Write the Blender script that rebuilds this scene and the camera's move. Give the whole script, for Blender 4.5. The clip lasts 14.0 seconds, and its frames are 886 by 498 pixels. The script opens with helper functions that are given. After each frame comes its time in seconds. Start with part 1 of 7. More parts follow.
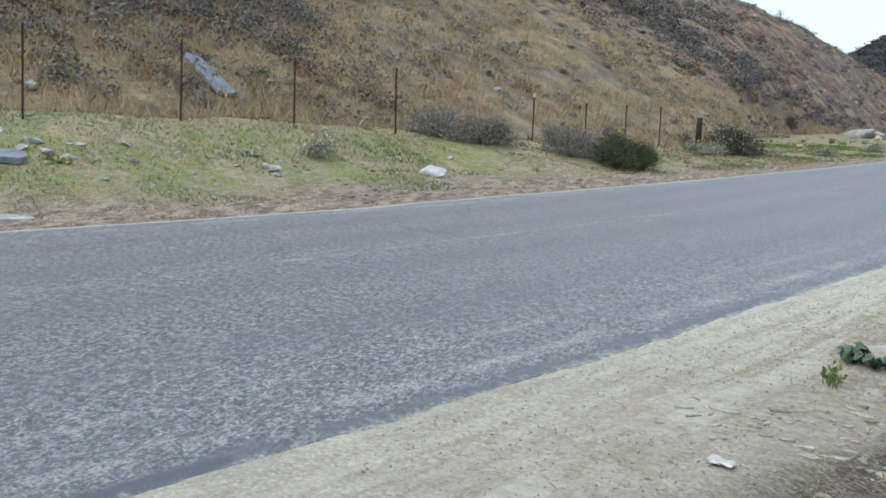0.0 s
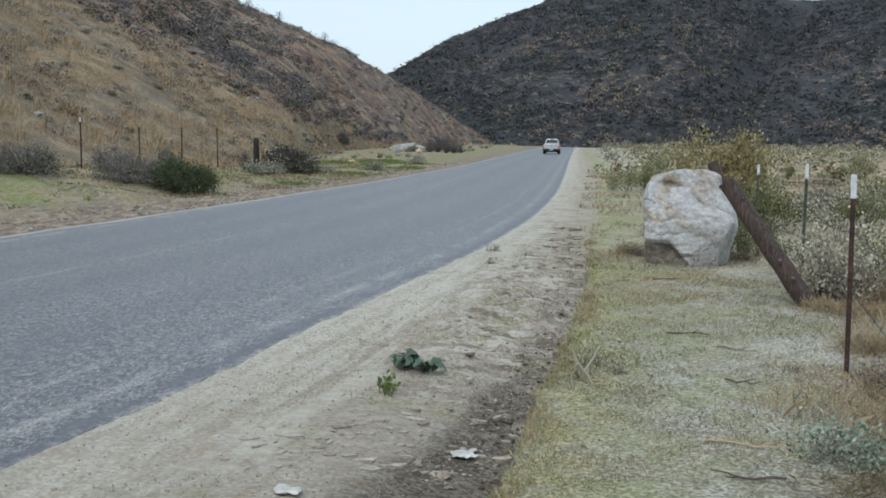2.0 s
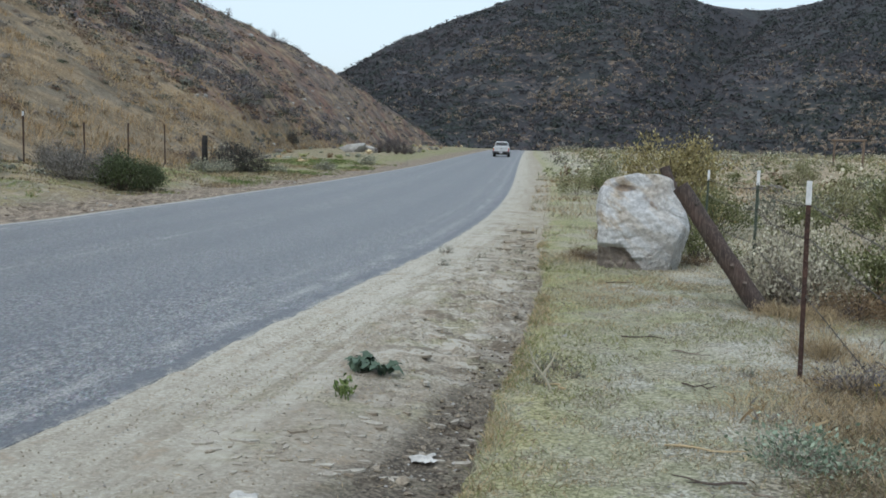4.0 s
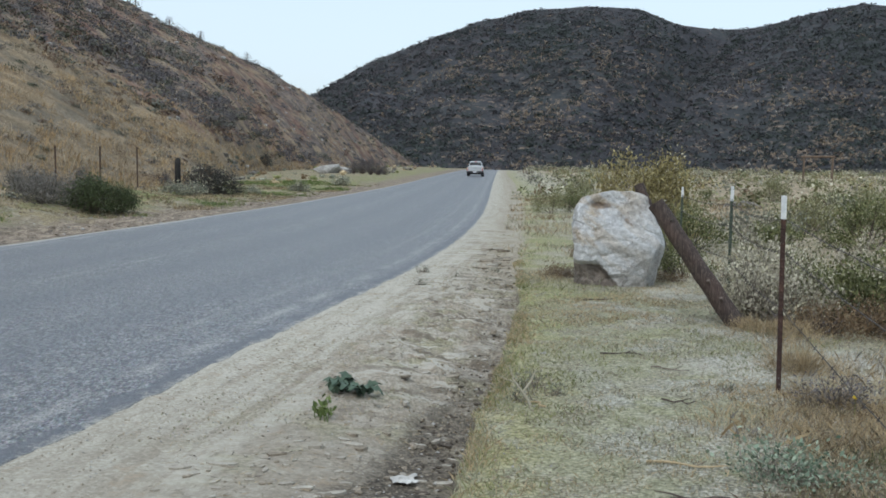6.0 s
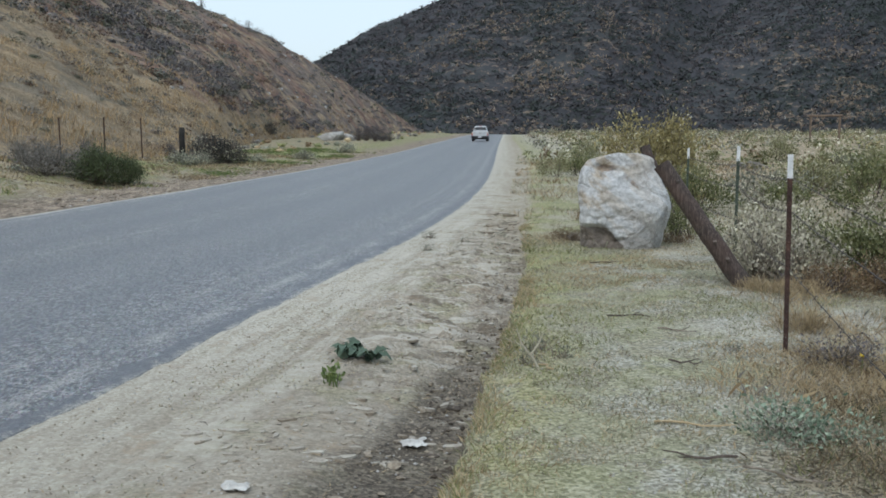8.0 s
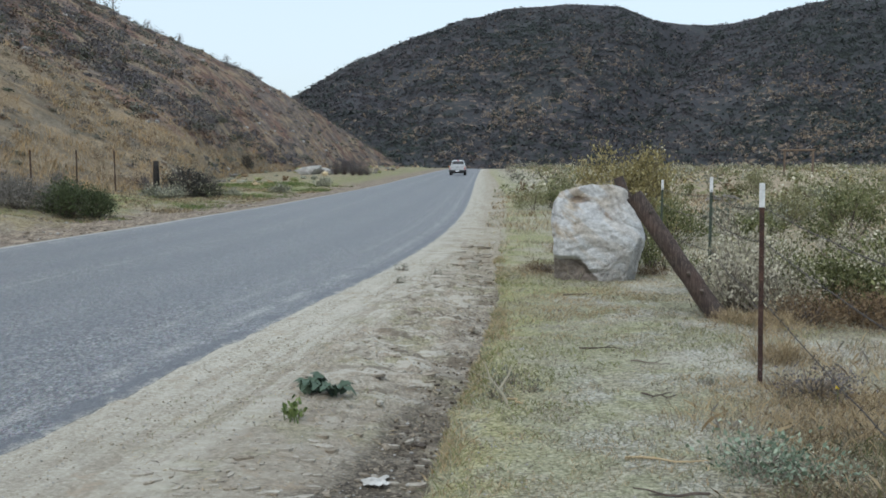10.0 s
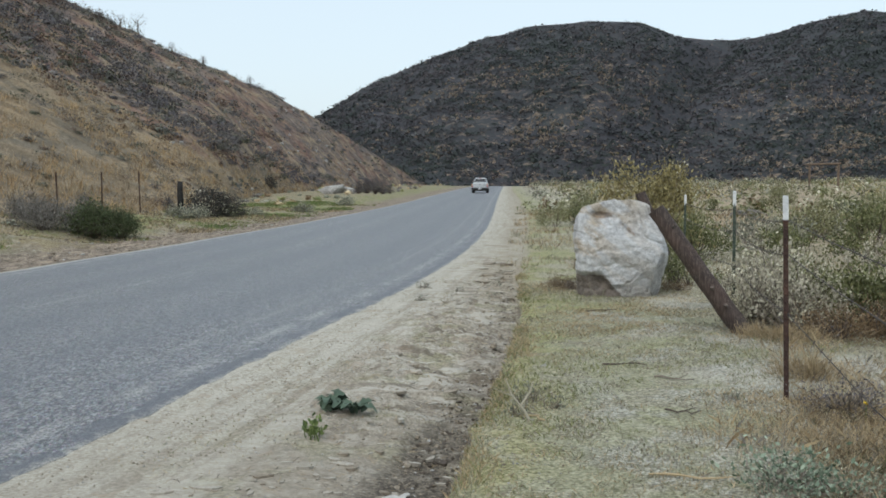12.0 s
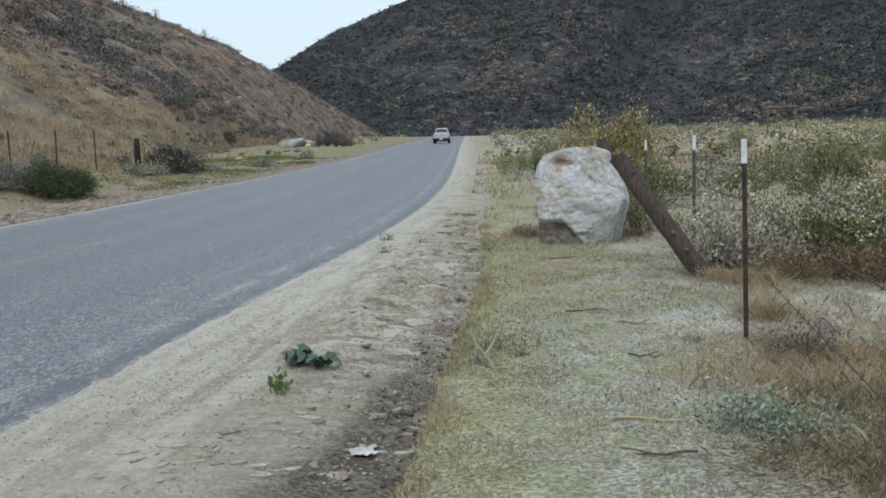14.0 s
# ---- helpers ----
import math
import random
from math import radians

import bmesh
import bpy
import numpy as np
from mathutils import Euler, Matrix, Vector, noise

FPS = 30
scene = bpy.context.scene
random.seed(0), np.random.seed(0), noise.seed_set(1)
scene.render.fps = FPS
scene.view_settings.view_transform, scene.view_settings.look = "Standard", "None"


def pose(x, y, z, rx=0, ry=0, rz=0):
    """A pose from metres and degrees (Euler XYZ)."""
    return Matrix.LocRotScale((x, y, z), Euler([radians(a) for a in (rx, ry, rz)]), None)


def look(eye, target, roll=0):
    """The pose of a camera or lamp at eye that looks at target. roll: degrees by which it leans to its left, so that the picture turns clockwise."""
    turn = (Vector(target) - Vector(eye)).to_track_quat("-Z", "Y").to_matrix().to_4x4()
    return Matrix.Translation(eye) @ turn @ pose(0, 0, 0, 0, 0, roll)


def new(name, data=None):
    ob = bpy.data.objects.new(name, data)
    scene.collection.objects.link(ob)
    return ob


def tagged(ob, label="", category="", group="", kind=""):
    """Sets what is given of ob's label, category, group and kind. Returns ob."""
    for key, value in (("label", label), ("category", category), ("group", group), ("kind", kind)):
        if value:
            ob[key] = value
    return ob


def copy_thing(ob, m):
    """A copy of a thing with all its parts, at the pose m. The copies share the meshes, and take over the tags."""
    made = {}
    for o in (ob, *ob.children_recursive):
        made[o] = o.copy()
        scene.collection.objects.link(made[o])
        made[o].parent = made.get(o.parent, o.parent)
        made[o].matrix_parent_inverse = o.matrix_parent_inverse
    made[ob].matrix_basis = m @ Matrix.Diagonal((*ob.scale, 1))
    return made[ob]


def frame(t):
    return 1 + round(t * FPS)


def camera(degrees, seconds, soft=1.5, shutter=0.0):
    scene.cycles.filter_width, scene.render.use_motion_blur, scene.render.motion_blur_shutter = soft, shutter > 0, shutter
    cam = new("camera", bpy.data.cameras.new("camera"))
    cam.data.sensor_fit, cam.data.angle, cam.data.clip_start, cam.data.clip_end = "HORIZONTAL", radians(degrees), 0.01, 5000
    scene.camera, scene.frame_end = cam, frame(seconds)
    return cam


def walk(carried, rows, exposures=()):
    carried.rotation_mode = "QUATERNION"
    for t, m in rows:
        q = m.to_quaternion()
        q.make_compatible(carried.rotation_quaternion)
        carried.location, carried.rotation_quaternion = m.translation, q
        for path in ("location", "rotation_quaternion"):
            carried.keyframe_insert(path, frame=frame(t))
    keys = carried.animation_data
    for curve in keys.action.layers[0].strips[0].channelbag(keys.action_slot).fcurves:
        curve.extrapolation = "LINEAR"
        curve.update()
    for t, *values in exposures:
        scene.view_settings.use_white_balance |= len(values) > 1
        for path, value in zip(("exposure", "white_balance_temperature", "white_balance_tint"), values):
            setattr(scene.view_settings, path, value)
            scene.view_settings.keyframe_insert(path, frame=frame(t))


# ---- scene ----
cam = camera(49.52, 14.0, soft=1.75)
walk(cam, [
    (0.0, pose(-0.005, -0.190, 1.600, 81.594, -2.136, 27.307)),
    (0.5, pose(-0.001, -0.307, 1.674, 82.472, -1.786, 18.673)),
    (1.0, pose(0.050, -0.244, 1.681, 82.131, -2.152, 12.333)),
    (1.5, pose(0.116, -0.205, 1.692, 83.146, -2.429, 7.150)),
    (2.0, pose(0.070, -0.053, 1.654, 83.362, -0.549, 1.669)),
    (2.5, pose(0.008, -0.021, 1.652, 83.513, 0.526, 0.199)),
    (3.0, pose(-0.000, -0.000, 1.650, 83.756, -0.398, 0.044)),
    (3.5, pose(0.002, 0.015, 1.648, 83.386, -1.180, -0.801)),
    (6.0, pose(-0.020, 0.046, 1.633, 84.726, -0.964, -2.877)),
    (6.5, pose(-0.019, 0.053, 1.628, 84.932, -0.342, -3.312)),
    (7.0, pose(-0.014, 0.053, 1.629, 85.103, -0.074, -3.428)),
    (7.5, pose(-0.014, 0.028, 1.636, 84.116, 0.344, -1.177)),
    (8.0, pose(-0.018, 0.044, 1.626, 82.689, 0.001, -2.608)),
    (8.5, pose(-0.005, 0.093, 1.603, 82.782, -0.103, -4.159)),
    (11.0, pose(0.100, 0.229, 1.580, 85.617, -0.049, -2.983)),
    (11.5, pose(0.094, 0.225, 1.575, 85.523, -0.083, -2.421)),
    (12.0, pose(0.097, 0.232, 1.567, 85.805, 0.597, -2.547)),
    (12.5, pose(0.100, 0.205, 1.580, 85.553, 0.970, -0.114)),
    (13.0, pose(0.106, 0.218, 1.577, 84.076, 0.578, -1.167)),
    (13.5, pose(0.107, 0.251, 1.563, 82.397, 0.812, -4.037)),
    (14.0, pose(0.110, 0.254, 1.564, 82.846, 1.820, -4.845)),
], exposures=[(0.0, 0.36, 6250, 7), (0.5, 0.2, 6250, 7), (1.0, 0.07, 6250, 7), (2.0, 0.03, 6250, 7), (9.6, 0.03, 6250, 7), (11.0, 0.02, 6500, 7), (12.6, 0.02, 6500, 7), (13.4, 0.01, 6250, 7), (14.0, 0.01, 6250, 7)])

# ---- world and light: bright overcast ----
SUN_ELEV, SUN_TURN = radians(48), radians(-150)
world = bpy.data.worlds.new("overcast_sky")
scene.world = world
world.use_nodes = True
wt = world.node_tree
wt.nodes.clear()
w_out = wt.nodes.new("ShaderNodeOutputWorld")
w_sky = wt.nodes.new("ShaderNodeTexSky")
w_sky.sky_type, w_sky.sun_disc = "NISHITA", False
w_sky.sun_elevation, w_sky.sun_rotation = SUN_ELEV, SUN_TURN
w_sky.dust_density, w_sky.air_density = 3.0, 1.0
w_a = wt.nodes.new("ShaderNodeBackground")
w_a.inputs["Strength"].default_value = 0.05
w_b = wt.nodes.new("ShaderNodeBackground")
w_b.inputs["Color"].default_value = (0.80, 0.91, 1.0, 1)
w_b.inputs["Strength"].default_value = 0.76
w_add = wt.nodes.new("ShaderNodeAddShader")
wt.links.new(w_sky.outputs[0], w_a.inputs["Color"])
wt.links.new(w_a.outputs[0], w_add.inputs[0])
wt.links.new(w_b.outputs[0], w_add.inputs[1])
wt.links.new(w_add.outputs[0], w_out.inputs[0])

sun_data = bpy.data.lights.new("sun", "SUN")
sun_data.energy, sun_data.angle, sun_data.color = 1.1, radians(25), (1.0, 0.985, 0.96)
sun = new("sun", sun_data)
sun.matrix_world = look((0, 0, 60), (0.38 * 40, 0.55 * 40, 60 - 40 * 0.95))

# ---- numbers of the place ----
def curve_through(ys, xs):
    """A smooth monotone-parameter curve x(y) through control points."""
    ys, xs = np.array(ys, float), np.array(xs, float)
    d = np.gradient(xs, ys)
    def f(y):
        y = np.asarray(y, float)
        i = np.clip(np.searchsorted(ys, y) - 1, 0, len(ys) - 2)
        h = ys[i + 1] - ys[i]
        t = (y - ys[i]) / h
        inside = (2 * t**3 - 3 * t**2 + 1) * xs[i] + (t**3 - 2 * t**2 + t) * h * d[i] + (3 * t**2 - 2 * t**3) * xs[i + 1] + (t**3 - t**2) * h * d[i + 1]
        return np.where(t < 0, xs[0] + d[0] * (y - ys[0]), np.where(t > 1, xs[-1] + d[-1] * (y - ys[-1]), inside))
    return f

edge_right = curve_through([-60, -20, 0, 2.66, 4.55, 6.8, 9.4, 14, 18.8, 27, 38, 64.6, 100, 140, 180, 220], [-21.4, -9.3, -3.45, -2.68, -2.15, -1.57, -0.95, 0.20, 1.17, 2.42, 3.72, 6.6, 10.5, 15.0, 19.6, 24.5])
edge_left = curve_through([-60, -20, 0, 7.15, 9.2, 12, 15.7, 19.1, 23.5, 28.5, 33.9, 44.5, 58.9, 81.7, 127, 177, 220], [-29.5, -17.6, -11.7, -9.45, -8.8, -8.03, -7.27, -6.55, -5.65, -4.72, -3.72, -2.1, -0.15, 2.3, 7.2, 12.9, 18.0])
lip_line = curve_through([-30, 0, 4.36, 5.68, 7.62, 8.87, 11.5, 14.5, 19.6, 30.2, 60, 120, 220], [-7.4, -0.82, 0.18, 0.45, 0.83, 1.07, 1.48, 1.85, 2.55, 4.0, 7.6, 14.0, 26.0])

def gully_lip(y):
    """The crumbling grassy lip of the gully, x at y."""
    y = np.asarray(y, float)
    return lip_line(y) + (0.10 * (fbm(y * 1.3, y * 0, 43) - 0.47) + 0.05 * (vnoise(y * 5.5, y * 0, 44) - 0.5)) * ramp(2, 3, y)

def hashed(i, j, seed):
    n = (i.astype(np.int64) * 374761393 + j.astype(np.int64) * 668265263 + seed * 1442695041) & 0xFFFFFFFF
    n = ((n ^ (n >> 13)) * 1274126177) & 0xFFFFFFFF
    return ((n ^ (n >> 16)) & 0xFFFF) / 65535.0

def vnoise(x, y, seed=0):
    x, y = np.asarray(x, float), np.asarray(y, float)
    i, j = np.floor(x), np.floor(y)
    u, v = x - i, y - j
    u, v = u * u * (3 - 2 * u), v * v * (3 - 2 * v)
    a, b, c, d = hashed(i, j, seed), hashed(i + 1, j, seed), hashed(i, j + 1, seed), hashed(i + 1, j + 1, seed)
    return (a * (1 - u) + b * u) * (1 - v) + (c * (1 - u) + d * u) * v

def fbm(x, y, seed=0, octaves=4):
    total, amp = 0.0, 0.5
    for k in range(octaves):
        total = total + amp * vnoise(np.asarray(x) * 2**k, np.asarray(y) * 2**k, seed + k * 17)
        amp *= 0.5
    return total

def ramp(a, b, x):
    t = np.clip((np.asarray(x, float) - a) / (b - a), 0, 1)
    return t * t * (3 - 2 * t)

def bank_height(y):
    """Height of the verge at the far fence over the road."""
    return np.interp(y, [-40, 0, 11, 17, 26, 36, 60, 120], [1.5, 1.4, 1.25, 1.1, 0.7, 0.3, 0.2, 0.3])

def ground_z(x, y):
    x, y = np.asarray(x, float), np.asarray(y, float)
    r, l, g = edge_right(y), edge_left(y), x - gully_lip(y)
    s = x - r
    near = np.interp(y, [-10, 0, 7.5, 11, 15, 40, 80], [0.5, 1, 1, 0.62, 0.3, 0.2, 0.0])
    # the sandy verge falls to a washed gully under a grassy lip
    dip = np.where(g < 0, ramp(-1.1, -0.1, g) ** 1.4, 1 - ramp(-0.004, 0.022, g))
    z_right = -0.004 * ramp(0, 0.2, s) - 0.115 * near * dip + 0.03 * near * ramp(0.0, 0.3, g)
    z_right = z_right + np.where(g < 0.05, 0.035, 0.03) * near * (fbm(x * 2.2, y * 2.2, 5) - 0.47) * ramp(0.05, 0.4, s)
    z_right = z_right + (0.06 * near + 0.035 * ramp(5, 7, y) * (1 - ramp(12, 18, y))) * (fbm(x * 4.2, y * 5.5, 9, 4) - 0.46) * np.where(g < 0.02, 0.35 + 0.65 * ramp(-0.9, -0.2, g), 0.12) * ramp(0.1, 0.5, s)
    # little washed steps between the sand and the gully
    steps = fbm(x * 1.0 + 3, y * 1.7 - x * 0.5, 19, 4) * 9
    z_right = z_right + (0.03 + 0.03 * ramp(6, 9, y)) * (steps - np.floor(steps) - 0.5) * ramp(-1.5, -0.9, g) * (1 - ramp(-0.16, -0.06, g)) * ramp(0.5, 0.8, s) * ramp(4.5, 6.5, y) * (1 - ramp(14, 19, y))
    # wheel ruts along the verge
    z_right = z_right - 0.012 * near * np.exp(-((s - 0.75) / 0.14) ** 2) * (0.5 + vnoise(y * 1.3, s * 0, 4))
    q = l - x
    z_left = bank_height(y) * ramp(0.8, 6.5, q) - 0.02 * ramp(0, 0.2, q) + 0.05 * ramp(0.1, 0.5, q)
    z_left = z_left + (0.22 * (fbm(x * 0.9, y * 0.9, 3) - 0.47) * ramp(0.3, 3, q) + 0.13 * (fbm(x * 2.6 + y, y * 2.6, 6) - 0.47) * ramp(0.25, 1.0, q) + 0.20 * (fbm(q * 1.9, y * 0.5, 7) - 0.42) * ramp(0.3, 0.9, q) * (1 - ramp(2.5, 4.5, q))) * (1 - ramp(60, 200, y))
    # crumbs of the broken margin lie over the road's edge
    z_right = z_right + 0.026 * (fbm(x * 7, y * 7, 15, 3) - 0.44) * ramp(-0.1, -0.02, s) * (1 - ramp(0.25, 0.5, s)) * near
    z = np.where(s > -0.07, z_right, np.where(q > 0, z_left, -0.03))
    return z + 0.25 * (fbm(x * 0.05, y * 0.05, 8) - 0.47) * ramp(4, 30, s) - 1.3 * ramp(178, 235, y)

# ---- materials ----
class Nodes:
    def __init__(self, name):
        self.mat = bpy.data.materials.new(name)
        self.mat.use_nodes = True
        self.t = self.mat.node_tree
        self.bsdf = self.t.nodes["Principled BSDF"]
        self.coords = self.t.nodes.new("ShaderNodeTexCoord").outputs["Object"]
    def put(self, socket, value):
        if isinstance(value, (int, float)):
            socket.default_value = value
        elif isinstance(value, tuple):
            socket.default_value = (*value, 1) if len(value) == 3 and len(socket.default_value) == 4 else value
        else:
            self.t.links.new(value, socket)
    def noise(self, scale, detail=4, rough=0.6, vec=None, stretch=None):
        n = self.t.nodes.new("ShaderNodeTexNoise")
        n.inputs["Scale"].default_value, n.inputs["Detail"].default_value, n.inputs["Roughness"].default_value = scale, detail, rough
        v = vec or self.coords
        if stretch:
            m = self.t.nodes.new("ShaderNodeMapping")
            m.inputs["Scale"].default_value = stretch
            self.t.links.new(v, m.inputs["Vector"])
            v = m.outputs[0]
        self.t.links.new(v, n.inputs["Vector"])
        return n.outputs["Fac"]
    def cells(self, scale, feature="F1", out="Distance", vec=None):
        n = self.t.nodes.new("ShaderNodeTexVoronoi")
        n.feature = feature
        n.inputs["Scale"].default_value = scale
        self.t.links.new(vec or self.coords, n.inputs["Vector"])
        return n.outputs[out]
    def math(self, op, a, b=0.0, c=0.0):
        n = self.t.nodes.new("ShaderNodeMath")
        n.operation = op
        for s, v in zip(n.inputs, (a, b, c)):
            self.put(s, v)
        return n.outputs[0]
    def step(self, x, lo, hi, a=0.0, b=1.0):
        n = self.t.nodes.new("ShaderNodeMapRange")
        n.interpolation_type = "SMOOTHSTEP"
        for s, v in zip(n.inputs, (x, lo, hi, a, b)):
            self.put(s, v)
        return n.outputs[0]
    def mix(self, f, a, b, mode="MIX"):
        n = self.t.nodes.new("ShaderNodeMix")
        n.data_type, n.blend_type = "RGBA", mode
        self.put(n.inputs[0], f)
        self.put(n.inputs[6], a)
        self.put(n.inputs[7], b)
        return n.outputs[2]
    def tones(self, f, *stops):
        n = self.t.nodes.new("ShaderNodeValToRGB")
        e = n.color_ramp.elements
        while len(e) < len(stops):
            e.new(0.5)
        for el, (p, c) in zip(e, stops):
            el.position, el.color = p, (*c, 1)
        self.put(n.inputs[0], f)
        return n.outputs[0]
    def joined(self, x, y, z=0.0):
        n = self.t.nodes.new("ShaderNodeCombineXYZ")
        for sock, v in zip(n.inputs, (x, y, z)):
            self.put(sock, v)
        return n.outputs[0]
    def layout(self, name):
        n = self.t.nodes.new("ShaderNodeAttribute")
        n.attribute_name = name
        s = self.t.nodes.new("ShaderNodeSeparateXYZ")
        self.t.links.new(n.outputs["Vector"], s.inputs[0])
        return s.outputs
    def chance(self, island=True):
        if island:
            return self.t.nodes.new("ShaderNodeNewGeometry").outputs["Random Per Island"]
        return self.t.nodes.new("ShaderNodeObjectInfo").outputs["Random"]
    def bump(self, height, strength=0.3, distance=0.01):
        n = self.t.nodes.new("ShaderNodeBump")
        n.inputs["Strength"].default_value, n.inputs["Distance"].default_value = strength, distance
        self.t.links.new(height, n.inputs["Height"])
        self.t.links.new(n.outputs[0], self.bsdf.inputs["Normal"])
    def done(self, color, rough=0.9, metal=0.0, **other):
        self.put(self.bsdf.inputs["Base Color"], color)
        self.put(self.bsdf.inputs["Roughness"], rough)
        self.put(self.bsdf.inputs["Metallic"], metal)
        for k, v in other.items():
            self.put(self.bsdf.inputs[k.replace("_", " ")], v)
        return self.mat

def mottled(name, dark, mid, light, scale, rough=0.9, metal=0.0, bump=0.3, depth=0.01, big=0.15, **other):
    n = Nodes(name)
    fine, coarse = n.noise(scale, 6, 0.65), n.noise(scale * big, 3)
    c = n.tones(n.math("ADD", n.math("MULTIPLY", fine, 0.6), n.math("MULTIPLY", coarse, 0.4)), (0.34, dark), (0.5, mid), (0.66, light))
    n.bump(fine, bump, depth)
    return n.done(c, rough, metal, **other)

def leafy(name, dark, mid, light, island=True, rough=0.75):
    """Leaves, each a little different, and each plant a little different."""
    n = Nodes(name)
    c = n.tones(n.chance(True), (0.1, dark), (0.5, mid), (0.95, light))
    c = n.mix(n.math("MULTIPLY", n.chance(False), 0.45), c, tuple(0.5 * v for v in mid))
    c = n.mix(n.step(n.noise(1.1, 2), 0.35, 0.7), c, n.mix(0.35, c, light))
    return n.done(c, rough)

def make_asphalt():
    n = Nodes("worn_asphalt")
    lay = n.layout("lay")
    s, f = lay[0], lay[1]
    stone = n.cells(75, out="Color")
    grit = n.math("ADD", n.math("MULTIPLY", n.noise(55, 3, 0.7), 0.64), n.math("MULTIPLY", n.noise(13, 5, 0.75), 0.36))
    speck = n.tones(grit, (0.40, (0.014, 0.015, 0.018)), (0.5, (0.096, 0.098, 0.107)), (0.60, (0.39, 0.39, 0.39)))
    c = n.mix(0.35, speck, n.mix(1.0, speck, stone, "SOFT_LIGHT"))
    drawn = n.noise(40, 4, 0.75, stretch=(1.0, 0.4, 1))
    c = n.mix(n.step(drawn, 0.52, 0.62, 0.0, 0.75), c, (0.40, 0.39, 0.39))
    c = n.mix(n.step(drawn, 0.48, 0.37, 0.0, 0.8), c, (0.026, 0.027, 0.032))
    large = n.noise(0.35, 4, vec=n.coords)
    c = n.mix(n.math("MULTIPLY", n.step(large, 0.35, 0.65), 0.25), c, (0.128, 0.135, 0.150))
    c = n.mix(n.math("MULTIPLY", n.step(n.noise(21, 5, 0.75), 0.46, 0.56), 0.40), c, (0.052, 0.058, 0.067))
    c = n.mix(n.math("MULTIPLY", n.step(n.noise(28, 5, 0.75), 0.53, 0.61), 0.42), c, (0.26, 0.27, 0.275))
    wob = n.math("MULTIPLY", n.math("SUBTRACT", n.noise(0.6, 3), 0.5), 0.5)
    sw = n.math("ADD", s, wob)
    # wheel tracks, darker and polished
    for at, wide in ((1.75, 0.55), (3.3, 0.6), (4.9, 0.55), (6.3, 0.5)):
        band = n.math("SUBTRACT", 1.0, n.step(n.math("ABSOLUTE", n.math("SUBTRACT", sw, at)), 0.0, wide))
        c = n.mix(n.math("MULTIPLY", band, 0.3), c, (0.085, 0.092, 0.107))
    # pale gravelly streaks along the margin and the crown
    patch = n.step(n.noise(1.2, 4), 0.38, 0.62)
    for at, wide, k in ((0.42, 0.14, 0.55), (0.95, 0.10, 0.3), (4.15, 0.09, 0.38), (7.3, 0.2, 0.5)):
        band = n.math("SUBTRACT", 1.0, n.step(n.math("ABSOLUTE", n.math("SUBTRACT", n.math("ADD", s, n.math("MULTIPLY", wob, 0.35)), at)), 0.0, wide))
        c = n.mix(n.math("MULTIPLY", n.math("MULTIPLY", n.math("MULTIPLY", band, patch), n.step(grit, 0.44, 0.56, 0.1, 1.0)), min(1.0, k * 1.5)), c, (0.38, 0.37, 0.35))
    # bare dark binder at the broken right margin
    edge = n.math("SUBTRACT", 1.0, n.step(n.math("ADD", s, n.math("MULTIPLY", n.math("SUBTRACT", n.noise(1.3, 6, 0.65), 0.5), 0.5)), 0.16, 0.24))
    edge = n.math("MULTIPLY", edge, n.step(n.noise(0.8, 2), 0.36, 0.46))
    c = n.mix(n.math("MULTIPLY", edge, 0.8), c, n.tones(grit, (0.36, (0.05, 0.054, 0.064)), (0.64, (0.125, 0.13, 0.148))))
    where = n.t.nodes.new("ShaderNodeSeparateXYZ")
    n.t.links.new(n.coords, where.inputs[0])
    tar = n.math("MULTIPLY", n.step(n.math("ADD", s, n.math("MULTIPLY", n.math("SUBTRACT", grit, 0.5), 0.06)), 0.19, 0.15), n.step(where.outputs[1], 3.14, 3.04))
    c = n.mix(n.math("MULTIPLY", tar, 0.85), c, (0.07, 0.075, 0.09))
    # pale dust and grit along the far margin
    rim = n.step(n.math("ADD", f, n.math("MULTIPLY", n.math("SUBTRACT", n.noise(1.4, 6, 0.7), 0.5), 0.02)), 0.030, 0.008)
    c = n.mix(n.math("MULTIPLY", rim, n.step(grit, 0.40, 0.54, 0.45, 0.95)), c, (0.44, 0.42, 0.38))
    dust = n.math("SUBTRACT", 1.0, n.step(n.math("ADD", s, n.math("MULTIPLY", n.math("SUBTRACT", n.noise(6, 8, 0.75), 0.5), 0.5)), 0.0, 0.10))
    c = n.mix(n.math("MULTIPLY", dust, n.step(grit, 0.42, 0.54, 0.15, 0.8)), c, (0.40, 0.375, 0.325))
    n.bump(n.math("ADD", grit, n.math("MULTIPLY", drawn, 0.6)), 0.8, 0.008)
    return n.done(c, n.step(grit, 0.35, 0.65, 0.46, 0.62), Specular_IOR_Level=0.75)

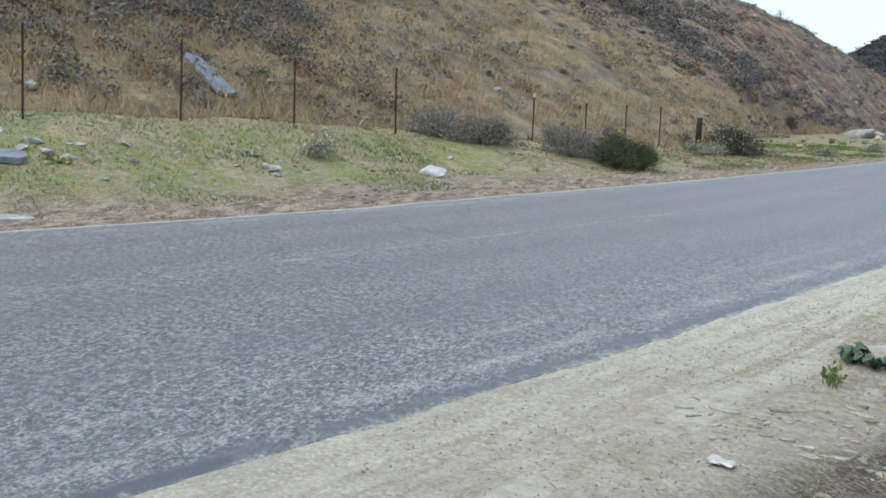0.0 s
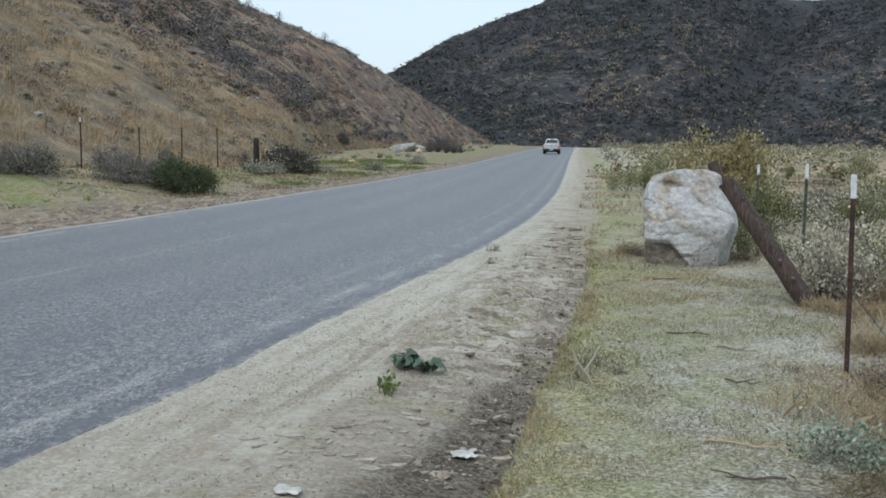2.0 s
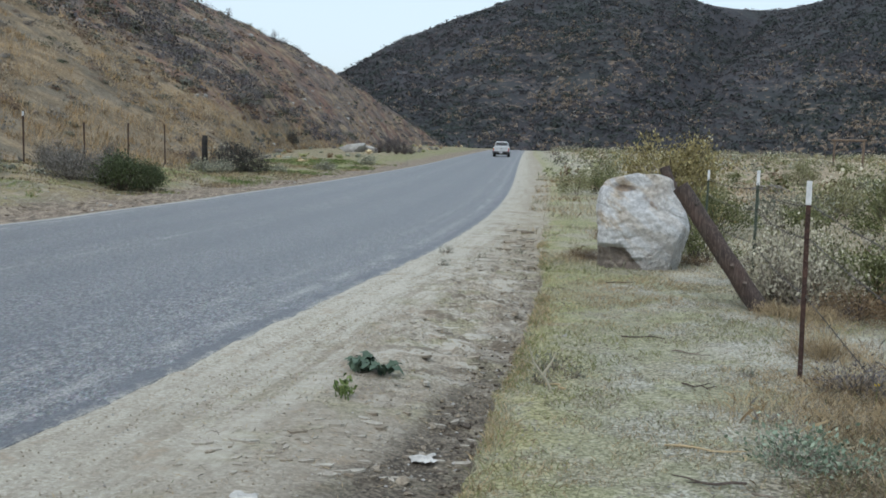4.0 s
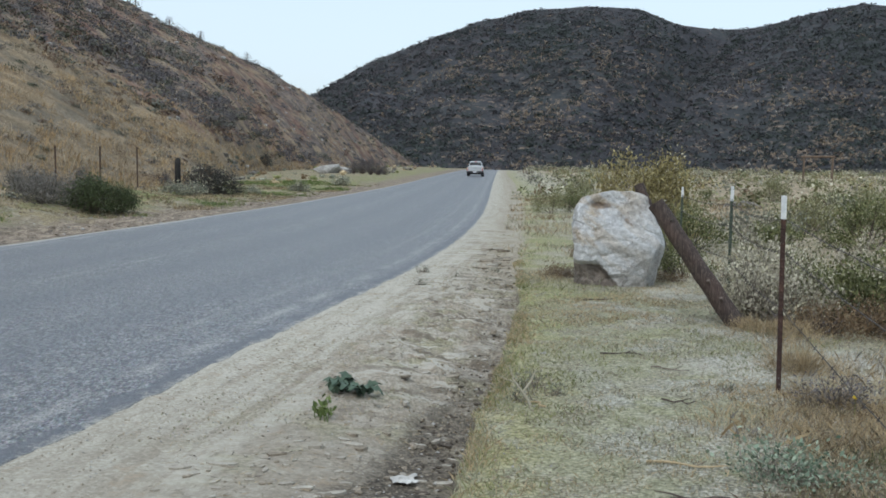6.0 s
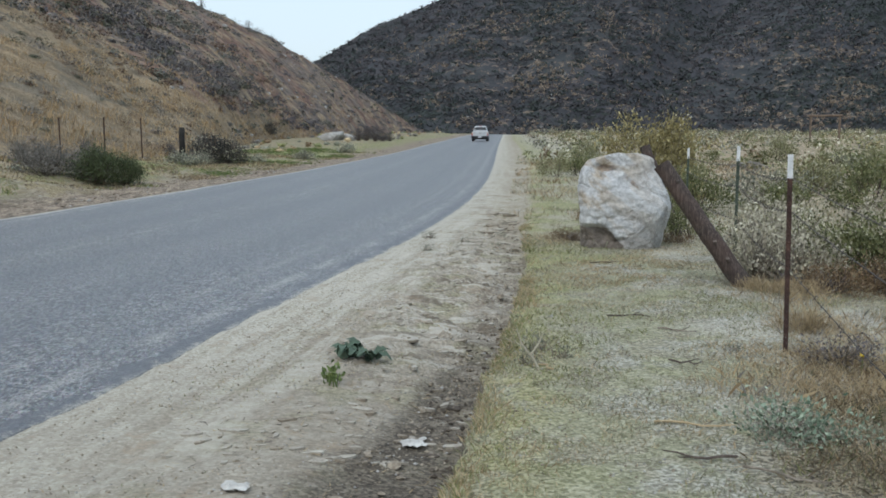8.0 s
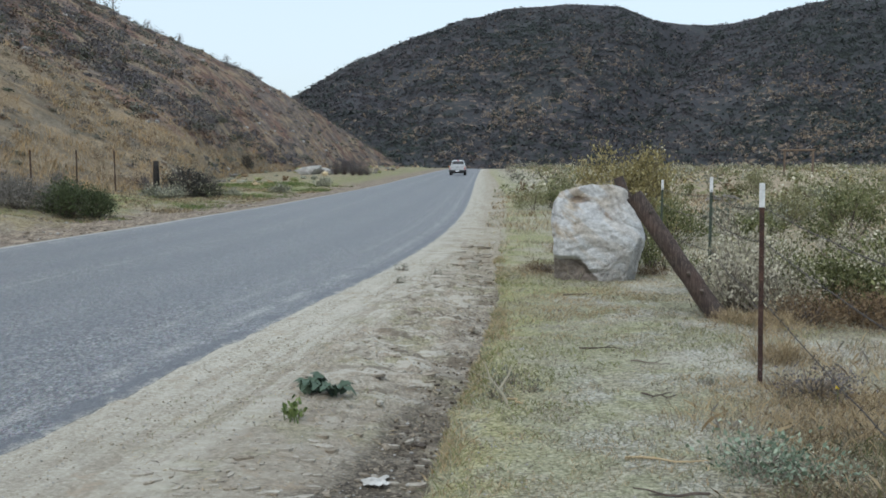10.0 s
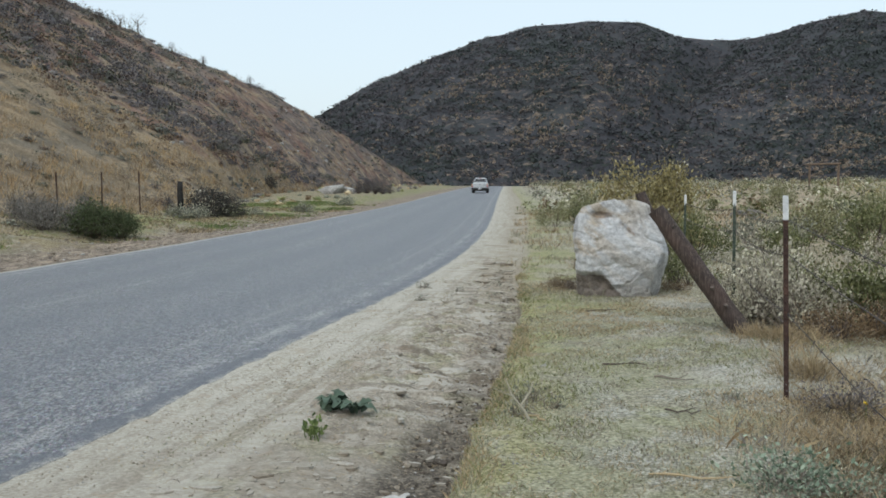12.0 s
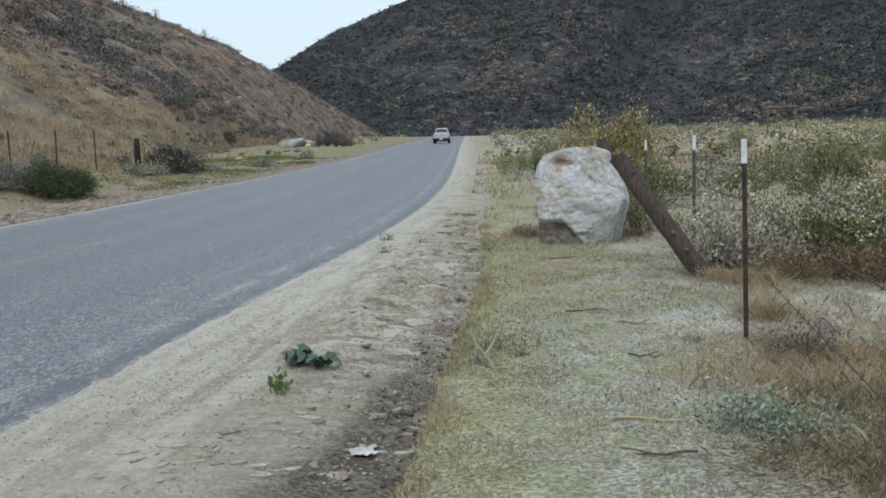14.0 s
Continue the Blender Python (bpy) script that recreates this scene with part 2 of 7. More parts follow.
def make_ground():
    n = Nodes("roadside_ground")
    lay = n.layout("lay")
    s, g, q = lay[0], lay[1], lay[2]
    fine, mid, big = n.noise(38, 6, 0.7), n.noise(5.5, 5, 0.65), n.noise(0.9, 4)
    streak = n.noise(3.0, 5, 0.65, stretch=(3.2, 0.7, 1))
    chips = n.cells(55, out="Color")
    split = n.t.nodes.new("ShaderNodeSeparateColor")
    n.t.links.new(chips, split.inputs[0])
    chip = split.outputs[0]
    fine = n.math("ADD", n.math("MULTIPLY", fine, 0.72), n.math("MULTIPLY", chip, 0.28))
    mid = n.math("ADD", n.math("MULTIPLY", mid, 0.6), n.math("MULTIPLY", n.noise(17, 4, 0.7), 0.4))
    sand = n.tones(n.math("ADD", n.math("MULTIPLY", fine, 0.72), n.math("MULTIPLY", mid, 0.28)), (0.37, (0.27, 0.24, 0.192)), (0.5, (0.40, 0.368, 0.305)), (0.63, (0.555, 0.525, 0.45)))
    dirt = n.tones(n.math("ADD", n.math("MULTIPLY", fine, 0.5), n.math("MULTIPLY", mid, 0.5)), (0.38, (0.155, 0.127, 0.097)), (0.5, (0.285, 0.245, 0.19)), (0.62, (0.455, 0.41, 0.335)))
    mud = n.tones(fine, (0.35, (0.035, 0.028, 0.021)), (0.5, (0.095, 0.077, 0.057)), (0.68, (0.20, 0.17, 0.13)))
    turf = n.tones(n.math("ADD", n.math("MULTIPLY", fine, 0.6), n.math("MULTIPLY", mid, 0.4)), (0.38, (0.135, 0.132, 0.078)), (0.50, (0.262, 0.256, 0.162)), (0.62, (0.43, 0.412, 0.295)))
    # sandy verge: a pale driven strip by the road, browner and mossier towards the gully
    along = n.t.nodes.new("ShaderNodeSeparateXYZ")
    n.t.links.new(n.coords, along.inputs[0])
    course = n.joined(s, along.outputs[1])
    wob = n.math("MULTIPLY", n.math("SUBTRACT", mid, 0.5), 1.6)
    drift = n.math("MULTIPLY", n.math("SUBTRACT", n.noise(0.7, 4, 0.6), 0.5), 0.9)
    clump = n.noise(4.5, 10, 0.78, stretch=(1.25, 0.8, 1))
    tracks = n.noise(1.0, 6, 0.68, vec=course, stretch=(7.0, 0.45, 1))
    sw = n.math("ADD", s, drift)
    verge = n.mix(n.step(sw, 0.3, 1.05, 0.0, 0.75), sand, dirt)
    verge = n.mix(n.math("MULTIPLY", n.step(tracks, 0.44, 0.58), n.step(sw, 1.9, 0.6, 0.0, 0.75)), verge, n.mix(0.6, sand, (0.52, 0.49, 0.425)))
    verge = n.mix(n.math("MULTIPLY", n.step(tracks, 0.48, 0.38), n.step(sw, 0.05, 0.5, 0.0, 0.5)), verge, n.mix(0.5, dirt, (0.26, 0.21, 0.155)))
    verge = n.mix(n.math("MULTIPLY", n.step(clump, 0.50, 0.60), n.step(sw, 0.7, 1.5, 0.05, 0.7)), verge, n.mix(0.5, dirt, (0.23, 0.175, 0.12)))
    verge = n.mix(n.math("MULTIPLY", n.step(n.noise(1.6, 6, 0.68), 0.49, 0.60), n.step(sw, 0.5, 1.1, 0.1, 0.7)), verge, n.tones(fine, (0.38, (0.15, 0.145, 0.075)), (0.62, (0.36, 0.335, 0.22))))
    # washed crust: low steps that run across the fall, pale crust on top, shade underneath painted dark
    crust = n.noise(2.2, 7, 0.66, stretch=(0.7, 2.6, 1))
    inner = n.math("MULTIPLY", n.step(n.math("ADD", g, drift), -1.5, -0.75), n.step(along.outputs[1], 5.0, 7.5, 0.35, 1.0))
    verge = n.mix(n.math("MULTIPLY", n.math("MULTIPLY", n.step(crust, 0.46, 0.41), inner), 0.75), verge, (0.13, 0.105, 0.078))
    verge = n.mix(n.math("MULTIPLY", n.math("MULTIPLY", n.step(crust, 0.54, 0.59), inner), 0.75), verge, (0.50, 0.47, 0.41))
    fade = n.step(n.math("ADD", along.outputs[1], n.math("MULTIPLY", drift, 2.0)), 4.9, 9.5, 1.0, 0.3)
    wet = n.math("MULTIPLY", fade, n.step(n.math("ADD", g, n.math("MULTIPLY", wob, 0.25)), n.step(along.outputs[1], 3.8, 6.2, -0.98, -0.5), n.step(along.outputs[1], 4.0, 7.0, -0.5, -0.25)))
    wet = n.math("MULTIPLY", wet, n.step(n.noise(3.5, 8, 0.7), 0.42, 0.52, n.step(along.outputs[1], 4.8, 6.2, 0.75, 0.2), 1.0))
    # coarser, browner grit on the trodden end of the verge
    verge = n.mix(n.math("MULTIPLY", n.step(n.noise(2.4, 7, 0.72), 0.42, 0.56, 0.35, 0.75), n.step(n.math("ADD", along.outputs[1], drift), 4.6, 8.5, 0.8, 0.0)), verge, n.mix(0.75, dirt, (0.30, 0.27, 0.22)))
    # rusty stains and a little dark grit in the sand
    verge = n.mix(n.math("MULTIPLY", n.step(n.noise(70, 2, 0.5), 0.60, 0.67), 0.25), verge, (0.16, 0.135, 0.11))
    verge = n.mix(n.math("MULTIPLY", n.step(n.noise(2.7, 6, 0.7), 0.57, 0.66), n.step(fine, 0.40, 0.52, 0.1, 0.45)), verge, (0.30, 0.215, 0.14))
    # a tyre's tread pressed into the sand
    tread = n.math("SUBTRACT", 1.0, n.step(n.math("ABSOLUTE", n.math("SUBTRACT", n.math("ADD", s, n.math("MULTIPLY", n.math("SUBTRACT", n.noise(0.5, 2), 0.5), 0.3)), 1.0)), 0.09, 0.14))
    tread = n.math("MULTIPLY", tread, n.step(n.noise(1.1, 3), 0.45, 0.56))
    ribs = n.math("MULTIPLY", n.step(n.math("SINE", n.math("ADD", n.math("MULTIPLY", along.outputs[1], 50.0), n.math("MULTIPLY", mid, 14.0))), -0.2, 0.6), tread)
    verge = n.mix(n.math("MULTIPLY", tread, 0.45), verge, (0.52, 0.49, 0.425))
    verge = n.mix(n.math("MULTIPLY", ribs, 0.28), verge, (0.26, 0.225, 0.17))
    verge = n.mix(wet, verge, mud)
    # short turf with bare patches beyond the lip
    turfed = n.mix(n.math("MULTIPLY", n.step(n.noise(1.3, 6, 0.65), 0.50, 0.60), 0.4), turf, n.tones(fine, (0.38, (0.085, 0.095, 0.025)), (0.5, (0.21, 0.215, 0.085)), (0.62, (0.37, 0.35, 0.18))))
    turfed = n.mix(n.math("MULTIPLY", n.step(n.noise(1.9, 6, 0.65), 0.49, 0.57), 0.5), turfed, n.tones(fine, (0.38, (0.13, 0.11, 0.08)), (0.5, (0.25, 0.22, 0.17)), (0.62, (0.42, 0.385, 0.32))))
    bare = n.math("MULTIPLY", n.step(n.noise(1.35, 5, 0.6), 0.53, 0.66), n.step(g, 0.5, 1.4))
    turfed = n.mix(n.math("MULTIPLY", bare, 0.5), turfed, sand)
    for px, py, wide in ((3.35, 12.15, 0.75), (2.9, 7.35, 0.9), (3.75, 7.5, 1.2), (4.5, 7.9, 1.0)):
        dx, dy = n.math("SUBTRACT", along.outputs[0], px), n.math("MULTIPLY", n.math("SUBTRACT", along.outputs[1], py), 1.5)
        off = n.math("ADD", n.math("SQRT", n.math("ADD", n.math("MULTIPLY", dx, dx), n.math("MULTIPLY", dy, dy))), n.math("MULTIPLY", wob, 0.7))
        turfed = n.mix(n.step(off, wide * 0.35, wide, 0.65, 0.0), turfed, n.mix(0.35, sand, (0.52, 0.50, 0.455)))
    turfed = n.mix(n.math("MULTIPLY", n.step(n.noise(60, 3, 0.6), 0.58, 0.66), 0.3), turfed, (0.58, 0.56, 0.46))
    turfed = n.mix(n.math("MULTIPLY", n.step(n.noise(33, 4, 0.7), 0.56, 0.66), 0.3), turfed, (0.13, 0.12, 0.08))
    # yellow-green strip along the lip, greyer and more gravelly away from it
    strip = n.math("MULTIPLY", n.step(n.math("ADD", g, n.math("MULTIPLY", drift, 0.7)), 0.75, 0.15), n.step(n.noise(2.2, 5, 0.65), 0.38, 0.56))
    turfed = n.mix(n.math("MULTIPLY", strip, 0.5), turfed, n.tones(fine, (0.37, (0.16, 0.155, 0.04)), (0.5, (0.30, 0.275, 0.095)), (0.63, (0.44, 0.39, 0.18))))
    turfed = n.mix(n.math("MULTIPLY", n.step(n.noise(0.8, 6, 0.66), 0.48, 0.56), n.step(g, 0.4, 1.0, 0.0, 0.75)), turfed, n.tones(fine, (0.37, (0.17, 0.165, 0.135)), (0.5, (0.31, 0.30, 0.25)), (0.63, (0.49, 0.475, 0.42))))
    # darker brown ground under the weeds
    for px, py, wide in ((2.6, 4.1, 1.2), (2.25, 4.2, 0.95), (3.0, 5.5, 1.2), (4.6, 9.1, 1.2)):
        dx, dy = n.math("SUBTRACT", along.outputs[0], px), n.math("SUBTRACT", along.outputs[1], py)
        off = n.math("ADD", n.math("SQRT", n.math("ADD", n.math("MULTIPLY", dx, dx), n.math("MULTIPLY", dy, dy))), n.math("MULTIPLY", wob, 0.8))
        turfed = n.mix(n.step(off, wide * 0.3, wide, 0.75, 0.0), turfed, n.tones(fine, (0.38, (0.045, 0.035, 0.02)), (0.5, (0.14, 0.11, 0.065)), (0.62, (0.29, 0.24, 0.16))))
    # farther on the lip crumbles away and turf, sand and dirt run into one another
    lost = n.step(along.outputs[1], 9.5, 17.0)
    mixed = n.mix(n.step(n.noise(0.9, 8, 0.72), 0.44, 0.55), n.mix(0.5, dirt, (0.29, 0.235, 0.15)), n.mix(0.45, sand, (0.34, 0.29, 0.20)))
    turfed = n.mix(n.math("MULTIPLY", lost, 0.45), turfed, mixed)
    mossy = n.math("MULTIPLY", n.step(n.noise(0.75, 6, 0.66), 0.47, 0.56, 0.0, 0.6), n.math("MULTIPLY", n.step(along.outputs[1], 7.0, 9.5), n.step(g, 1.9, 1.0)))
    turfed = n.mix(mossy, turfed, n.tones(fine, (0.37, (0.13, 0.15, 0.04)), (0.5, (0.235, 0.25, 0.085)), (0.63, (0.37, 0.37, 0.17))))
    verge = n.mix(n.math("MULTIPLY", n.math("MULTIPLY", lost, n.step(n.math("ADD", g, wob), -1.2, -0.2)), 0.7), verge, mixed)
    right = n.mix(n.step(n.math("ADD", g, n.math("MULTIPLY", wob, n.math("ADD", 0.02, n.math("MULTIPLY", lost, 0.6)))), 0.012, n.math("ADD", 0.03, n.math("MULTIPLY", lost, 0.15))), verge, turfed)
    # valley floor
    floor = n.tones(n.math("ADD", n.math("MULTIPLY", big, 0.5), n.math("MULTIPLY", mid, 0.5)), (0.38, (0.12, 0.095, 0.05)), (0.5, (0.285, 0.225, 0.145)), (0.62, (0.46, 0.37, 0.27)))
    right = n.mix(n.step(g, 3.5, 8.0), right, floor)
    # far side: dirt, then weeds and dry grass
    weed = n.tones(n.math("ADD", n.math("MULTIPLY", big, 0.6), n.math("MULTIPLY", mid, 0.4)), (0.41, (0.085, 0.105, 0.028)), (0.48, (0.19, 0.17, 0.065)), (0.56, (0.285, 0.222, 0.122)))
    left = n.mix(n.step(n.math("ADD", q, wob), 1.4, 3.2), n.mix(n.step(clump, 0.42, 0.54, 0.3, 1.0), n.mix(0.8, sand, (0.185, 0.135, 0.085)), n.mix(0.5, dirt, (0.075, 0.053, 0.037))), n.mix(n.math("MULTIPLY", n.step(clump, 0.48, 0.58), 0.45), weed, dirt))
    left = n.mix(n.math("MULTIPLY", n.step(n.math("ADD", q, wob), 0.1, 0.45), n.step(streak, 0.42, 0.58)), left, n.mix(0.3, dirt, weed))
    left = n.mix(n.math("MULTIPLY", n.step(n.math("ADD", q, wob), 2.4, 1.1), 0.88), left, n.tones(n.math("ADD", n.math("MULTIPLY", fine, 0.45), n.math("MULTIPLY", n.noise(3.4, 6, 0.7, stretch=(1.6, 0.6, 1)), 0.55)), (0.40, (0.04, 0.029, 0.023)), (0.48, (0.155, 0.115, 0.085)), (0.58, (0.39, 0.315, 0.235))))
    left = n.mix(n.math("MULTIPLY", n.step(n.noise(1.3, 6, 0.7), 0.50, 0.58, 0.0, 0.75), n.step(q, 0.8, 2.0)), left, n.tones(fine, (0.38, (0.12, 0.09, 0.048)), (0.5, (0.235, 0.185, 0.093)), (0.62, (0.36, 0.295, 0.17))))
    left = n.mix(n.math("MULTIPLY", n.step(n.noise(1.7, 6, 0.7), 0.55, 0.63, 0.0, 0.7), n.step(q, 0.8, 2.0)), left, n.tones(fine, (0.38, (0.06, 0.05, 0.03)), (0.62, (0.18, 0.15, 0.09))))
    lush = n.math("MULTIPLY", n.step(n.noise(0.42, 5, 0.6), 0.43, 0.53), n.math("MULTIPLY", n.step(q, 1.6, 2.6), n.step(q, 6.5, 4.6)))
    left = n.mix(n.math("MULTIPLY", n.math("MULTIPLY", lush, 0.72), n.step(clump, 0.56, 0.46, 0.15, 1.0)), left, n.tones(fine, (0.36, (0.05, 0.085, 0.012)), (0.5, (0.15, 0.19, 0.04)), (0.64, (0.30, 0.31, 0.10))))
    left = n.mix(n.math("MULTIPLY", n.math("SUBTRACT", 1.0, n.step(q, 0.03, 0.2)), 0.8), left, sand)
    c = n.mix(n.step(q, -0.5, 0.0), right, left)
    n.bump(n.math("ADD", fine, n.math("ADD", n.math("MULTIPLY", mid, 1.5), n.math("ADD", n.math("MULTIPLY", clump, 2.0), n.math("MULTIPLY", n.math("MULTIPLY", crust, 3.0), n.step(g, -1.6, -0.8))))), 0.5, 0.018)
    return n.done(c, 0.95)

def make_slope():
    n = Nodes("dry_grass_slope")
    fine, mid, patch, big = n.noise(6.5, 8, 0.7), n.noise(0.9, 6, 0.65), n.noise(0.28, 5, 0.62), n.noise(0.075, 4)
    grass = n.tones(n.math("ADD", n.math("MULTIPLY", fine, 0.5), n.math("MULTIPLY", mid, 0.5)), (0.38, (0.108, 0.074, 0.042)), (0.5, (0.218, 0.156, 0.089)), (0.62, (0.365, 0.275, 0.165)))
    straw = n.tones(fine, (0.36, (0.21, 0.152, 0.09)), (0.64, (0.41, 0.32, 0.205)))
    dull = n.tones(n.math("ADD", n.math("MULTIPLY", fine, 0.5), n.math("MULTIPLY", mid, 0.5)), (0.40, (0.088, 0.074, 0.053)), (0.60, (0.225, 0.19, 0.14)))
    soil = n.tones(n.math("ADD", n.math("MULTIPLY", fine, 0.45), n.math("MULTIPLY", mid, 0.55)), (0.40, (0.07, 0.054, 0.047)), (0.5, (0.14, 0.108, 0.092)), (0.60, (0.25, 0.20, 0.166)))
    rust = n.tones(mid, (0.40, (0.095, 0.050, 0.036)), (0.5, (0.165, 0.092, 0.065)), (0.62, (0.28, 0.178, 0.125)))
    lay = n.layout("lay")
    rocky = n.step(n.math("ADD", lay[0], n.math("MULTIPLY", n.math("SUBTRACT", patch, 0.5), 1.4)), 0.35, 0.7)
    c = n.mix(n.step(patch, 0.50, 0.60, 0.0, 0.75), grass, straw)
    c = n.mix(n.step(n.noise(0.4, 6, 0.65), 0.48, 0.58, 0.0, 0.75), c, dull)
    c = n.mix(n.step(big, 0.50, 0.60, 0.0, 0.4), c, dull)
    upper = n.mix(n.step(n.noise(0.12, 5, 0.62), 0.44, 0.56), soil, rust)
    upper = n.mix(n.step(n.noise(0.33, 6, 0.68), 0.50, 0.58, 0.0, 0.85), upper, n.mix(0.25, straw, grass))
    upper = n.mix(n.step(n.noise(0.7, 7, 0.72), 0.51, 0.60, 0.0, 0.8), upper, (0.078, 0.064, 0.06))
    c = n.mix(rocky, c, upper)
    c = n.mix(n.math("MULTIPLY", n.step(n.noise(1.9, 7, 0.75), 0.60, 0.66), n.step(rocky, 0.0, 1.0, 0.15, 0.75)), c, (0.44, 0.385, 0.325))
    n.bump(n.math("ADD", fine, n.math("MULTIPLY", mid, 2.5)), 0.5, 0.22)
    return n.done(c, 0.96)

def make_chaparral():
    n = Nodes("scrub_hillside")
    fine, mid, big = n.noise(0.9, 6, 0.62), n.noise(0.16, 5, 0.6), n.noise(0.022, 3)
    # blue of the distance haze is mixed into these soil colours
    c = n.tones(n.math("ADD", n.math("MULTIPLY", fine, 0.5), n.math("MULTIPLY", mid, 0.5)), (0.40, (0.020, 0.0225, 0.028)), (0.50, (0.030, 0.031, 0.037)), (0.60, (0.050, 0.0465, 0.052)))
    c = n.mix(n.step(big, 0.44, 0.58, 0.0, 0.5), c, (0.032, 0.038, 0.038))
    grassy = n.layout("lay")[0]
    c = n.mix(n.math("MULTIPLY", n.step(n.math("ADD", n.noise(0.3, 6, 0.7), n.math("MULTIPLY", grassy, 0.07)), 0.595, 0.67), 0.6), c, n.tones(fine, (0.36, (0.15, 0.108, 0.075)), (0.64, (0.30, 0.225, 0.155))))
    n.bump(mid, 0.35, 2.0)
    return n.done(c, 0.97)

ASPHALT, GROUND, SLOPE, CHAPARRAL = make_asphalt(), make_ground(), make_slope(), make_chaparral()

def make_boulder_stone():
    n = Nodes("pale_granite")
    grain, fine, mid, big = n.noise(90, 4, 0.7), n.noise(16, 10, 0.75), n.noise(6, 7, 0.7), n.noise(1.7, 5)
    c = n.tones(n.math("ADD", n.math("MULTIPLY", grain, 0.3), n.math("MULTIPLY", fine, 0.7)), (0.37, (0.34, 0.344, 0.35)), (0.5, (0.55, 0.555, 0.56)), (0.61, (0.71, 0.712, 0.715)))
    # tan weathering in slanting streaks, strongest on the upper side away from the post
    co = n.t.nodes.new("ShaderNodeSeparateXYZ")
    n.t.links.new(n.coords, co.inputs[0])
    bx, by, bz = co.outputs
    slant = n.joined(n.math("MULTIPLY", n.math("ADD", n.math("MULTIPLY", bx, 0.62), n.math("MULTIPLY", bz, 0.78)), 3.2), by, n.math("SUBTRACT", n.math("MULTIPLY", bx, 0.6), n.math("MULTIPLY", bz, 0.5)))
    band = n.noise(1.7, 7, 0.66, vec=slant)
    worn = n.step(n.math("ADD", n.math("SUBTRACT", n.math("MULTIPLY", bz, 0.5), bx), n.math("MULTIPLY", n.math("SUBTRACT", big, 0.5), 1.2)), 0.0, 0.8, 0.3, 0.95)
    c = n.mix(n.math("MULTIPLY", n.step(band, 0.43, 0.57), worn), c, n.tones(fine, (0.36, (0.32, 0.26, 0.19)), (0.64, (0.60, 0.52, 0.42))))
    c = n.mix(n.math("MULTIPLY", n.step(n.noise(1.7, 7, 0.7, vec=slant), 0.42, 0.36), 0.35), c, (0.25, 0.24, 0.235))
    c = n.mix(n.math("MULTIPLY", n.step(big, 0.55, 0.62), 0.25), c, (0.30, 0.30, 0.305))
    # thin cracks and pits
    warp = n.t.nodes.new("ShaderNodeVectorMath")
    warp.operation = "ADD"
    n.t.links.new(n.coords, warp.inputs[0])
    n.t.links.new(n.mix(1.0, (0, 0, 0), n.math("MULTIPLY", mid, 0.45)), warp.inputs[1])
    crack = n.step(n.cells(2.3, "DISTANCE_TO_EDGE", vec=warp.outputs[0]), 0.0, 0.035, 1.0, 0.0)
    crack = n.math("MULTIPLY", crack, n.step(n.noise(3.1, 3), 0.46, 0.56))
    c = n.mix(n.math("MULTIPLY", crack, 0.22), c, (0.18, 0.13, 0.10))
    lay = n.layout("lay")
    ragged = n.math("MULTIPLY", n.math("SUBTRACT", mid, 0.5), 0.22)
    foot = n.math("MULTIPLY", n.step(n.math("ADD", lay[0], ragged), -0.02, 0.02), n.step(n.math("ADD", lay[1], n.math("MULTIPLY", ragged, 0.5)), -0.015, 0.015))
    c = n.mix(n.math("MULTIPLY", foot, 0.9), c, n.tones(fine, (0.38, (0.085, 0.068, 0.055)), (0.62, (0.23, 0.185, 0.15))))
    # rust in the notch under the top
    c = n.mix(n.math("MULTIPLY", n.step(n.math("ADD", lay[2], n.math("MULTIPLY", ragged, 2.0)), 0.3, 0.6), 0.7), c, n.tones(fine, (0.4, (0.10, 0.06, 0.04)), (0.6, (0.27, 0.18, 0.11))))
    n.bump(n.math("SUBTRACT", n.math("ADD", n.math("MULTIPLY", fine, 2.2), n.math("ADD", n.math("MULTIPLY", grain, 0.4), n.math("MULTIPLY", mid, 2.0))), n.math("MULTIPLY", crack, 0.6)), 0.8, 0.025)
    return n.done(c, 0.9)

GRANITE = make_boulder_stone()
BROWN_STONE = mottled("brown_weathered_stone", (0.10, 0.08, 0.06), (0.19, 0.15, 0.115), (0.30, 0.25, 0.2), 18)
FIELD_STONE = mottled("pale_field_stone", (0.17, 0.16, 0.15), (0.33, 0.32, 0.30), (0.55, 0.54, 0.52), 9)
WHITE_STONE = mottled("white_stone", (0.36, 0.365, 0.37), (0.50, 0.505, 0.51), (0.64, 0.64, 0.64), 9)
CONCRETE = mottled("grey_concrete", (0.11, 0.118, 0.138), (0.18, 0.192, 0.222), (0.27, 0.285, 0.315), 9)

def make_old_timber():
    n = Nodes("weathered_timber")
    grain = n.noise(9, 7, 0.7, stretch=(7, 7, 0.5))
    c = n.tones(grain, (0.35, (0.018, 0.014, 0.013)), (0.5, (0.055, 0.041, 0.036)), (0.66, (0.13, 0.103, 0.09)))
    c = n.mix(n.math("MULTIPLY", n.step(n.noise(1.4, 3), 0.45, 0.62), 0.3), c, (0.11, 0.06, 0.045))
    n.bump(grain, 0.8, 0.012)
    return n.done(c, 0.88)

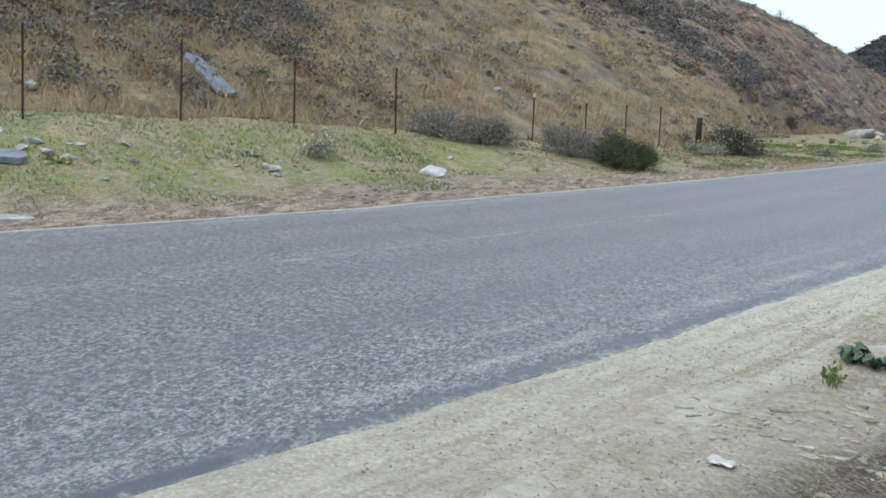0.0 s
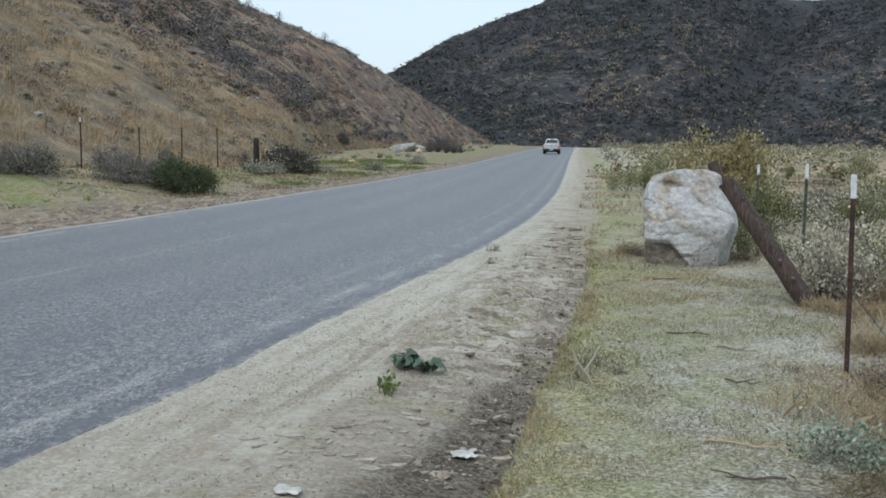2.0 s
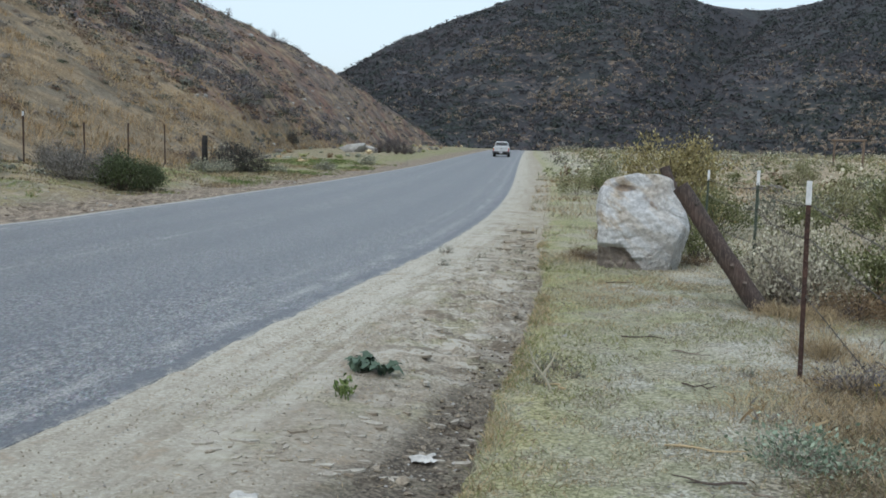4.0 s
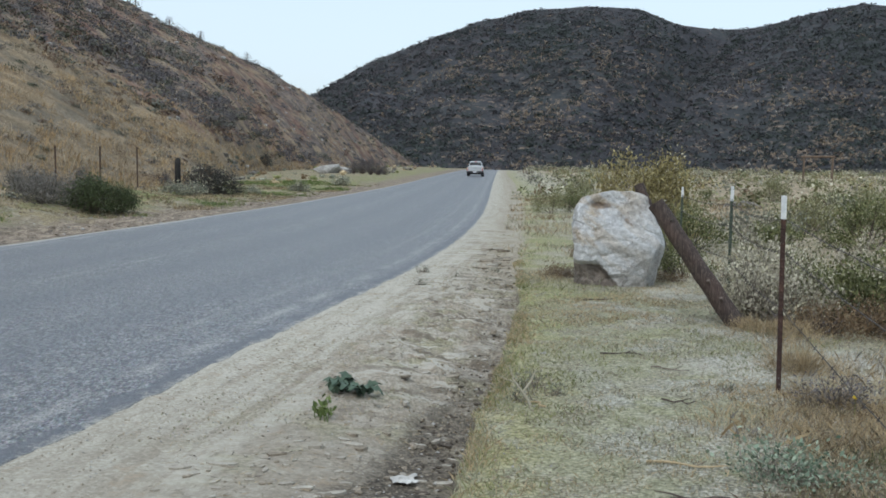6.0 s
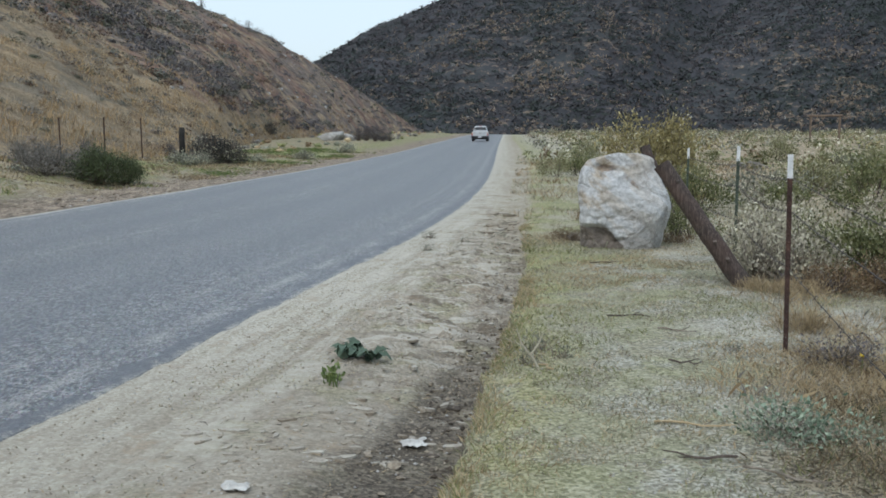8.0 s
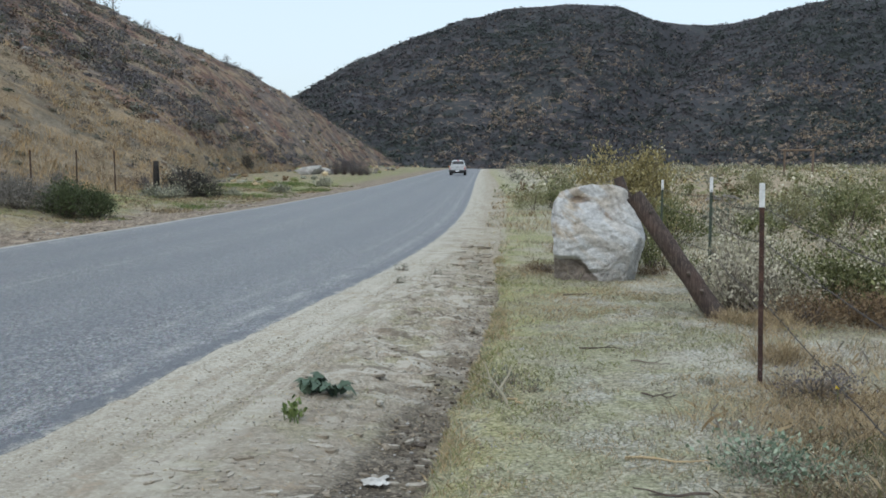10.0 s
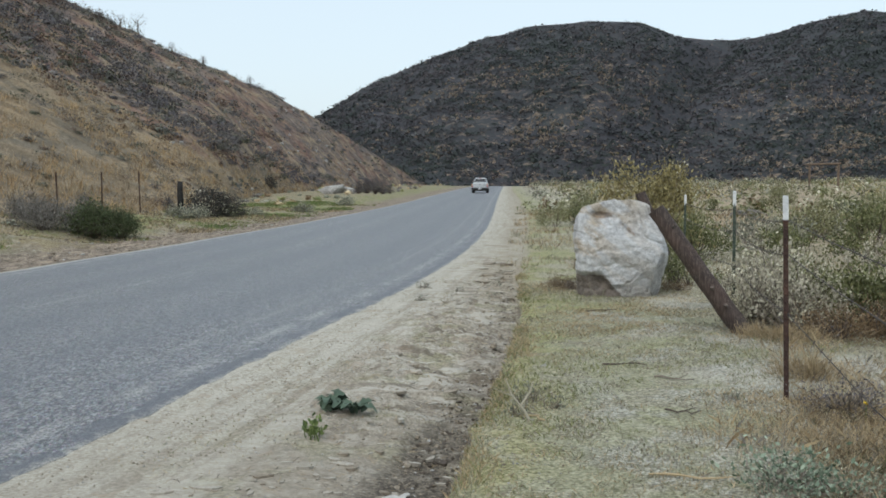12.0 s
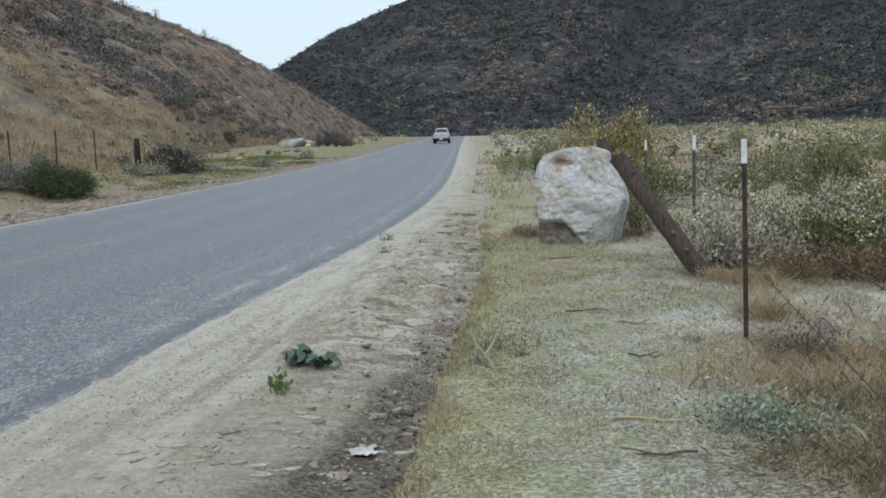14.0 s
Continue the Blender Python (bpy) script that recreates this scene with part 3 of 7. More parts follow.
TIMBER = make_old_timber()
RUSTY = mottled("rusted_steel", (0.025, 0.014, 0.012), (0.052, 0.028, 0.023), (0.11, 0.058, 0.042), 30, 0.8, 0.2, 0.25, 0.003)
GREEN_STEEL = mottled("green_painted_steel", (0.022, 0.034, 0.024), (0.042, 0.060, 0.044), (0.085, 0.10, 0.078), 30, 0.65, 0.0, 0.2, 0.002)
WHITE_TIP = mottled("white_post_paint", (0.46, 0.47, 0.49), (0.61, 0.625, 0.64), (0.72, 0.73, 0.74), 25, 0.6, 0.0, 0.15, 0.002)
WIRE = mottled("barbed_wire_steel", (0.022, 0.017, 0.014), (0.05, 0.04, 0.034), (0.10, 0.085, 0.075), 40, 0.75, 0.15, 0.1, 0.001)
TWIG = mottled("grey_twig", (0.08, 0.065, 0.05), (0.18, 0.15, 0.12), (0.32, 0.28, 0.23), 25)
DARK_TWIG = mottled("dark_twig", (0.035, 0.026, 0.022), (0.08, 0.06, 0.05), (0.15, 0.12, 0.1), 25)
CHARRED = mottled("blackened_timber", (0.008, 0.008, 0.008), (0.018, 0.016, 0.015), (0.04, 0.036, 0.033), 20)
PAPER = mottled("crumpled_paper", (0.34, 0.33, 0.31), (0.50, 0.485, 0.46), (0.64, 0.63, 0.60), 12)

OLIVE = leafy("olive_leaf", (0.085, 0.092, 0.038), (0.19, 0.192, 0.092), (0.37, 0.355, 0.205))
GOLDEN = leafy("golden_leaf", (0.12, 0.10, 0.04), (0.27, 0.225, 0.09), (0.47, 0.40, 0.19))
CREAM = leafy("cream_seed_head", (0.30, 0.28, 0.17), (0.47, 0.44, 0.32), (0.66, 0.63, 0.50))
SAGE = leafy("sage_leaf", (0.10, 0.108, 0.078), (0.19, 0.20, 0.15), (0.32, 0.33, 0.26))
DEEP_GREEN = leafy("deep_green_leaf", (0.02, 0.032, 0.012), (0.05, 0.07, 0.025), (0.11, 0.135, 0.055))
GREY_SCRUB = leafy("grey_scrub_leaf", (0.085, 0.077, 0.068), (0.175, 0.160, 0.142), (0.30, 0.28, 0.25))
PURPLE_SCRUB = leafy("dead_scrub_twig", (0.050, 0.044, 0.049), (0.112, 0.099, 0.106), (0.20, 0.18, 0.185))
RUST_SCRUB = leafy("rust_dry_leaf", (0.08, 0.05, 0.026), (0.17, 0.112, 0.058), (0.28, 0.195, 0.11))
STRAW = leafy("straw_blade", (0.20, 0.145, 0.08), (0.38, 0.285, 0.16), (0.57, 0.46, 0.29))
TURF = leafy("short_turf_blade", (0.185, 0.183, 0.11), (0.305, 0.295, 0.195), (0.465, 0.438, 0.32))
WEED = leafy("roadside_weed_leaf", (0.125, 0.145, 0.05), (0.205, 0.225, 0.085), (0.35, 0.345, 0.16))
# far scrub colours carry a blue cast in place of distance haze
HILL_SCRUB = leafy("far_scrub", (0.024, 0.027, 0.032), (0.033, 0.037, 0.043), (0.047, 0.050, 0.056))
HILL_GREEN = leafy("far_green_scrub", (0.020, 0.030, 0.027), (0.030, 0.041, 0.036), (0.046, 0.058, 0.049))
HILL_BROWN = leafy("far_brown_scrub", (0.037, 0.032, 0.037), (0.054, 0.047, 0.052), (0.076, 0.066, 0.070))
HILL_TAN = leafy("far_dry_grass", (0.18, 0.128, 0.085), (0.29, 0.215, 0.15), (0.44, 0.355, 0.27))
DARK_SCRUB = leafy("dark_purple_leaf", (0.020, 0.020, 0.018), (0.042, 0.040, 0.036), (0.085, 0.080, 0.070))
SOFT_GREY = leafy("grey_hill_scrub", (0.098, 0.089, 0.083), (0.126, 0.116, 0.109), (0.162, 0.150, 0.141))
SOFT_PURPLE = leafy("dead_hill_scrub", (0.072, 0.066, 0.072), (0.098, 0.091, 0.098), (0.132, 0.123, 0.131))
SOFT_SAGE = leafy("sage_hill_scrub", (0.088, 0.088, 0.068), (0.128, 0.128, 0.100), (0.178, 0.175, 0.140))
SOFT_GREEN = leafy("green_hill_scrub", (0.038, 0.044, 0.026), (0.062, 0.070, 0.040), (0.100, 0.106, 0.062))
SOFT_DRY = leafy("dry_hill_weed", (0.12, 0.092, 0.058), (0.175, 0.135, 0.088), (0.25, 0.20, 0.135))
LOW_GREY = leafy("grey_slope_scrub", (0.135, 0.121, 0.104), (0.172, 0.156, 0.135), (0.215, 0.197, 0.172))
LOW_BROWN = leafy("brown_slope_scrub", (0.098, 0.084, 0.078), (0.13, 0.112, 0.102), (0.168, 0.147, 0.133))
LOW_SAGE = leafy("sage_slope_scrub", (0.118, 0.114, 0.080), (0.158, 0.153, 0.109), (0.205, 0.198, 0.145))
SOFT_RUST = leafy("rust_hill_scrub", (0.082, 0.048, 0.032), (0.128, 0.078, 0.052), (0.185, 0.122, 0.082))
GOLD_GRASS = leafy("golden_grass_blade", (0.235, 0.15, 0.07), (0.385, 0.258, 0.13), (0.53, 0.38, 0.205))
PALE_GRASS = leafy("pale_straw_blade", (0.24, 0.185, 0.115), (0.38, 0.305, 0.20), (0.53, 0.44, 0.31))
OLIVE_DEEP = leafy("olive_green_leaf", (0.045, 0.055, 0.018), (0.118, 0.132, 0.048), (0.25, 0.255, 0.11))
BLUE_GREEN = leafy("blue_green_leaf", (0.06, 0.095, 0.058), (0.16, 0.22, 0.15), (0.40, 0.47, 0.36))
PALE_TWIG = leafy("pale_dry_leaf", (0.17, 0.15, 0.11), (0.35, 0.32, 0.245), (0.54, 0.50, 0.40))
MALLOW = leafy("mallow_leaf", (0.030, 0.055, 0.036), (0.062, 0.10, 0.066), (0.14, 0.19, 0.135))
BROWN_WEED = leafy("brown_weed_blade", (0.07, 0.056, 0.036), (0.132, 0.107, 0.068), (0.22, 0.182, 0.122))
SPRIG = leafy("sprig_leaf", (0.06, 0.10, 0.025), (0.115, 0.165, 0.045), (0.23, 0.29, 0.10))
FRESH = leafy("fresh_green_leaf", (0.055, 0.09, 0.02), (0.118, 0.17, 0.042), (0.22, 0.28, 0.085))

# ---- mesh helpers ----
def mesh_of(name, verts, faces, mats=(), smooth=False, index=None):
    me = bpy.data.meshes.new(name)
    me.from_pydata(np.asarray(verts, float).tolist(), [], [tuple(map(int, f)) for f in faces])
    for m in mats:
        me.materials.append(m)
    if smooth:
        me.polygons.foreach_set("use_smooth", [True] * len(me.polygons))
    if index is not None:
        me.polygons.foreach_set("material_index", np.asarray(index, dtype=np.int32))
    me.update()
    return me

def part(name, bm, material, parent, label="", smooth=False):
    me = bpy.data.meshes.new(name)
    bm.to_mesh(me)
    bm.free()
    me.materials.append(material)
    if smooth:
        me.polygons.foreach_set("use_smooth", [True] * len(me.polygons))
    ob = new(name, me)
    ob.parent = parent
    return tagged(ob, label)

def piece(name, verts, faces, material, parent, label="", smooth=False):
    ob = new(name, mesh_of(name, verts, faces, (material,), smooth))
    ob.parent = parent
    return tagged(ob, label)

def layout_attribute(me, values):
    a = me.attributes.new("lay", "FLOAT_VECTOR", "POINT")
    a.data.foreach_set("vector", np.asarray(values, np.float32).ravel())

def grid_faces(rows, cols):
    i = np.arange(rows - 1)[:, None] * cols + np.arange(cols - 1)[None, :]
    i = i.ravel()
    return np.stack([i, i + 1, i + cols + 1, i + cols], 1)

# ---- ground sheet ----
rows_y = np.concatenate([np.array([-2500, -900, -400, -200, -100, -60, -40, -25, -15, -9, -5, -2.5, -1, 0, 0.8, 1.5]), np.arange(2, 3.2, 0.1), np.arange(3.2, 12, 0.055), np.arange(12, 15, 0.1), np.arange(15, 30, 0.3), np.arange(30, 70, 1.2), np.arange(70, 260, 5.0), np.array([270, 300, 350, 450, 600, 900, 1400, 2200, 3200])])
left_s = np.concatenate([np.array([3000, 1500, 700, 350, 180, 100, 60, 40, 28, 20, 15, 12, 10, 8.5]), np.arange(7.8, 0.2, -0.16), np.array([0.18, 0.08, -0.06])])
across = np.concatenate([np.array([-0.05, -0.03, -0.022, -0.012, 0.0, 0.012, 0.025, 0.04]), np.linspace(0.065, 0.93, 52), np.array([0.945, 0.96, 0.972, 0.982, 0.99, 0.996, 1.0])])
past_lip = np.concatenate([np.array([0.008, 0.018, 0.03, 0.05, 0.08, 0.12]), np.arange(0.18, 3.2, 0.09), np.arange(3.3, 6, 0.25), np.array([6.5, 7, 8, 9, 10.5, 12, 14, 17, 20, 25, 32, 40, 55, 75, 100, 140, 200, 300, 450, 700, 1500, 3000])])
gy = np.repeat(rows_y[:, None], len(left_s) + len(across) + len(past_lip), 1)
er, lip = edge_right(rows_y), gully_lip(rows_y)
gx = np.concatenate([edge_left(rows_y)[:, None] - left_s[None], er[:, None] + (lip - er)[:, None] * across[None], lip[:, None] + past_lip[None]], 1)
gz = ground_z(gx, gy)
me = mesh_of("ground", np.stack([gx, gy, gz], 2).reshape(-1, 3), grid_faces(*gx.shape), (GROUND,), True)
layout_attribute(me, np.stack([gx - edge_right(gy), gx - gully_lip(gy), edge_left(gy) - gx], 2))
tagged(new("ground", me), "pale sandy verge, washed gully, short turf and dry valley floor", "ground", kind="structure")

# ---- road ----
road_y = np.concatenate([np.array([-400, -150, -60, -25, -10, -4, -1, 0.5, 1.5]), np.arange(2, 20, 0.15), np.arange(20, 60, 0.8), np.arange(60, 262, 4.0)])
cols = np.array([0, 0.004, 0.04, 0.1, 0.2, 0.35, 0.5, 0.65, 0.8, 0.9, 0.96, 0.985, 0.995, 1.0])
jag_r = 0.07 * (fbm(road_y * 1.1, road_y * 0, 31) - 0.45) + 0.06 * (vnoise(road_y * 4.5, road_y * 0, 33) - 0.5)
jag_l = 0.2 * (fbm(road_y * 0.8, road_y * 0, 41) - 0.45)
xr, xl = edge_right(road_y) + jag_r, edge_left(road_y) - jag_l
rx = xl[:, None] * (1 - cols) + xr[:, None] * cols
ry = np.repeat(road_y[:, None], len(cols), 1)
rz = 0.007 + 0.05 * (1 - (2 * cols - 1) ** 2)[None] - 1.3 * ramp(178, 235, ry)
rz[:, 0] -= 0.05
rz[:, -2] -= 0.006
rz[:, -1] -= 0.05
me = mesh_of("road", np.stack([rx, ry, rz], 2).reshape(-1, 3), grid_faces(*rx.shape), (ASPHALT,), False)
layout_attribute(me, np.stack([edge_right(ry) - rx, np.repeat(cols[None], len(road_y), 0), ry], 2))
tagged(new("road", me), "worn grey two-lane asphalt road with a broken margin", "road", kind="structure")

# ---- hills ----
def foot_range(az):
    """Range from the origin at which a bearing meets the foot of the near hill."""
    r = np.linspace(4, 400, 4000)
    x, y = r * np.sin(az), r * np.cos(az)
    hit = np.nonzero(x < edge_left(y) - 6.2 - 9.0 * ramp(42, 85, y))[0]
    return r[hit[0]] if len(hit) else 240.0

NEAR_AZ = np.radians(np.concatenate([np.arange(-125, -60, 2.5), np.arange(-60, 2.6, 0.25)]))
near_foot = np.array([foot_range(a) for a in NEAR_AZ])
near_foot = np.minimum(near_foot, 215)
softened = np.convolve(np.pad(near_foot[26:], 14, mode="edge"), np.hanning(31)[1:-1] / np.hanning(31).sum(), "valid")
near_foot[26:] = np.where(NEAR_AZ[26:] > radians(-20), softened, near_foot[26:])
near_crest = np.interp(np.degrees(NEAR_AZ), [-125, -60, -50, -30, -17, -10, -4.85, -2, 0, 1.5, 2.5], [100, 92, 92, 98, 123, 145, 168, 190, 205, 225, 240])
near_el = np.interp(np.degrees(NEAR_AZ), [-125, -60, -50, -30, -17, -14.5, -10, -7.2, -4.8, -2.86, -0.85, 1.2, 2.0, 2.5], [14, 22, 20.5, 15.35, 9.75, 8.5, 6.62, 5.31, 3.95, 2.74, 1.36, 0.1, -0.5, -1.0])

def near_hill(az, t):
    """A point of the near hillside: t is 0 at its foot and 1 on its crest."""
    az, t = np.asarray(az, float), np.asarray(t, float)
    rf, rc, el = np.interp(az, NEAR_AZ, near_foot), np.interp(az, NEAR_AZ, near_crest), np.radians(np.interp(az, NEAR_AZ, near_el))
    r = rf + (rc - rf) * t
    x, y = r * np.sin(az), r * np.cos(az)
    base = bank_height(y) - 0.35
    top = 1.6 + rc * np.tan(el) - 1.2
    t1 = np.minimum(t, 1)
    z = base + (top - base) * (0.9 * t1 + 0.1 * t1 * t1) - np.maximum(t - 1, 0) ** 1.2 * (rc - rf) * 0.45
    rough = np.clip(t * 5, 0, 1)
    z = z + rough * (2.4 * (fbm(x * 0.06, y * 0.06, 11) - 0.47) * (1 - 0.6 * ramp(0.7, 1, t)) + 0.7 * (fbm(x * 0.35, y * 0.35, 12) - 0.47))
    return x, y, z

def scrub_line(az, t):
    """0 on the grassy lower slope, 1 on the rocky, scrubby upper slope."""
    line = np.interp(np.degrees(az), [-62, -46, -38, -22, -10, -4], [0.30, 0.36, 0.68, 0.46, 0.22, 0.06])
    return ramp(-0.13, 0.13, t - line)

ht = np.concatenate([np.linspace(0, 0.25, 34)[:-1], np.linspace(0.25, 1, 60), np.array([1.03, 1.08, 1.2, 1.5, 2.0, 2.6])])
A, Tt = np.meshgrid(NEAR_AZ, ht, indexing="ij")
hx, hy, hz = near_hill(A, Tt)
me = mesh_of("hillside", np.stack([hx, hy, hz], 2).reshape(-1, 3), grid_faces(*hx.shape)[:, ::-1], (SLOPE,), True)
rockiness = scrub_line(A, Tt)
layout_attribute(me, np.stack([rockiness, Tt, A], 2))
tagged(new("hillside", me), "steep hillside of dry golden grass, rust soil and scrub", "hill", kind="structure")

FAR_AZ = np.radians(np.arange(-24, 116, 0.5))
far_el = np.interp(np.degrees(FAR_AZ), [-24, -10, -4.8, -1.2, 2.4, 5.1, 7.4, 11.3, 14.2, 15.9, 18.1, 20, 21.1, 22.5, 24.6, 26, 27.4, 34, 45, 70, 116], [0.5, 1.8, 3.95, 6.05, 7.5, 8.34, 8.93, 9.2, 8.96, 8.24, 7.85, 7.78, 7.93, 8.38, 8.74, 8.96, 8.84, 9.1, 7.5, 6.0, 4.0])
far_foot = np.interp(np.degrees(FAR_AZ), [-24, 0, 10, 20, 30, 60, 116], [330, 320, 325, 330, 320, 300, 300])
far_crest = np.interp(np.degrees(FAR_AZ), [-24, -5, 5, 11, 16, 19, 22, 27, 40, 116], [500, 500, 520, 510, 545, 590, 540, 500, 480, 450])

def far_hill(az, t):
    az, t = np.asarray(az, float), np.asarray(t, float)
    rf, rc, el = np.interp(az, FAR_AZ, far_foot), np.interp(az, FAR_AZ, far_crest), np.radians(np.interp(az, FAR_AZ, far_el))
    r = rf + (rc - rf) * t
    x, y = r * np.sin(az), r * np.cos(az)
    top = 1.6 + rc * np.tan(el) - 2.2
    t1 = np.minimum(t, 1)
    z = -2.0 + (top + 2.0) * (1.28 * t1 - 0.28 * t1 * t1) - np.maximum(t - 1, 0) ** 1.3 * 80
    # drainage lines that run down the face
    d = np.degrees(az)
    for at, lean, wide, deep in ((18.6, -4.2, 1.5, 13), (-0.5, 2.5, 1.6, 6), (28.5, -2.5, 1.8, 7), (8.2, -1.6, 0.9, 3), (12.5, 1.2, 0.8, 3)):
        z = z - deep * np.exp(-((d - at - lean * (1 - t)) / wide) ** 2) * ramp(0.02, 0.35, t) * (1 - ramp(0.75, 1.0, t))
    z = z + np.clip(t * 4, 0, 1) * (9 * (fbm(x * 0.016, y * 0.016, 21) - 0.47) * (1 - ramp(0.7, 1, t)) + 2.2 * (fbm(x * 0.07, y * 0.07, 22) - 0.47))
    return x, y, z

def grassy_face(az, t):
    """1 where dry grass shows between the scrub of the mountain, 0 where scrub closes over it."""
    d = np.degrees(az)
    spots = ((6.0, 0.22, 4.6, 0.30, 1.0), (-2.0, 0.12, 3.0, 0.12, 0.5), (22.5, 0.16, 6.5, 0.26, 0.65), (12.5, 0.45, 3.5, 0.22, 0.7), (27, 0.12, 5, 0.2, 0.75), (3.5, 0.52, 3.0, 0.10, 0.5))
    return np.clip(sum(k * np.exp(-((d - a) / w) ** 2 - ((t - u) / h) ** 2) for a, u, w, h, k in spots), 0, 1)

ft = np.concatenate([np.linspace(0, 1, 70), np.array([1.04, 1.1, 1.25, 1.6, 2.2])])
A, Tt = np.meshgrid(FAR_AZ, ft, indexing="ij")
fx, fy, fz = far_hill(A, Tt)
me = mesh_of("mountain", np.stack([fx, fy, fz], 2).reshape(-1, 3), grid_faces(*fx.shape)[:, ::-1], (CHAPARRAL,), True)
layout_attribute(me, np.stack([grassy_face(A, Tt), Tt, A], 2))
tagged(new("mountain", me), "dark scrub-covered mountain ridge across the valley", "mountain", kind="structure")

# ---- growing things ----
def lump_shape():
    """A coarse lump with twenty sides."""
    bm = bmesh.new()
    bmesh.ops.create_icosphere(bm, subdivisions=1, radius=1.0)
    v = np.array([v.co[:] for v in bm.verts])
    f = [[w.index for w in p.verts] for p in bm.faces]
    bm.free()
    return v, [p for p in f]

LUMP_V, LUMP_F = lump_shape()
LUMP_F = np.array([p for p in LUMP_F if len(p) == 3])
CHIP = (np.array([(1, 0, 0), (0, 1, 0), (-1, 0, 0), (0, -1, 0), (0, 0, 1), (0, 0, -1)], float), np.array([(0, 1, 4), (1, 2, 4), (2, 3, 4), (3, 0, 4), (1, 0, 5), (2, 1, 5), (3, 2, 5), (0, 3, 5)]))

def quads(rng, centres, size, aspect=0.45, lift=0.0, out=None, facing=None):
    """Small leaf rhombs at the given centres; facing gives the way that their blades look."""
    n = len(centres)
    if facing is not None:
        flat = facing / (np.linalg.norm(facing, axis=1, keepdims=True) + 1e-9) + rng.normal(size=(n, 3)) * 0.32
        out, lift = np.cross(flat, rng.normal(size=(n, 3))) * 40, 0.0
    a = rng.normal(size=(n, 3))
    if out is not None:
        a = a * 0.75 + out
    a[:, 2] += lift
    a /= np.linalg.norm(a, axis=1, keepdims=True) + 1e-9
    b = np.cross(a, rng.normal(size=(n, 3)) if facing is None else flat)
    b /= np.linalg.norm(b, axis=1, keepdims=True) + 1e-9
    size = np.asarray(size) * rng.uniform(0.6, 1.35, n)
    a, b = a * size[:, None] * 0.5, b * (size * aspect)[:, None] * 0.5
    v = np.stack([centres - a, centres + b, centres + a, centres - b], 1).reshape(-1, 3)
    f = np.arange(n * 4).reshape(n, 4)
    return v, f

def dome(rng, n, radius, height, low=0.15):
    """Points in a loose, uneven dome."""
    th = rng.uniform(0, 2 * np.pi, n)
    up = rng.uniform(low, 1, n)
    wide = np.sqrt(np.clip(1 - (up - 0.35) ** 2 / 0.5, 0.05, 1)) * rng.uniform(0.45, 1.0, n) ** 0.5
    lop = 1 + 0.25 * np.sin(th * 2 + rng.uniform(0, 6)) + 0.15 * np.sin(th * 3 + rng.uniform(0, 6))
    return np.stack([np.cos(th) * wide * radius * lop, np.sin(th) * wide * radius * lop, up * height * rng.uniform(0.8, 1.08, n)], 1)

def stems_to(rng, tips, thick, bend=0.15):
    """Thin three-sided stems from the root to each tip."""
    verts, faces = [], []
    for tip in tips:
        root = np.array([rng.normal() * 0.05, rng.normal() * 0.05, -0.05])
        mid = (root + tip) * 0.5 + rng.normal(size=3) * bend * np.linalg.norm(tip) * 0.5
        mid[2] = max(mid[2], 0.05)
        base = len(verts)
        for p, w in ((root, thick), (mid, thick * 0.65), (tip, thick * 0.2)):
            for k in range(3):
                verts.append(p + w * np.array([math.cos(k * 2.094), math.sin(k * 2.094), 0]))
        for j in (0, 3):
            for k in range(3):
                faces.append((base + j + k, base + j + (k + 1) % 3, base + j + 3 + (k + 1) % 3, base + j + 3 + k))
    return np.array(verts), faces

def make_shrub(name, label, category, seed, radius, height, clumps, leaves, leaf, mat, stem_mat, spread=0.2, heads=None, head_mat=None, head_size=0.03, lift=0.3, group="", aspect=0.4):
    """One shrub: stems, foliage and, where it has them, seed heads."""
    rng = np.random.default_rng(seed)
    root = tagged(new(name), label, category, group)
    tips = dome(rng, clumps, radius * 0.85, height * 0.92)
    tagged(piece("branching", *stems_to(rng, tips, 0.012 * (radius + 0.4)), stem_mat, root), kind="stuff")
    which = rng.integers(0, clumps, leaves)
    c = tips[which] * rng.uniform(0.72, 1.02, (leaves, 1)) + rng.normal(size=(leaves, 3)) * spread * radius * np.array([1, 1, 0.7])
    c[:, 2] = np.clip(c[:, 2], 0.02, None)
    out = tips[which] / (np.linalg.norm(tips[which], axis=1, keepdims=True) + 1e-9)
    tagged(piece("foliage", *quads(rng, c, leaf, aspect, lift, out), mat, root), kind="stuff")
    if heads:
        which = rng.integers(0, clumps, heads)
        top = tips[which] * rng.uniform(0.98, 1.12, (heads, 1)) + rng.normal(size=(heads, 3)) * spread * radius * 0.7
        top[:, 2] = np.clip(top[:, 2], height * 0.25, None)
        tagged(piece("bloom", *quads(rng, top, head_size, 0.85, 0), head_mat, root), kind="stuff")
    return root

def copies(thing, places, rng, sink=0.03):
    """Copies of a shrub at (x, y, scale) with their own turn; the first place takes the shrub itself."""
    made = []
    for k, (x, y, z, s) in enumerate(places):
        m = pose(x, y, z - sink, 0, 0, rng.uniform(0, 360)) @ Matrix.Diagonal((s * rng.uniform(0.85, 1.15), s * rng.uniform(0.85, 1.15), s * rng.uniform(0.88, 1.12), 1))
        if k == 0:
            thing.matrix_basis = m
            made.append(thing)
        else:
            made.append(copy_thing(thing, m))
    return made

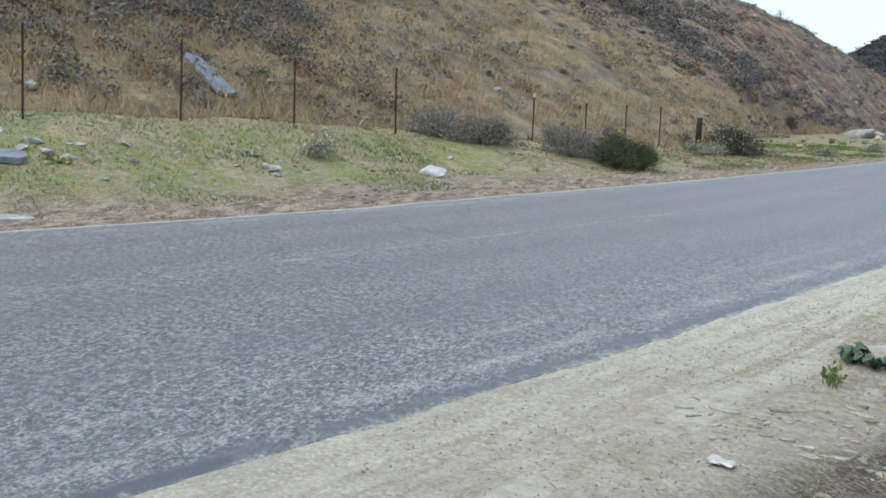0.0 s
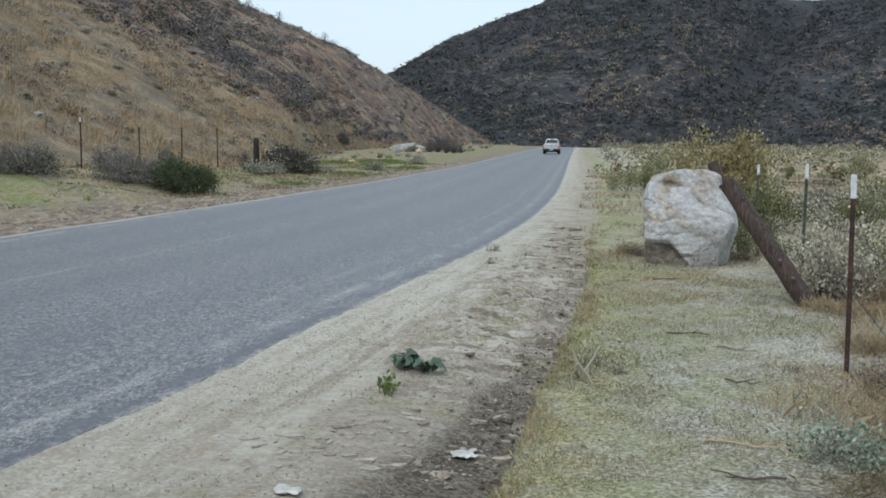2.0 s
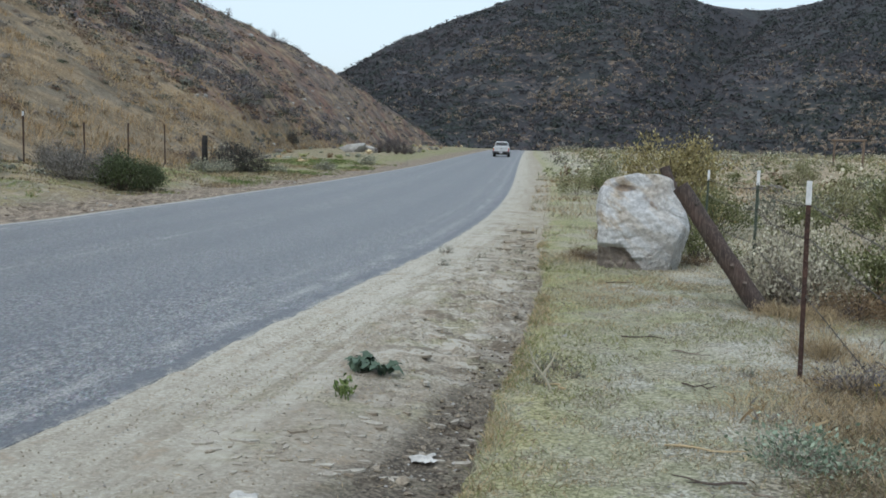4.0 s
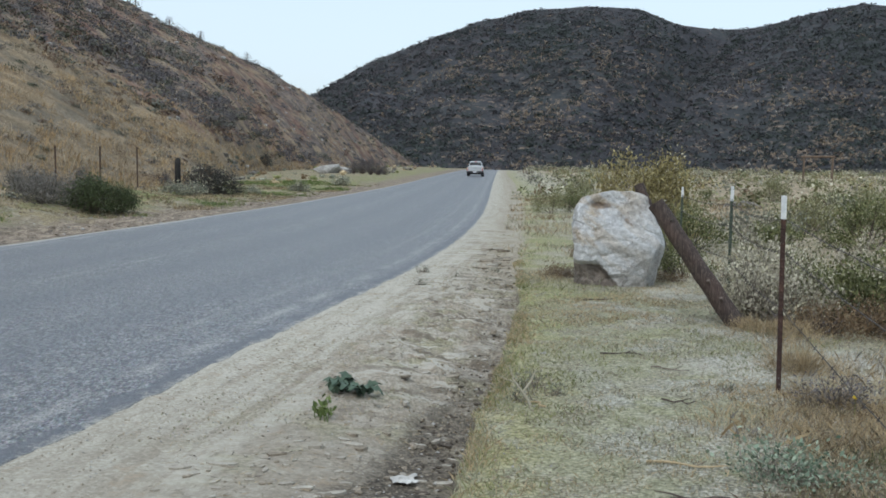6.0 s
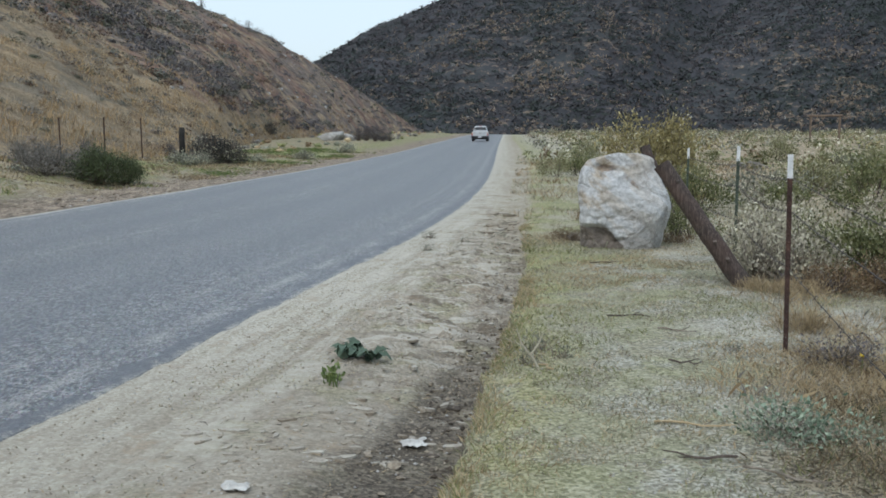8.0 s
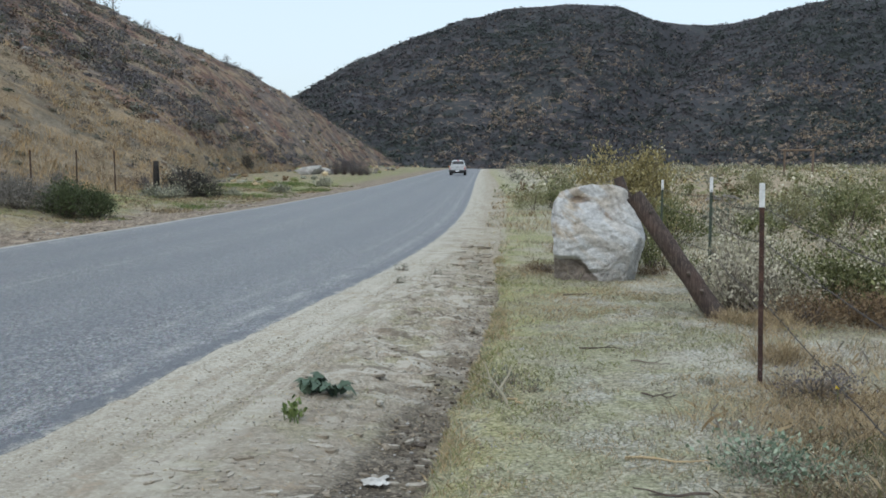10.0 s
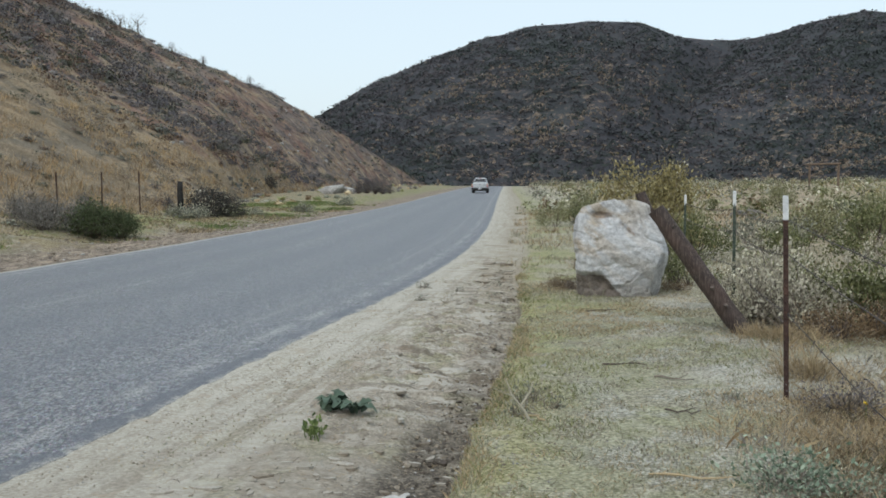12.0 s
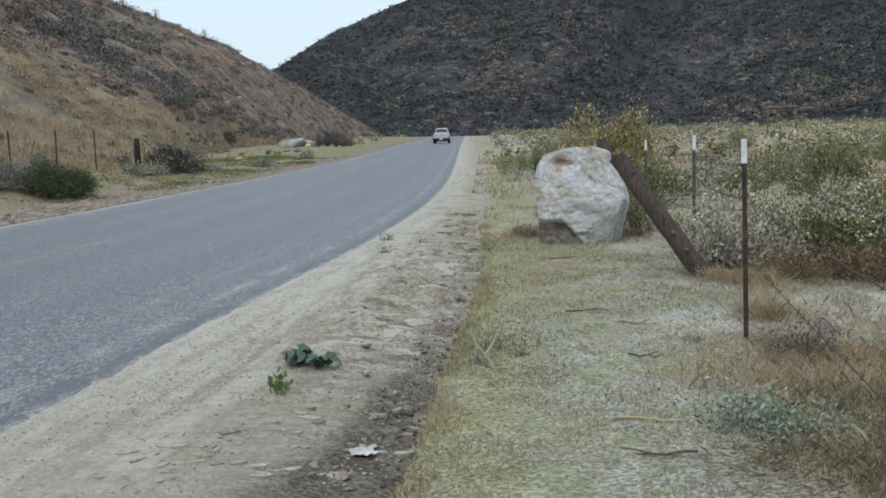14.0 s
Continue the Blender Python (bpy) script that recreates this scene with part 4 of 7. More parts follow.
def scatter_plants(name, label, category, rng, pos, radius, height, n_leaf, leaf, mats, which, lumps=True, core=0.62, soft=False, aspect=0.6, shape=None, outward=False):
    """Many far plants as one mesh: a dark inner lump each, wrapped in leaf rhombs."""
    n = len(pos)
    V, F, I, at = [], [], [], 0
    LV, LF = shape or (LUMP_V, LUMP_F)
    if lumps:
        jag = rng.uniform(0.72, 1.2, (n, len(LV), 1))
        v = LV[None] * jag * np.stack([radius, radius, height * 0.7], 1)[:, None] * core + pos[:, None] + np.stack([0 * height, 0 * height, height * 0.36], 1)[:, None]
        f = LF[None] + (np.arange(n) * len(LV))[:, None, None]
        V.append(v.reshape(-1, 3))
        F += f.reshape(-1, 3).tolist()
        I.append(np.repeat(which, len(LF)))
        at = n * len(LV)
    if n_leaf:
        d = dome(rng, n * n_leaf, 1.0, 1.0, 0.02).reshape(n, n_leaf, 3)
        c = d * np.stack([radius, radius, height], 1)[:, None] * rng.uniform(0.8, 1.08, (n, n_leaf, 1)) + pos[:, None]
        v, f = quads(rng, c.reshape(-1, 3), np.repeat(leaf * np.ones(n), n_leaf), aspect, 0.3, d.reshape(-1, 3), d.reshape(-1, 3) * [1, 1, 0.9] + [0, 0, 0.25] if outward else None)
        V.append(v)
        F += (f + at).tolist()
        I.append(np.repeat(which, n_leaf))
    ob = new(name, mesh_of(name, np.concatenate(V), F, mats, soft, np.concatenate(I)))
    return tagged(ob, label, category, kind="stuff")

def scatter_blades(name, label, category, rng, pos, height, width, lean, mats, which):
    """Grass blades, one bent pair of triangles each."""
    n = len(pos)
    th = rng.uniform(0, 2 * np.pi, n)
    side = np.stack([np.cos(th), np.sin(th), 0 * th], 1) * (width * rng.uniform(0.6, 1.3, n))[:, None] * 0.5
    ph = rng.uniform(0, 2 * np.pi, n)
    tilt = np.stack([np.cos(ph), np.sin(ph), 0 * ph], 1) * (lean * height * rng.uniform(0.2, 1.2, n))[:, None]
    h = height * rng.uniform(0.55, 1.25, n)
    up = np.stack([0 * h, 0 * h, h], 1)
    v = np.stack([pos - side, pos + side, pos + up * 0.6 + tilt * 0.4 + side * 0.7, pos + up + tilt, pos + up * 0.6 + tilt * 0.4 - side * 0.7], 1).reshape(-1, 3)
    i = np.arange(n)[:, None] * 5
    f = (i + np.array([[0, 1, 2, 3, 4]])).tolist()
    ob = new(name, mesh_of(name, v, f, mats, False, which))
    return tagged(ob, label, category, kind="stuff")

# ---- boulder ----
def make_rock(name, seed, size, mat, cuts=7, rough=0.05, label="", category="rock", group="", detail=3, squash=0.75):
    """A broken stone: a ball cut by a few planes, then roughened."""
    rng = np.random.default_rng(seed)
    bm = bmesh.new()
    bmesh.ops.create_icosphere(bm, subdivisions=detail, radius=1.0)
    planes = rng.normal(size=(cuts + 5, 3))
    planes /= np.linalg.norm(planes, axis=1, keepdims=True)
    offs = rng.uniform(0.42, 0.78, cuts + 5)
    for v in bm.verts:
        p = np.array(v.co)
        for n, d in zip(planes, offs):
            e = p @ n - d
            if e > 0:
                p = p - n * e
        k = 1 + rough * 3 * (noise.noise(Vector(p * 1.7 + seed)) * 0.6 + noise.noise(Vector(p * 4.5 + seed)) * 0.3)
        v.co = Vector(p * k * np.array(size) * 0.5 / 0.8)
    me = bpy.data.meshes.new(name)
    bm.to_mesh(me)
    bm.free()
    me.materials.append(mat)
    me.polygons.foreach_set("use_smooth", [False] * len(me.polygons))
    return tagged(new(name, me), label, category, group)

def make_boulder():
    """The large pale boulder: upright, leaning a little, with a flat top and a brown broken foot."""
    left = curve_through([-0.1, 0.25, 0.6, 0.85, 1.10, 1.2, 1.27], [-0.56, -0.55, -0.57, -0.60, -0.52, -0.40, -0.1])
    right = curve_through([-0.1, 0.2, 0.45, 0.65, 0.85, 1.10, 1.22, 1.27], [0.47, 0.58, 0.64, 0.61, 0.51, 0.41, 0.34, 0.18])
    FACETS = [tuple(Vector(v[:3]).normalized()) + (v[3],) for v in ((0.55, -0.8, 0.1, 0.60), (-0.75, -0.65, 0.05, 0.62), (0.05, -0.85, 0.5, 0.56), (0.5, -0.6, 0.6, 0.62), (-0.55, -0.5, 0.7, 0.66), (0.25, -0.9, -0.3, 0.55), (0.85, -0.4, -0.3, 0.62), (-0.2, 0.1, 0.97, 0.655))]
    levels, around = 96, 150
    verts, faces, which = [], [], []
    for i in range(levels + 1):
        z = -0.1 + 1.36 * (i / levels) ** 0.96
        a, b = float(left(z)), float(right(z))
        cx, w = (a + b) / 2, (b - a) / 2
        dep = 0.52 - 0.10 * max(z, 0) - 0.04 * math.cos(z * 5)
        for k in range(around):
            th = 2 * math.pi * k / around
            c, s = math.cos(th), math.sin(th)
            pw = 0.42
            x = cx + w * math.copysign(abs(c) ** pw, c)
            y = dep * math.copysign(abs(s) ** pw, s) + 0.10 * z
            p = Vector((x, y, z))
            n1 = noise.noise(p * 1.8) * 0.055 + noise.noise(p * 4.3) * 0.022 + noise.noise(p * 11) * 0.012
            n1 += 0.05 * (abs(noise.noise(p * 2.7 + Vector((3, 1, 7)))) - 0.2) - 0.03 * max(0.0, 0.12 - abs(noise.noise(p * 3.4 + Vector((9, 2, 4))))) / 0.12
            # a slanting ledge crosses the upper face
            ledge = 0.06 * float(ramp(-0.05, 0.05, z - (0.90 - 0.5 * (x + 0.1)))) * (s < 0)
            foot = 0.10 * float(ramp(0.36, 0.28, z)) * float(ramp(0.04, -0.04, x - 0.03 + 0.85 * z)) * (s < 0)
            if s < 0:
                ledge += 0.07 * math.exp(-((x + 0.27) / 0.10) ** 2 - ((z - 1.06) / 0.055) ** 2)
            q = Vector((x * (1 + n1 * 0.8), y * (1 + n1 * 1.1) + ledge + foot, z * (1 + n1 * 0.3)))
            for nx, ny, nz, d in FACETS:
                e = q.x * nx + q.y * ny + (q.z - 0.6) * nz - d
                if e > 0:
                    q -= Vector((nx, ny, nz)) * e * 0.97
            # worn chips and shallow slanting steps
            bed = q.z * 1.0 + q.x * 0.42 + 0.05 * noise.noise(q * 3.1)
            chip = 0.016 * noise.noise(q * 9) + 0.010 * noise.noise(q * 21) + 0.012 * (abs((bed * 3.6) % 1 - 0.5) - 0.25) * (0.5 + noise.noise(q * 1.9 + Vector((4, 4, 4))))
            q += Vector((c * 0.6, s, 0.15)) * chip
            verts.append(tuple(q))
    for i in range(levels):
        for k in range(around):
            faces.append((i * around + k, i * around + (k + 1) % around, (i + 1) * around + (k + 1) % around, (i + 1) * around + k))
    top = len(verts)
    verts.append((0.0, 0.12, 1.25))
    for k in range(around):
        faces.append((levels * around + k, levels * around + (k + 1) % around, top))
    ob = new("boulder", mesh_of("boulder", verts, faces, (GRANITE,), False))
    w = np.array(verts)
    layout_attribute(ob.data, np.stack([np.where(w[:, 1] < 0.15, 0.05 - 0.85 * w[:, 2] - w[:, 0], -1), 0.30 - w[:, 2], np.exp(-((w[:, 0] + 0.24) / 0.13) ** 2 - ((w[:, 2] - 1.07) / 0.05) ** 2) + 0.7 * np.exp(-((w[:, 0] - 0.1 + (w[:, 2] - 0.9)) / 0.05) ** 2 - ((w[:, 2] - 0.88) / 0.13) ** 2)], 1))
    ob.matrix_world = pose(2.99, 12.85, 0, 0, 0, -12)
    return tagged(ob, "large pale grey granite boulder with a brown broken foot", "boulder")

make_boulder()

# ---- leaning timber post, fence posts and wire ----
def tube(points, radii, sides=10, wobble=0.0, seed=0, cap=True):
    """A tapered tube through points, as (verts, faces)."""
    pts = [Vector(p) for p in points]
    verts, faces = [], []
    for i, p in enumerate(pts):
        d = (pts[min(i + 1, len(pts) - 1)] - pts[max(i - 1, 0)]).normalized()
        u = d.cross(Vector((0, 1, 0.13))).normalized()
        w = d.cross(u)
        for k in range(sides):
            th = 2 * math.pi * k / sides
            q = u * math.cos(th) + w * math.sin(th)
            r = radii[i] * (1 + wobble * noise.noise(p * 5 + q * 1.4 + Vector((seed, 0, 0))))
            verts.append(p + q * r)
    for i in range(len(pts) - 1):
        for k in range(sides):
            a, b = i * sides + k, i * sides + (k + 1) % sides
            faces.append((a, b, b + sides, a + sides))
    if cap:
        faces.append(tuple(range(sides))[::-1])
        faces.append(tuple(range((len(pts) - 1) * sides, len(pts) * sides)))
    return [tuple(v) for v in verts], faces

def make_leaning_post(base, top, r0, r1, label, seed):
    b, t = Vector(base), Vector(top)
    d = (t - b).normalized()
    root = tagged(new("leaning_post"), label, "post")
    steps = [b - d * 0.2 + (t - b + d * 0.2) * (i / 16) for i in range(17)]
    v, f = tube(steps, [r0 + (r1 - r0) * i / 16 for i in range(17)], 18, 0.16, seed, False)
    shaft = piece("shaft", v, f, TIMBER, root, "", True)
    # a split, slightly hollowed upper end
    n = 18
    ring = v[-n:]
    c = t + d * 0.01
    verts = [tuple(Vector(p) + d * 0.02 * noise.noise(Vector(p) * 20)) for p in ring] + [tuple(Vector(p).lerp(c, 0.5) - d * (0.01 + 0.03 * noise.random())) for p in ring] + [tuple(c - d * 0.03)]
    faces = [(k, (k + 1) % n, n + (k + 1) % n, n + k) for k in range(n)] + [(n + k, n + (k + 1) % n, 2 * n) for k in range(n)]
    piece("split_end", verts, faces, TIMBER, root)
    return root

leaner = make_leaning_post((3.46, 9.45, 0), (2.68, 9.85, 1.23), 0.098, 0.085, "dark weathered round timber post leaning beside the boulder", 3)
bolt_v, bolt_f = tube([(2.81, 9.71, 1.06), (2.82, 9.68, 1.06)], [0.018, 0.016], 8)
piece("bolt", bolt_v, bolt_f, WIRE, leaner, "dull steel bolt head")
for s, (a, b) in enumerate((((3.27, 9.44, 0.28), (3.26, 9.42, 0.31)), ((3.15, 9.49, 0.45), (3.14, 9.47, 0.48)))):
    v, f = tube([a, b], [0.022, 0.02], 8, 0.3, s)
    piece("knot", v, f, DARK_TWIG, leaner)
make_leaning_post((4.12, 14.1, 0), (3.64, 14.3, 1.33), 0.09, 0.08, "dark old timber post leaning behind the boulder", 8)

def make_t_post(height, tip, shaft_mat, label, group, lean=(0, 0), tip_mat=WHITE_TIP):
    """A studded steel T-post: flange, web, studs and a painted tip."""
    root = tagged(new("fence_post"), label, "fence post", group)
    def tee(name, z0, z1, mat, grow, label=""):
        w, d, t = 0.0165 + grow, 0.015 + grow, 0.0035 + grow
        p = [(-w, -t), (w, -t), (w, t), (t, t), (t, 2 * d), (-t, 2 * d), (-t, t), (-w, t)]
        verts = [(x + lean[0] * z, y + lean[1] * z, z) for z in (z0, z1) for x, y in p]
        n = len(p)
        faces = [(k, (k + 1) % n, n + (k + 1) % n, n + k) for k in range(n)] + [tuple(range(n))[::-1], tuple(range(n, 2 * n))]
        return piece(name, verts, faces, mat, root, label)
    tee("shaft", -0.25, height - tip, shaft_mat, 0.0)
    tee("painted_tip", height - tip, height, tip_mat, 0.0015, "white painted tip" if tip_mat is WHITE_TIP else "rusted tip")
    verts, faces = [], []
    for k in range(int((height - tip) / 0.055)):
        z = 0.06 + k * 0.055
        b = len(verts)
        for x, y, zz in ((-0.006, -0.0036, z), (0.006, -0.0036, z), (0.006, -0.0036, z + 0.02), (-0.006, -0.0036, z + 0.02), (0, -0.012, z + 0.01)):
            verts.append((x + lean[0] * zz, y + lean[1] * zz, zz))
        faces += [(b, b + 1, b + 4), (b + 1, b + 2, b + 4), (b + 2, b + 3, b + 4), (b + 3, b, b + 4)]
    tagged(piece("studding", verts, faces, shaft_mat, root), kind="stuff")
    return root

ROADSIDE = "steel posts of the roadside fence"
POSTS = ((2.715, 6.60, 1.40, RUSTY, "rusty brown steel fence post with a white tip", (-0.018, 0)), (3.77, 10.66, 1.38, GREEN_STEEL, "green steel fence post with a white tip in brush", (0.0, 0)), (4.60, 15.3, 1.27, GREEN_STEEL, "green steel fence post with a white tip in brush", (0.01, 0)))
for x, y, h, m, l, lean in POSTS:
    make_t_post(h, 0.165, m, l, ROADSIDE, lean).matrix_world = pose(x, y, float(ground_z(x, y)), 0, 0, -14)

def make_wire(points, label, sag):
    """A strand of barbed wire with its barbs."""
    root = tagged(new("barbed_wire"), label, "wire", "strands of barbed wire")
    path = []
    for (a, b) in zip(points[:-1], points[1:]):
        a, b = Vector(a), Vector(b)
        for i in range(24):
            t = i / 24
            path.append(a.lerp(b, t) - Vector((0, 0, sag * 4 * t * (1 - t))) + Vector((0.004 * noise.noise(a + b * t * 9), 0, 0.006 * noise.noise(b + a * t * 7))))
    path.append(Vector(points[-1]))
    v, f = tube(path, [0.0034] * len(path), 5, 0, 0, False)
    piece("strand", v, f, WIRE, root)
    verts, faces = [], []
    for i in range(1, len(path) - 1):
        p = path[i]
        for q in (Vector((0.01, 0.012, 0.02)), Vector((-0.012, 0.01, -0.018))):
            b = len(verts)
            verts += [tuple(p - q * 1.1), tuple(p + q * 1.1 + Vector((0.003, 0, 0))), tuple(p + q * 0.2 + Vector((0, 0.004, 0.003)))]
            faces.append((b, b + 1, b + 2))
    tagged(piece("barbing", verts, faces, WIRE, root), kind="stuff")
    return root

for z0, z1, sag in ((1.23, 1.20, 0.05), (1.0, 0.96, 0.06), (0.60, 0.58, 0.05)):
    make_wire([(1.30, 0.9, z0 - 0.02), (2.71, 6.58, z0 + 0.03), (3.77, 10.64, z1), (4.60, 15.28, z1 - 0.06)], "slack rusty barbed wire strung along steel posts", sag)

# far fence at the foot of the hill
FAR_FENCE = "rusty posts of the hillside fence"
for az, h in ((-51.2, 1.6), (-42.8, 1.55), (-36.3, 1.5), (-30.3, 1.6), (-22.1, 1.45), (-19.0, 1.35), (-16.7, 1.4), (-14.7, 1.48)):
    a = math.radians(az)
    rr = np.linspace(5, 80, 3000)
    k = np.nonzero(rr * math.sin(a) < edge_left(rr * math.cos(a)) - 5.5)[0][0]
    x, y = rr[k] * math.sin(a), rr[k] * math.cos(a)
    p = make_t_post(h, 0.12, RUSTY, "rusty steel fence post on the grassy verge below the hill", FAR_FENCE, (random.uniform(-0.03, 0.03), 0), WHITE_TIP if az == -22.1 else RUSTY)
    p.matrix_world = pose(x, y, float(ground_z(x, y)), 0, 0, 75) @ Matrix.Diagonal((1.15, 1.15, 1, 1))
v, f = tube([(0, 0, -0.2), (0.01, 0, 0.45), (0, 0, 0.9), (0.01, 0, 1.22)], [0.12, 0.115, 0.11, 0.10], 12, 0.15, 5)
ob = tagged(new("stump_post", mesh_of("stump_post", v, f, (CHARRED,), True)), "short blackened timber post beside a bush", "post")
ob.matrix_world = pose(-8.2, 36.9, float(ground_z(-8.2, 36.9)))

# ranch gate frame far in the brush
gate = tagged(new("gate_frame"), "weathered timber gate frame standing in far brush", "gate frame")
for name, pts, r in (("upright", [(-1.32, 0, -0.3), (-1.32, 0, 2.5)], 0.10), ("upright", [(1.25, 0, -0.3), (1.28, 0, 2.5)], 0.11), ("crossbar", [(-1.65, 0, 2.58), (1.5, 0, 2.62)], 0.11)):
    v, f = tube(pts, [r, r], 8, 0.1)
    piece(name, v, f, mottled("sun_bleached_timber", (0.085, 0.062, 0.045), (0.15, 0.108, 0.078), (0.22, 0.165, 0.12), 3) if "sun_bleached_timber" not in bpy.data.materials else bpy.data.materials["sun_bleached_timber"], gate)
gate.matrix_world = pose(40.9, 91.3, float(ground_z(40.9, 91.3)), 0, 0, -27)

# ---- shrubs ----
rng = np.random.default_rng(7)
BRUSH = "brush on the valley floor"
def stand(x, y, s):
    return (x, y, float(ground_z(x, y)), s)

olive = [make_shrub("rabbitbrush", "olive-green rabbitbrush with cream seed heads on dry ground", "shrub", 100 + k, 0.62, 0.85, 17, 2100, 0.06, OLIVE, TWIG, 0.17, 220, CREAM, 0.034, 0.6, BRUSH) for k in range(3)]
pale = [make_shrub("buckwheat", "pale grey buckwheat with cream seed heads beside the fence", "shrub", 200 + k, 0.5, 0.66, 44, 620, 0.05, (OLIVE_DEEP, PALE_TWIG, PALE_TWIG)[k], TWIG, 0.13, 400, CREAM, 0.027, 0.8, "pale buckwheat by the fence") for k in range(3)]
sage = [make_shrub("sagebrush", "grey-green sagebrush on the dry valley floor", "shrub", 301 + k, 0.6, 0.65, 17, 1700, 0.06, SAGE, TWIG, 0.17, 100, CREAM, 0.03, 0.5, BRUSH) for k in range(1)]
deep = [make_shrub("green_bush", "dark green bush with pale flecks in the brush", "shrub", 400 + k, 0.75, 0.95, 20, 2600, 0.062, OLIVE_DEEP, DARK_TWIG, 0.16, 170, CREAM, 0.034, 0.4, "dark green bushes") for k in range(2)]
rust = [make_shrub("dry_brush", "rust-brown dead brush low on the ground", "shrub", 500 + k, 0.55, 0.38, 46, 2600, 0.034, RUST_SCRUB, DARK_TWIG, 0.18, None, None, 0, 0.3, "dead brown brush") for k in range(2)]
tall = make_shrub("golden_bush", "tall golden-green bush standing behind the boulder", "shrub", 600, 1.0, 2.1, 60, 9000, 0.07, GOLDEN, TWIG, 0.13, 260, CREAM, 0.04, 0.9)
copies(tall, [stand(5.1, 19.5, 1.06)], rng)

copies(pale[0], [stand(*p) for p in ((4.5, 10.7, 1.05), (5.2, 12.0, 1.0), (6.9, 12.2, 0.9))], rng)
copies(pale[1], [stand(*p) for p in ((3.78, 9.95, 1.05), (4.05, 9.65, 1.0), (4.1, 10.5, 1.15), (3.95, 11.2, 0.85), (5.6, 10.2, 1.0), (6.4, 13.2, 0.9))], rng)
copies(pale[2], [stand(*p) for p in ((3.95, 10.15, 0.95), (4.35, 10.0, 0.9), (4.6, 11.4, 1.0), (6.1, 15.2, 0.9), (7.4, 14.2, 1.1))], rng)
copies(deep[0], [stand(*p) for p in ((4.85, 9.9, 0.85), (5.0, 10.6, 0.85), (5.35, 9.6, 1.0), (6.2, 11.0, 1.15), (5.9, 31.2, 1.25), (7.2, 17.5, 1.1))], rng)
copies(deep[1], [stand(*p) for p in ((5.9, 9.2, 1.05), (5.35, 17.2, 0.95), (9.3, 18.5, 1.2), (4.55, 17.4, 0.8), (4.2, 13.75, 0.62))], rng)
copies(rust[0], [stand(*p) for p in ((4.25, 9.05, 0.85), (4.7, 9.15, 1.0), (3.35, 16.6, 0.8), (5.3, 9.0, 1.0), (2.75, 4.55, 0.42), (2.5, 4.25, 0.36), (2.95, 4.95, 0.4))], rng)
copies(rust[1], [stand(*p) for p in ((5.0, 8.75, 0.9), (2.35, 13.6, 0.6), (8.0, 12.4, 1.2), (3.85, 13.15, 0.5))], rng)

def brush_places(n, lo, hi, seed):
    g = np.random.default_rng(seed)
    made = []
    while len(made) < n:
        r, a = math.sqrt(g.uniform(lo * lo, hi * hi)), math.radians(g.uniform(2, 42))
        x, y = r * math.sin(a), r * math.cos(a)
        if x - gully_lip(y) < 1.3 + 0.03 * y or vnoise(x * 0.25, y * 0.25, 77) < 0.48 + 0.12 * (y < 22):
            continue
        if math.hypot(x - 2.9, y - 12.8) < 2.2 or (y < 19 and x < 5.2 + 0.08 * y):
            continue
        if any(math.hypot(x - p[0], y - p[1]) < 0.75 for p in made):
            continue
        made.append(stand(x, y, g.uniform(0.65, 1.4)))
    return made

places = brush_places(100, 12, 48, 5)
for k, kind in enumerate((olive[0], pale[1], olive[1], deep[0], olive[2], sage[0], pale[0])):
    if kind in (deep[0], pale[0], pale[1]):
        for x, y, z, s in places[k::7]:
            copy_thing(kind, pose(x, y, z - 0.03, 0, 0, rng.uniform(0, 360)) @ Matrix.Scale(s / max(kind.scale[0], 0.5), 4))
    else:
        copies(kind, places[k::7] + ([stand(5.0, 30.5, 0.95), stand(6.9, 36.0, 1.3)] if kind is olive[0] else []), rng)

# far brush as one mass
def polar(n, lo, hi, a0, a1, power=0.75):
    r, a = lo + (hi - lo) * rng.uniform(0, 1, n) ** power, np.radians(rng.uniform(a0, a1, n))
    return r * np.sin(a), r * np.cos(a)

x, y = polar(4300, 34, 330, 2.5, 48)
keep = (x - edge_right(y) > 1.2 + 0.02 * y) & (vnoise(x * 0.13, y * 0.13, 71) + 0.25 * (vnoise(x * 0.5, y * 0.5, 73) - 0.5) > 0.47)
x, y = x[keep], y[keep]
n = len(x)
wide, high = rng.uniform(0.45, 1.4, n), rng.uniform(0.45, 1.15, n) + 0.35 * ramp(60, 200, np.hypot(x, y))
scatter_plants("valley_brush", "mixed olive, gold and grey brush across the valley floor", "brush", rng, np.stack([x, y, ground_z(x, y) - 0.05], 1), wide, high, 50, 0.21, (OLIVE, SAGE, GOLDEN, OLIVE_DEEP, GREY_SCRUB, RUST_SCRUB), rng.choice(6, n, p=(0.24, 0.10, 0.09, 0.39, 0.08, 0.10)), False, aspect=0.5, outward=True)
# cream seed heads over the tops of some of that brush
some = rng.uniform(0, 1, n) < 0.45
k = np.repeat(np.nonzero(some)[0], 16)
d = dome(rng, len(k), 1.0, 1.0, 0.55)
heads = d * np.stack([wide[k], wide[k], high[k]], 1) * 1.05 + np.stack([x[k], y[k], ground_z(x[k], y[k]) - 0.02], 1)
tagged(new("valley_seed_heads", mesh_of("valley_seed_heads", *quads(rng, heads, 0.13, 0.8, 0.2), (CREAM,))), "cream seed heads over the valley brush", "seed heads", kind="stuff")

